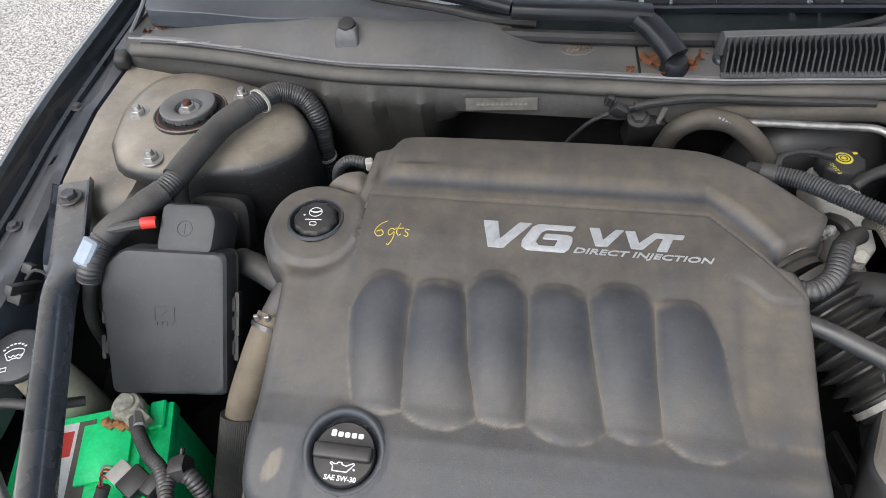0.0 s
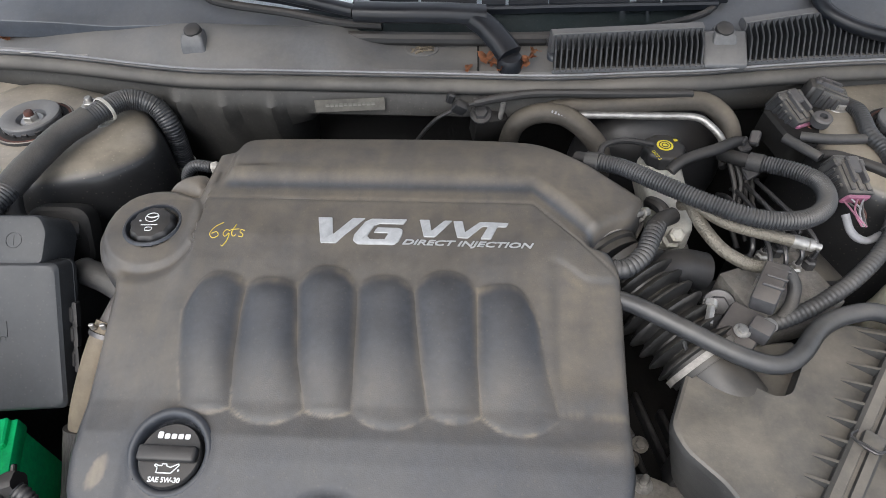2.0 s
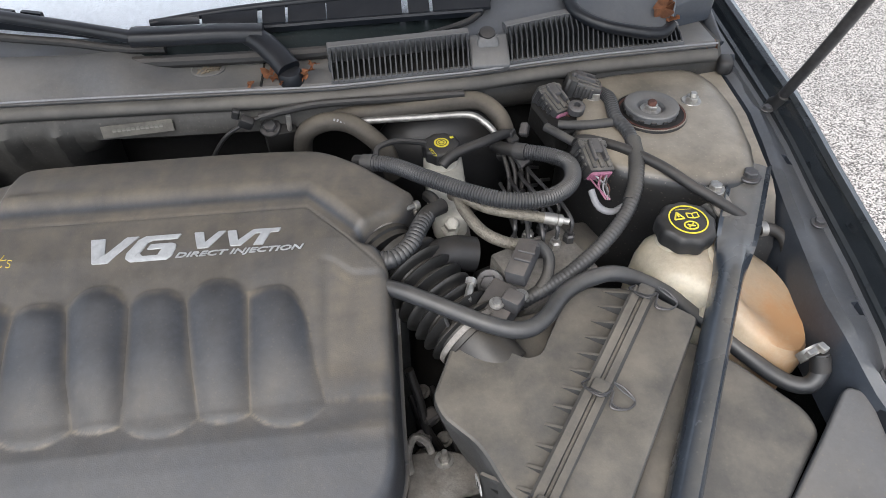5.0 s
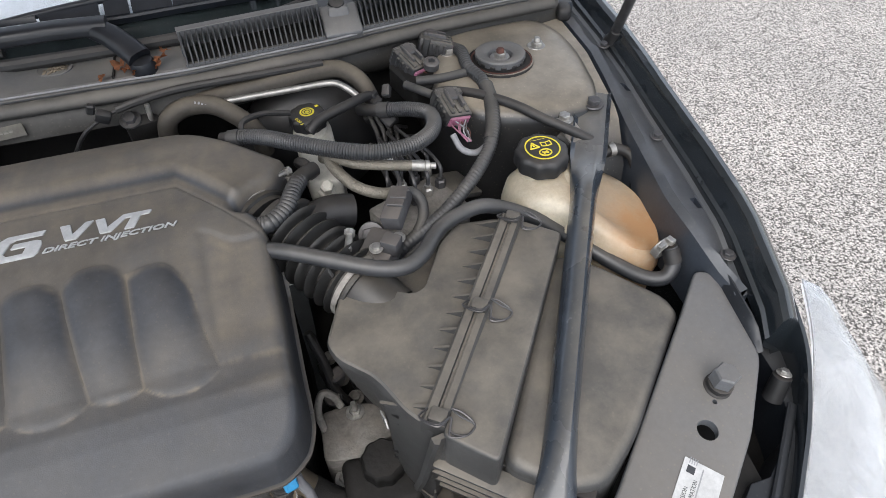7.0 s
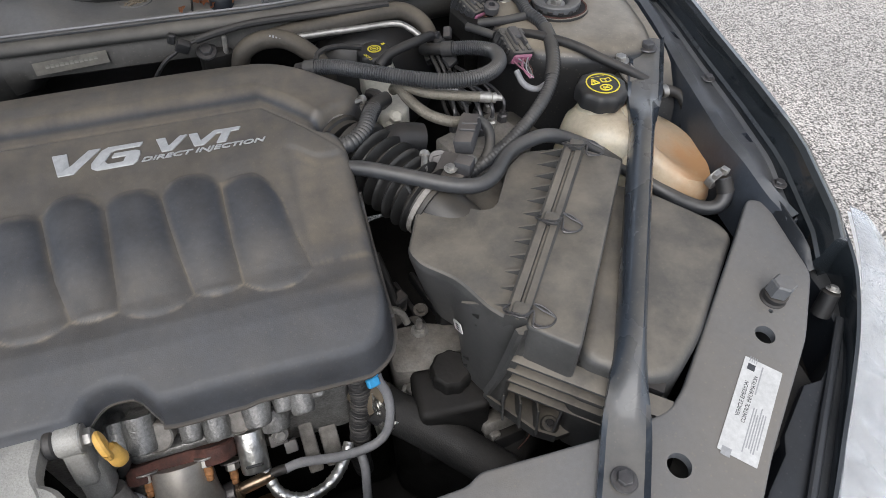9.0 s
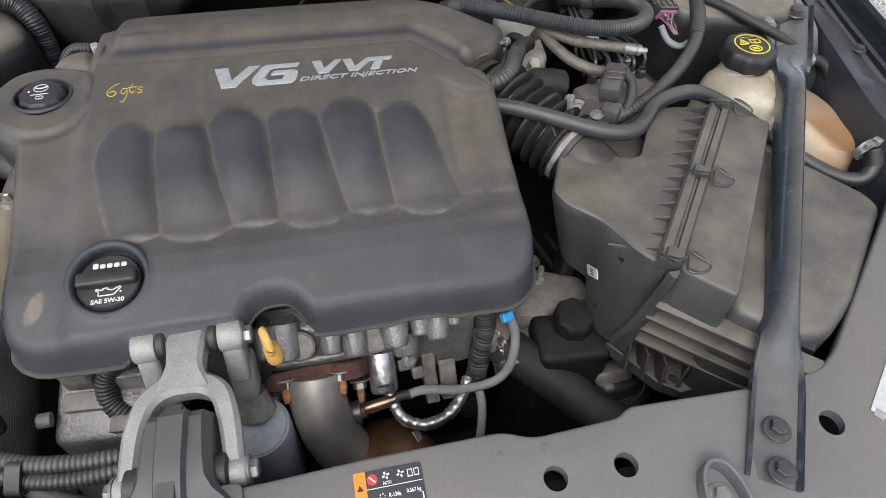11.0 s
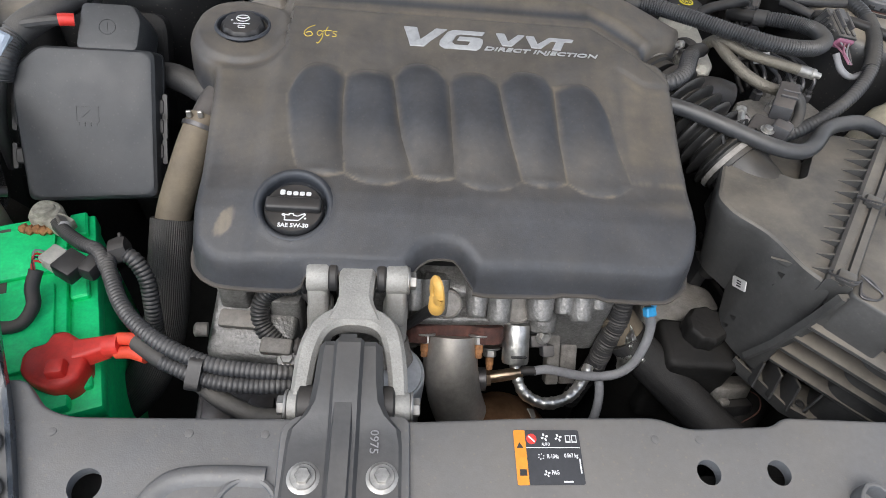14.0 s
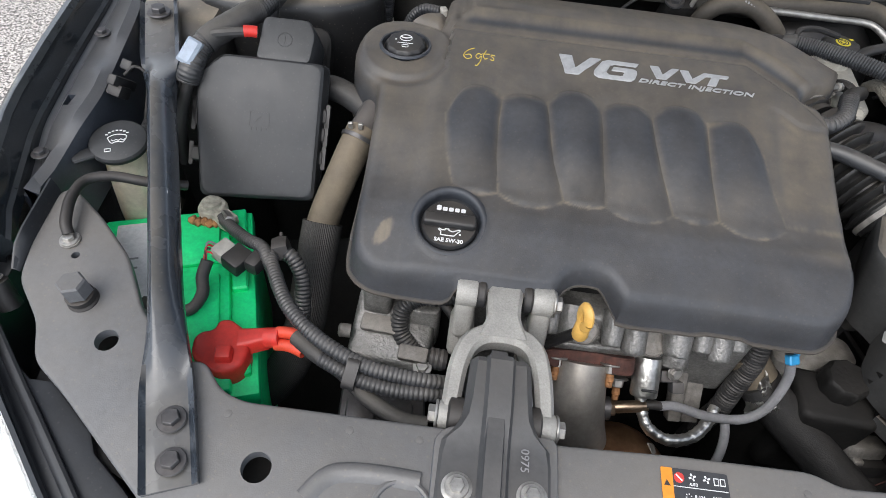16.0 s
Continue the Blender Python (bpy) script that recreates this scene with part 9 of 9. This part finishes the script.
box(bm, (0.626, 0.308, 0.813), (0.008, 0.010, 0.008), (0, 0, 20), 0.001, 1)
part("ears", bm, STEEL, t)
hose("overflow_hose", [(0.630, 0.478, 0.815), (0.648, 0.478, 0.818), (0.664, 0.468, 0.812), (0.668, 0.452, 0.795), (0.664, 0.44, 0.77)], 0.0072, RUBBER, "short black overflow hose behind the brace", "hose")
t = thing("hose_clamp", (0.640, 0.477, 0.80), "steel spring hose clamp on the overflow hose", "hose clamp")
band(t, "band", (0.641, 0.4785, 0.8175), (1, 0.0, 0.1), 0.0078, 0.008, STEEL)

# ---- wipers and dry leaves ----
def bar(half, low, high):
    """A rounded bar section."""
    return rounded([(-half, low), (half, low), (half * 0.8, high), (-half * 0.8, high)], min(half, (high - low)) * 0.7, 3)


w1 = thing("windshield_wiper", (0.06, 0.745, 0.91), "black windshield wiper arm resting across the cowl", "wiper", "windshield wipers")
bm = bmesh.new()
sweep(bm, [(0.070, 0.735, 0.925), (0.058, 0.750, 0.934), (0.040, 0.768, 0.945), (0.020, 0.783, 0.952)], lambda s: bar(0.0185 - 0.001 * s, -0.010, 0.010))
part("pivot_head", bm, WIPER, w1)
bm = bmesh.new()
sweep(bm, [(0.038, 0.782, 0.952), (-0.02, 0.780, 0.956), (-0.08, 0.778, 0.957), (-0.130, 0.782, 0.956)], lambda s: bar(0.0165, -0.009, 0.011))
part("link", bm, WIPER, w1)
bm = bmesh.new()
sweep(bm, [(-0.132, 0.783, 0.956), (-0.20, 0.802, 0.962), (-0.30, 0.832, 0.968), (-0.42, 0.868, 0.972), (-0.50, 0.89, 0.975)], lambda s: bar(0.010 - 0.003 * s, -0.006, 0.008))
part("arm", bm, WIPER, w1)
bm = bmesh.new()
sweep(bm, [(-0.14, 0.800, 0.953), (-0.24, 0.826, 0.958), (-0.34, 0.850, 0.960), (-0.52, 0.90, 0.962)], [(-0.004, -0.012), (0.004, -0.012), (0.006, 0.0), (-0.006, 0.0)])
part("blade", bm, WIPER, w1)
for k in range(5):
    bm = bmesh.new()
    x = -0.26 - 0.04 * k
    sweep(bm, [(x, 0.826 - (x + 0.24) * 0.27 + 0.012, 0.963), (x - 0.028, 0.834 - (x + 0.24) * 0.27 + 0.012, 0.964)], [(-0.003, -0.004), (0.003, -0.004), (0.003, 0.004), (-0.003, 0.004)])
    part("blade_bridge", bm, WIPER, w1)
bm = bmesh.new()
lathe(bm, (0.070, 0.736, 0.905), (0, -0.1, 1), [(0.0165, 0), (0.0165, 0.012), (0.014, 0.017), (0.008, 0.019), (0.0003, 0.0195)], 22)
part("pivot_cap", bm, WIPER, w1)
w2 = thing("windshield_wiper", (0.60, 0.83, 0.92), "black windshield wiper arm resting across the cowl", "wiper", "windshield wipers")
bm = bmesh.new()
o = rounded([(0.470, 0.860), (0.470, 0.800), (0.508, 0.772), (0.568, 0.754), (0.590, 0.758), (0.604, 0.775), (0.618, 0.805), (0.625, 0.85), (0.60, 0.905), (0.50, 0.905)], 0.012, 4)
prism(bm, o, lambda x, y: 0.942 + 0.35 * (y - 0.80), lambda x, y: 0.955 + 0.35 * (y - 0.80), 0.005, 3)
# paler bluish paint than the arm: the gloss reflection is put into the colour
part("pivot_cover", bm, INNER, w2)
bm = bmesh.new()
tube(bm, [(x, y, 0.949 + 0.35 * (y - 0.80)) for x, y in ((0.468, 0.895), (0.464, 0.850), (0.466, 0.808), (0.482, 0.788), (0.508, 0.773), (0.540, 0.763), (0.570, 0.756), (0.588, 0.758), (0.600, 0.770))], 0.0085, 14, 0.008)
part("cover_rim", bm, WIPER, w2, "rounded black rim")
bm = bmesh.new()
lathe(bm, (0.55, 0.83, 0.915), (0, -0.3, 1), [(0.022, 0), (0.022, 0.045)], 24)
part("pivot_post", bm, WIPER, w2)
bm = bmesh.new()
sweep(bm, [(0.56, 0.885, 0.978), (0.44, 0.876, 0.984), (0.30, 0.866, 0.982), (0.18, 0.856, 0.978)], lambda s: bar(0.010 - 0.003 * s, -0.006, 0.007))
part("arm", bm, WIPER, w2)
bm = bmesh.new()
sweep(bm, spline([(-0.140, 0.8225, 0.9475), (0.03, 0.8165, 0.9445), (0.14, 0.8190, 0.9460), (0.345, 0.8235, 0.9485)], 0.02), [(-0.0022, -0.008), (0.0022, -0.008), (0.0045, 0.0), (0.0030, 0.003), (-0.0045, 0.002)])
part("blade", bm, WIPER, w2, "rubber blade")
bm = bmesh.new()
spine = spline([(-0.118, 0.8265, 0.9520), (-0.017, 0.8385, 0.9585), (0.108, 0.8470, 0.9635), (0.25, 0.853, 0.968), (0.36, 0.856, 0.970)], 0.02)
sweep(bm, spine, bar(0.0055, -0.004, 0.005))
part("spine", bm, WIPER, w2)
# flat bridges between blade and spine, with uneven gaps
for a_, b_ in ((-0.112, -0.052), (-0.048, 0.026), (0.033, 0.064), (0.068, 0.120), (0.1215, 0.226), (0.235, 0.265), (0.270, 0.352)):
    bm = bmesh.new()
    rings = []
    for x in (a_, (a_ + b_) / 2, b_):
        ya, yb = interp(x, [(-0.14, 0.8235), (0.03, 0.8175), (0.14, 0.8200), (0.345, 0.8245)]), interp(x, [(-0.118, 0.8265), (-0.017, 0.8385), (0.108, 0.8470), (0.36, 0.856)])
        line_ = ((ya, 0.9475 + (ya - 0.82) * 0.5), ((ya + yb) / 2, 0.956 + (ya - 0.82) * 0.5), (yb, 0.952 + (yb - 0.8265) * 0.55))
        rings.append([Vector((x, y, z - 0.002)) for y, z in line_] + [Vector((x, y, z + 0.002)) for y, z in line_[::-1]])
    loft(bm, rings)
    part("blade_bridge", bm, WIPER, w2)


def leaf(at, size, turn, seed):
    r_ = random.Random(seed)
    m = pose(*at, *turn)
    bm = bmesh.new()
    n = 14
    ring = []
    for k in range(n):
        a = 2 * math.pi * k / n
        q = size * (0.55 + 0.45 * abs(math.cos(a * 1.5 + seed))) * r_.uniform(0.75, 1.1)
        ring.append(m @ Vector((q * math.cos(a), q * 0.75 * math.sin(a), r_.uniform(-0.25, 0.35) * size)))
    c = bm.verts.new(m @ Vector((0, 0, -0.1 * size)))
    vs = [bm.verts.new(p) for p in ring]
    for k in range(n):
        bm.faces.new((c, vs[k], vs[(k + 1) % n]))
    bmesh.ops.solidify(bm, geom=list(bm.faces), thickness=0.0006)
    return solo("dry_leaf", bm, LEAF, "curled brown dry leaf caught by the wiper", "leaf", "dry leaves", sharp=80)


r_ = random.Random(3)
for k, (x, y, z, s_) in enumerate(((0.040, 0.744, 0.915, 0.015), (0.050, 0.735, 0.913, 0.011), (0.060, 0.726, 0.911, 0.011), (0.088, 0.730, 0.915, 0.011), (0.094, 0.737, 0.920, 0.014), (0.101, 0.743, 0.926, 0.010), (0.018, 0.727, 0.910, 0.008),
                                   (0.592, 0.784, 0.957, 0.026), (0.598, 0.766, 0.948, 0.015), (-0.648, 0.812, 0.903, 0.016), (-0.662, 0.800, 0.900, 0.012), (-0.636, 0.826, 0.905, 0.011), (0.676, 0.775, 0.897, 0.014))):
    leaf((x, y, z), s_, (r_.uniform(-35, 35), r_.uniform(-35, 35), r_.uniform(0, 360)), k)
for k in range(2):
    hose("dry_stalk", [(-0.60 + 0.05 * k, 0.766 - 0.004 * k, 0.9035 + 0.001 * k), (-0.58 + 0.05 * k, 0.764 - 0.006 * k, 0.905), (-0.55 + 0.05 * k, 0.768 - 0.010 * k, 0.9045 + 0.001 * k)], 0.0006, WHITEP, "thin dry stalk lying on the cowl", "twig", "dry stalks", seg=6)

# ---- labels on the nose ----
ac = thing("refrigerant_label", (0.0, 0.02, 0.758), "dark refrigerant label with an orange warning stripe", "label")
A0 = Vector((-0.0357, 0.0430, 0.7638))
AR, AU = Vector((1, 0.012, 0)).normalized(), Vector((-0.06, 1, 0.12)).normalized()


def ap(a, b, lift=0.0):
    return A0 + AR * a + AU * (b - 0.046) + AR.cross(AU) * lift


plate("dark_field", ap(0.0335, 0.0225), AR, AU, 0.047, 0.045, DARKLAB, ac, 0.0003, 0.0, 0.002)
plate("orange_stripe", ap(0.0052, 0.0225), AR, AU, 0.0100, 0.045, ORANGE, ac, 0.0003, 0.0, 0.0015, "orange stripe")
plate("rule", ap(0.0335, 0.0302), AR, AU, 0.046, 0.0006, WHITE, ac, 0.0003, 0.0003)
bm = bmesh.new()
loft(bm, [[ap(a, b, 0.0003 + k) for a, b in ((0.0024, 0.0300), (0.0080, 0.0300), (0.0052, 0.0348))] for k in (0, 0.0003)])
part("warning_triangle", bm, INK, ac)
plate("warning_book", ap(0.0052, 0.010), AR, AU, 0.006, 0.005, INK, ac, 0.0003, 0.0003)
bm = bmesh.new()
lathe(bm, ap(0.0160, 0.0375, 0.0003), AR.cross(AU), [(0.0044, 0), (0.0044, 0.0003), (0.0003, 0.0003)], 24)
part("prohibition_disc", bm, REDINK, ac)
plate("prohibition_bar", ap(0.0160, 0.0375, 0.0006), AR + AU, AU - AR, 0.0012, 0.007, WHITE, ac, 0.0002)
words("print", "AUTO", 0.0040, ap(0.0240, 0.0318, 0.0003), AR, AU, WHITE, ac, 0.0001, bold=0.00012, fit=(0.0072, 0.0026))
for k, (a, b) in enumerate(((0.0225, 0.0228),)):
    for j in range(3):
        ang = math.radians(60 * j + 15)
        plate("snow_symbol", ap(a - 0.0005, b, 0.0003), AR * math.cos(ang) + AU * math.sin(ang), AU * math.cos(ang) - AR * math.sin(ang), 0.0056, 0.0008, WHITE, ac, 0.0002)
for a, b, w in ((0.0275, 0.0390, 0.0021), (0.0395, 0.0385, 0.0021), (0.0250, 0.0090, 0.0018)):
    # fan blades: four small paddles round a hub
    for j in range(4):
        ang = math.radians(90 * j + 20)
        plate("fan_symbol", ap(a + w * math.cos(ang), b + w * math.sin(ang), 0.0003), AR * math.cos(ang) + AU * math.sin(ang), AU * math.cos(ang) - AR * math.sin(ang), w * 1.15, w * 0.75, WHITE, ac, 0.0002, 0.0, w * 0.3)
plate("snow_hub", ap(0.0220, 0.0228, 0.0005), AR, AU, 0.0030, 0.0030, DARKLAB, ac, 0.0002, 0.0, 0.001)
for s_ in (-1, 1):
    plate("book_fold", ap(0.0502 + s_ * 0.0027, 0.0375, 0.0006), AR, AU + AR * 0.1 * s_, 0.0030, 0.0044, DARKLAB, ac, 0.0001)
    plate("book_page", ap(0.0502 + s_ * 0.0027, 0.0375, 0.0003), AR, AU + AR * 0.1 * s_, 0.0044, 0.0062, WHITE, ac, 0.0002)
words("print", "R-134a", 0.0046, ap(0.0272, 0.0212, 0.0003), AR, AU, WHITE, ac, 0.0001, bold=0.00012, fit=(0.0098, 0.0036))
words("print", "0.567 kg", 0.0046, ap(0.0418, 0.0210, 0.0003), AR, AU, WHITE, ac, 0.0001, bold=0.00012, fit=(0.0120, 0.0044))
words("print", "PAG", 0.0046, ap(0.0290, 0.0082, 0.0003), AR, AU, WHITE, ac, 0.0001, bold=0.00012, fit=(0.0062, 0.0036))
plate("print_bar", ap(0.0420, 0.0025, 0.0003), AR, AU, 0.008, 0.0013, WHITE, ac, 0.0002)
plate("print_bar", ap(0.0545, 0.0150, 0.0003), AR, AU, 0.0012, 0.012, WHITE, ac, 0.0002)

em = thing("emission_label", (0.50, 0.045, 0.76), "white emission control label stuck on the support panel", "label")
ER, EU = Vector((0.738, 0.675, 0.0)).normalized(), Vector((-0.675, 0.738, 0.0))
EC = Vector((0.4890, 0.0385, 0.7632))
ER = (ER + Vector((0, 0, 0.12 * ER.y))).normalized()
EU = (EU + Vector((0, 0, 0.12 * EU.y))).normalized()
EN = ER.cross(EU).normalized()


def ep(a, b, lift=0.0):
    return EC + ER * a + EU * b + EN * lift


plate("label", ep(0, 0), ER, EU, 0.110, 0.0375, LABEL, em, 0.0004, 0.0, 0.001)
words("print", "VEHICLE EMISSION", 0.0058, ep(-0.014, 0.0085, 0.0004), ER, EU, INK, em, 0.0001, 0.86)
words("print", "CONTROL INFORMATION", 0.0058, ep(-0.018, 0.0020, 0.0004), ER, EU, INK, em, 0.0001, 0.80)
for k in range(6):
    plate("print_bar", ep(-0.022 + 0.003 * (k % 2), -0.0025 - 0.0024 * k, 0.0004), ER, EU, 0.050 - 0.006 * (k % 3), 0.0012, GREYINK, em, 0.0001)
plate("print_bar", ep(0.034, 0.000, 0.0004), ER, EU, 0.034, 0.0014, GREYINK, em, 0.0001)
plate("emblem_square", ep(0.045, 0.0105, 0.0004), ER, EU, 0.0075, 0.0075, DARKLAB, em, 0.0001)
for k in range(4):
    plate("print_bar", ep(0.054, 0.0135 - 0.0022 * k, 0.0004), ER, EU, 0.0065, 0.0010, GREYINK, em, 0.0001)
plate("code_square", ep(-0.054, 0.0105, 0.0004), ER, EU, 0.009, 0.009, GREYINK, em, 0.0001)
# bent tab and screw at the nose by the brace
t = thing("hood_latch_tab", (0.265, -0.02, 0.75), "bent grey metal tab with a bright screw", "bracket")
bm = bmesh.new()
pts = [(0.246, -0.08, 0.757), (0.246, -0.04, 0.763), (0.249, -0.020, 0.766), (0.256, -0.008, 0.768), (0.264, -0.005, 0.768), (0.272, -0.008, 0.768), (0.279, -0.020, 0.766), (0.282, -0.04, 0.763), (0.282, -0.08, 0.757)]
sweep(bm, spline(pts, 0.006), rounded([(-0.002, -0.012), (0.002, -0.012), (0.0018, 0.006), (-0.0018, 0.006)], 0.001, 3))
part("tab", bm, SUPPORT, t)
hexbolt(t, (0.264, -0.030, 0.755), 0.0075, material=STEEL)
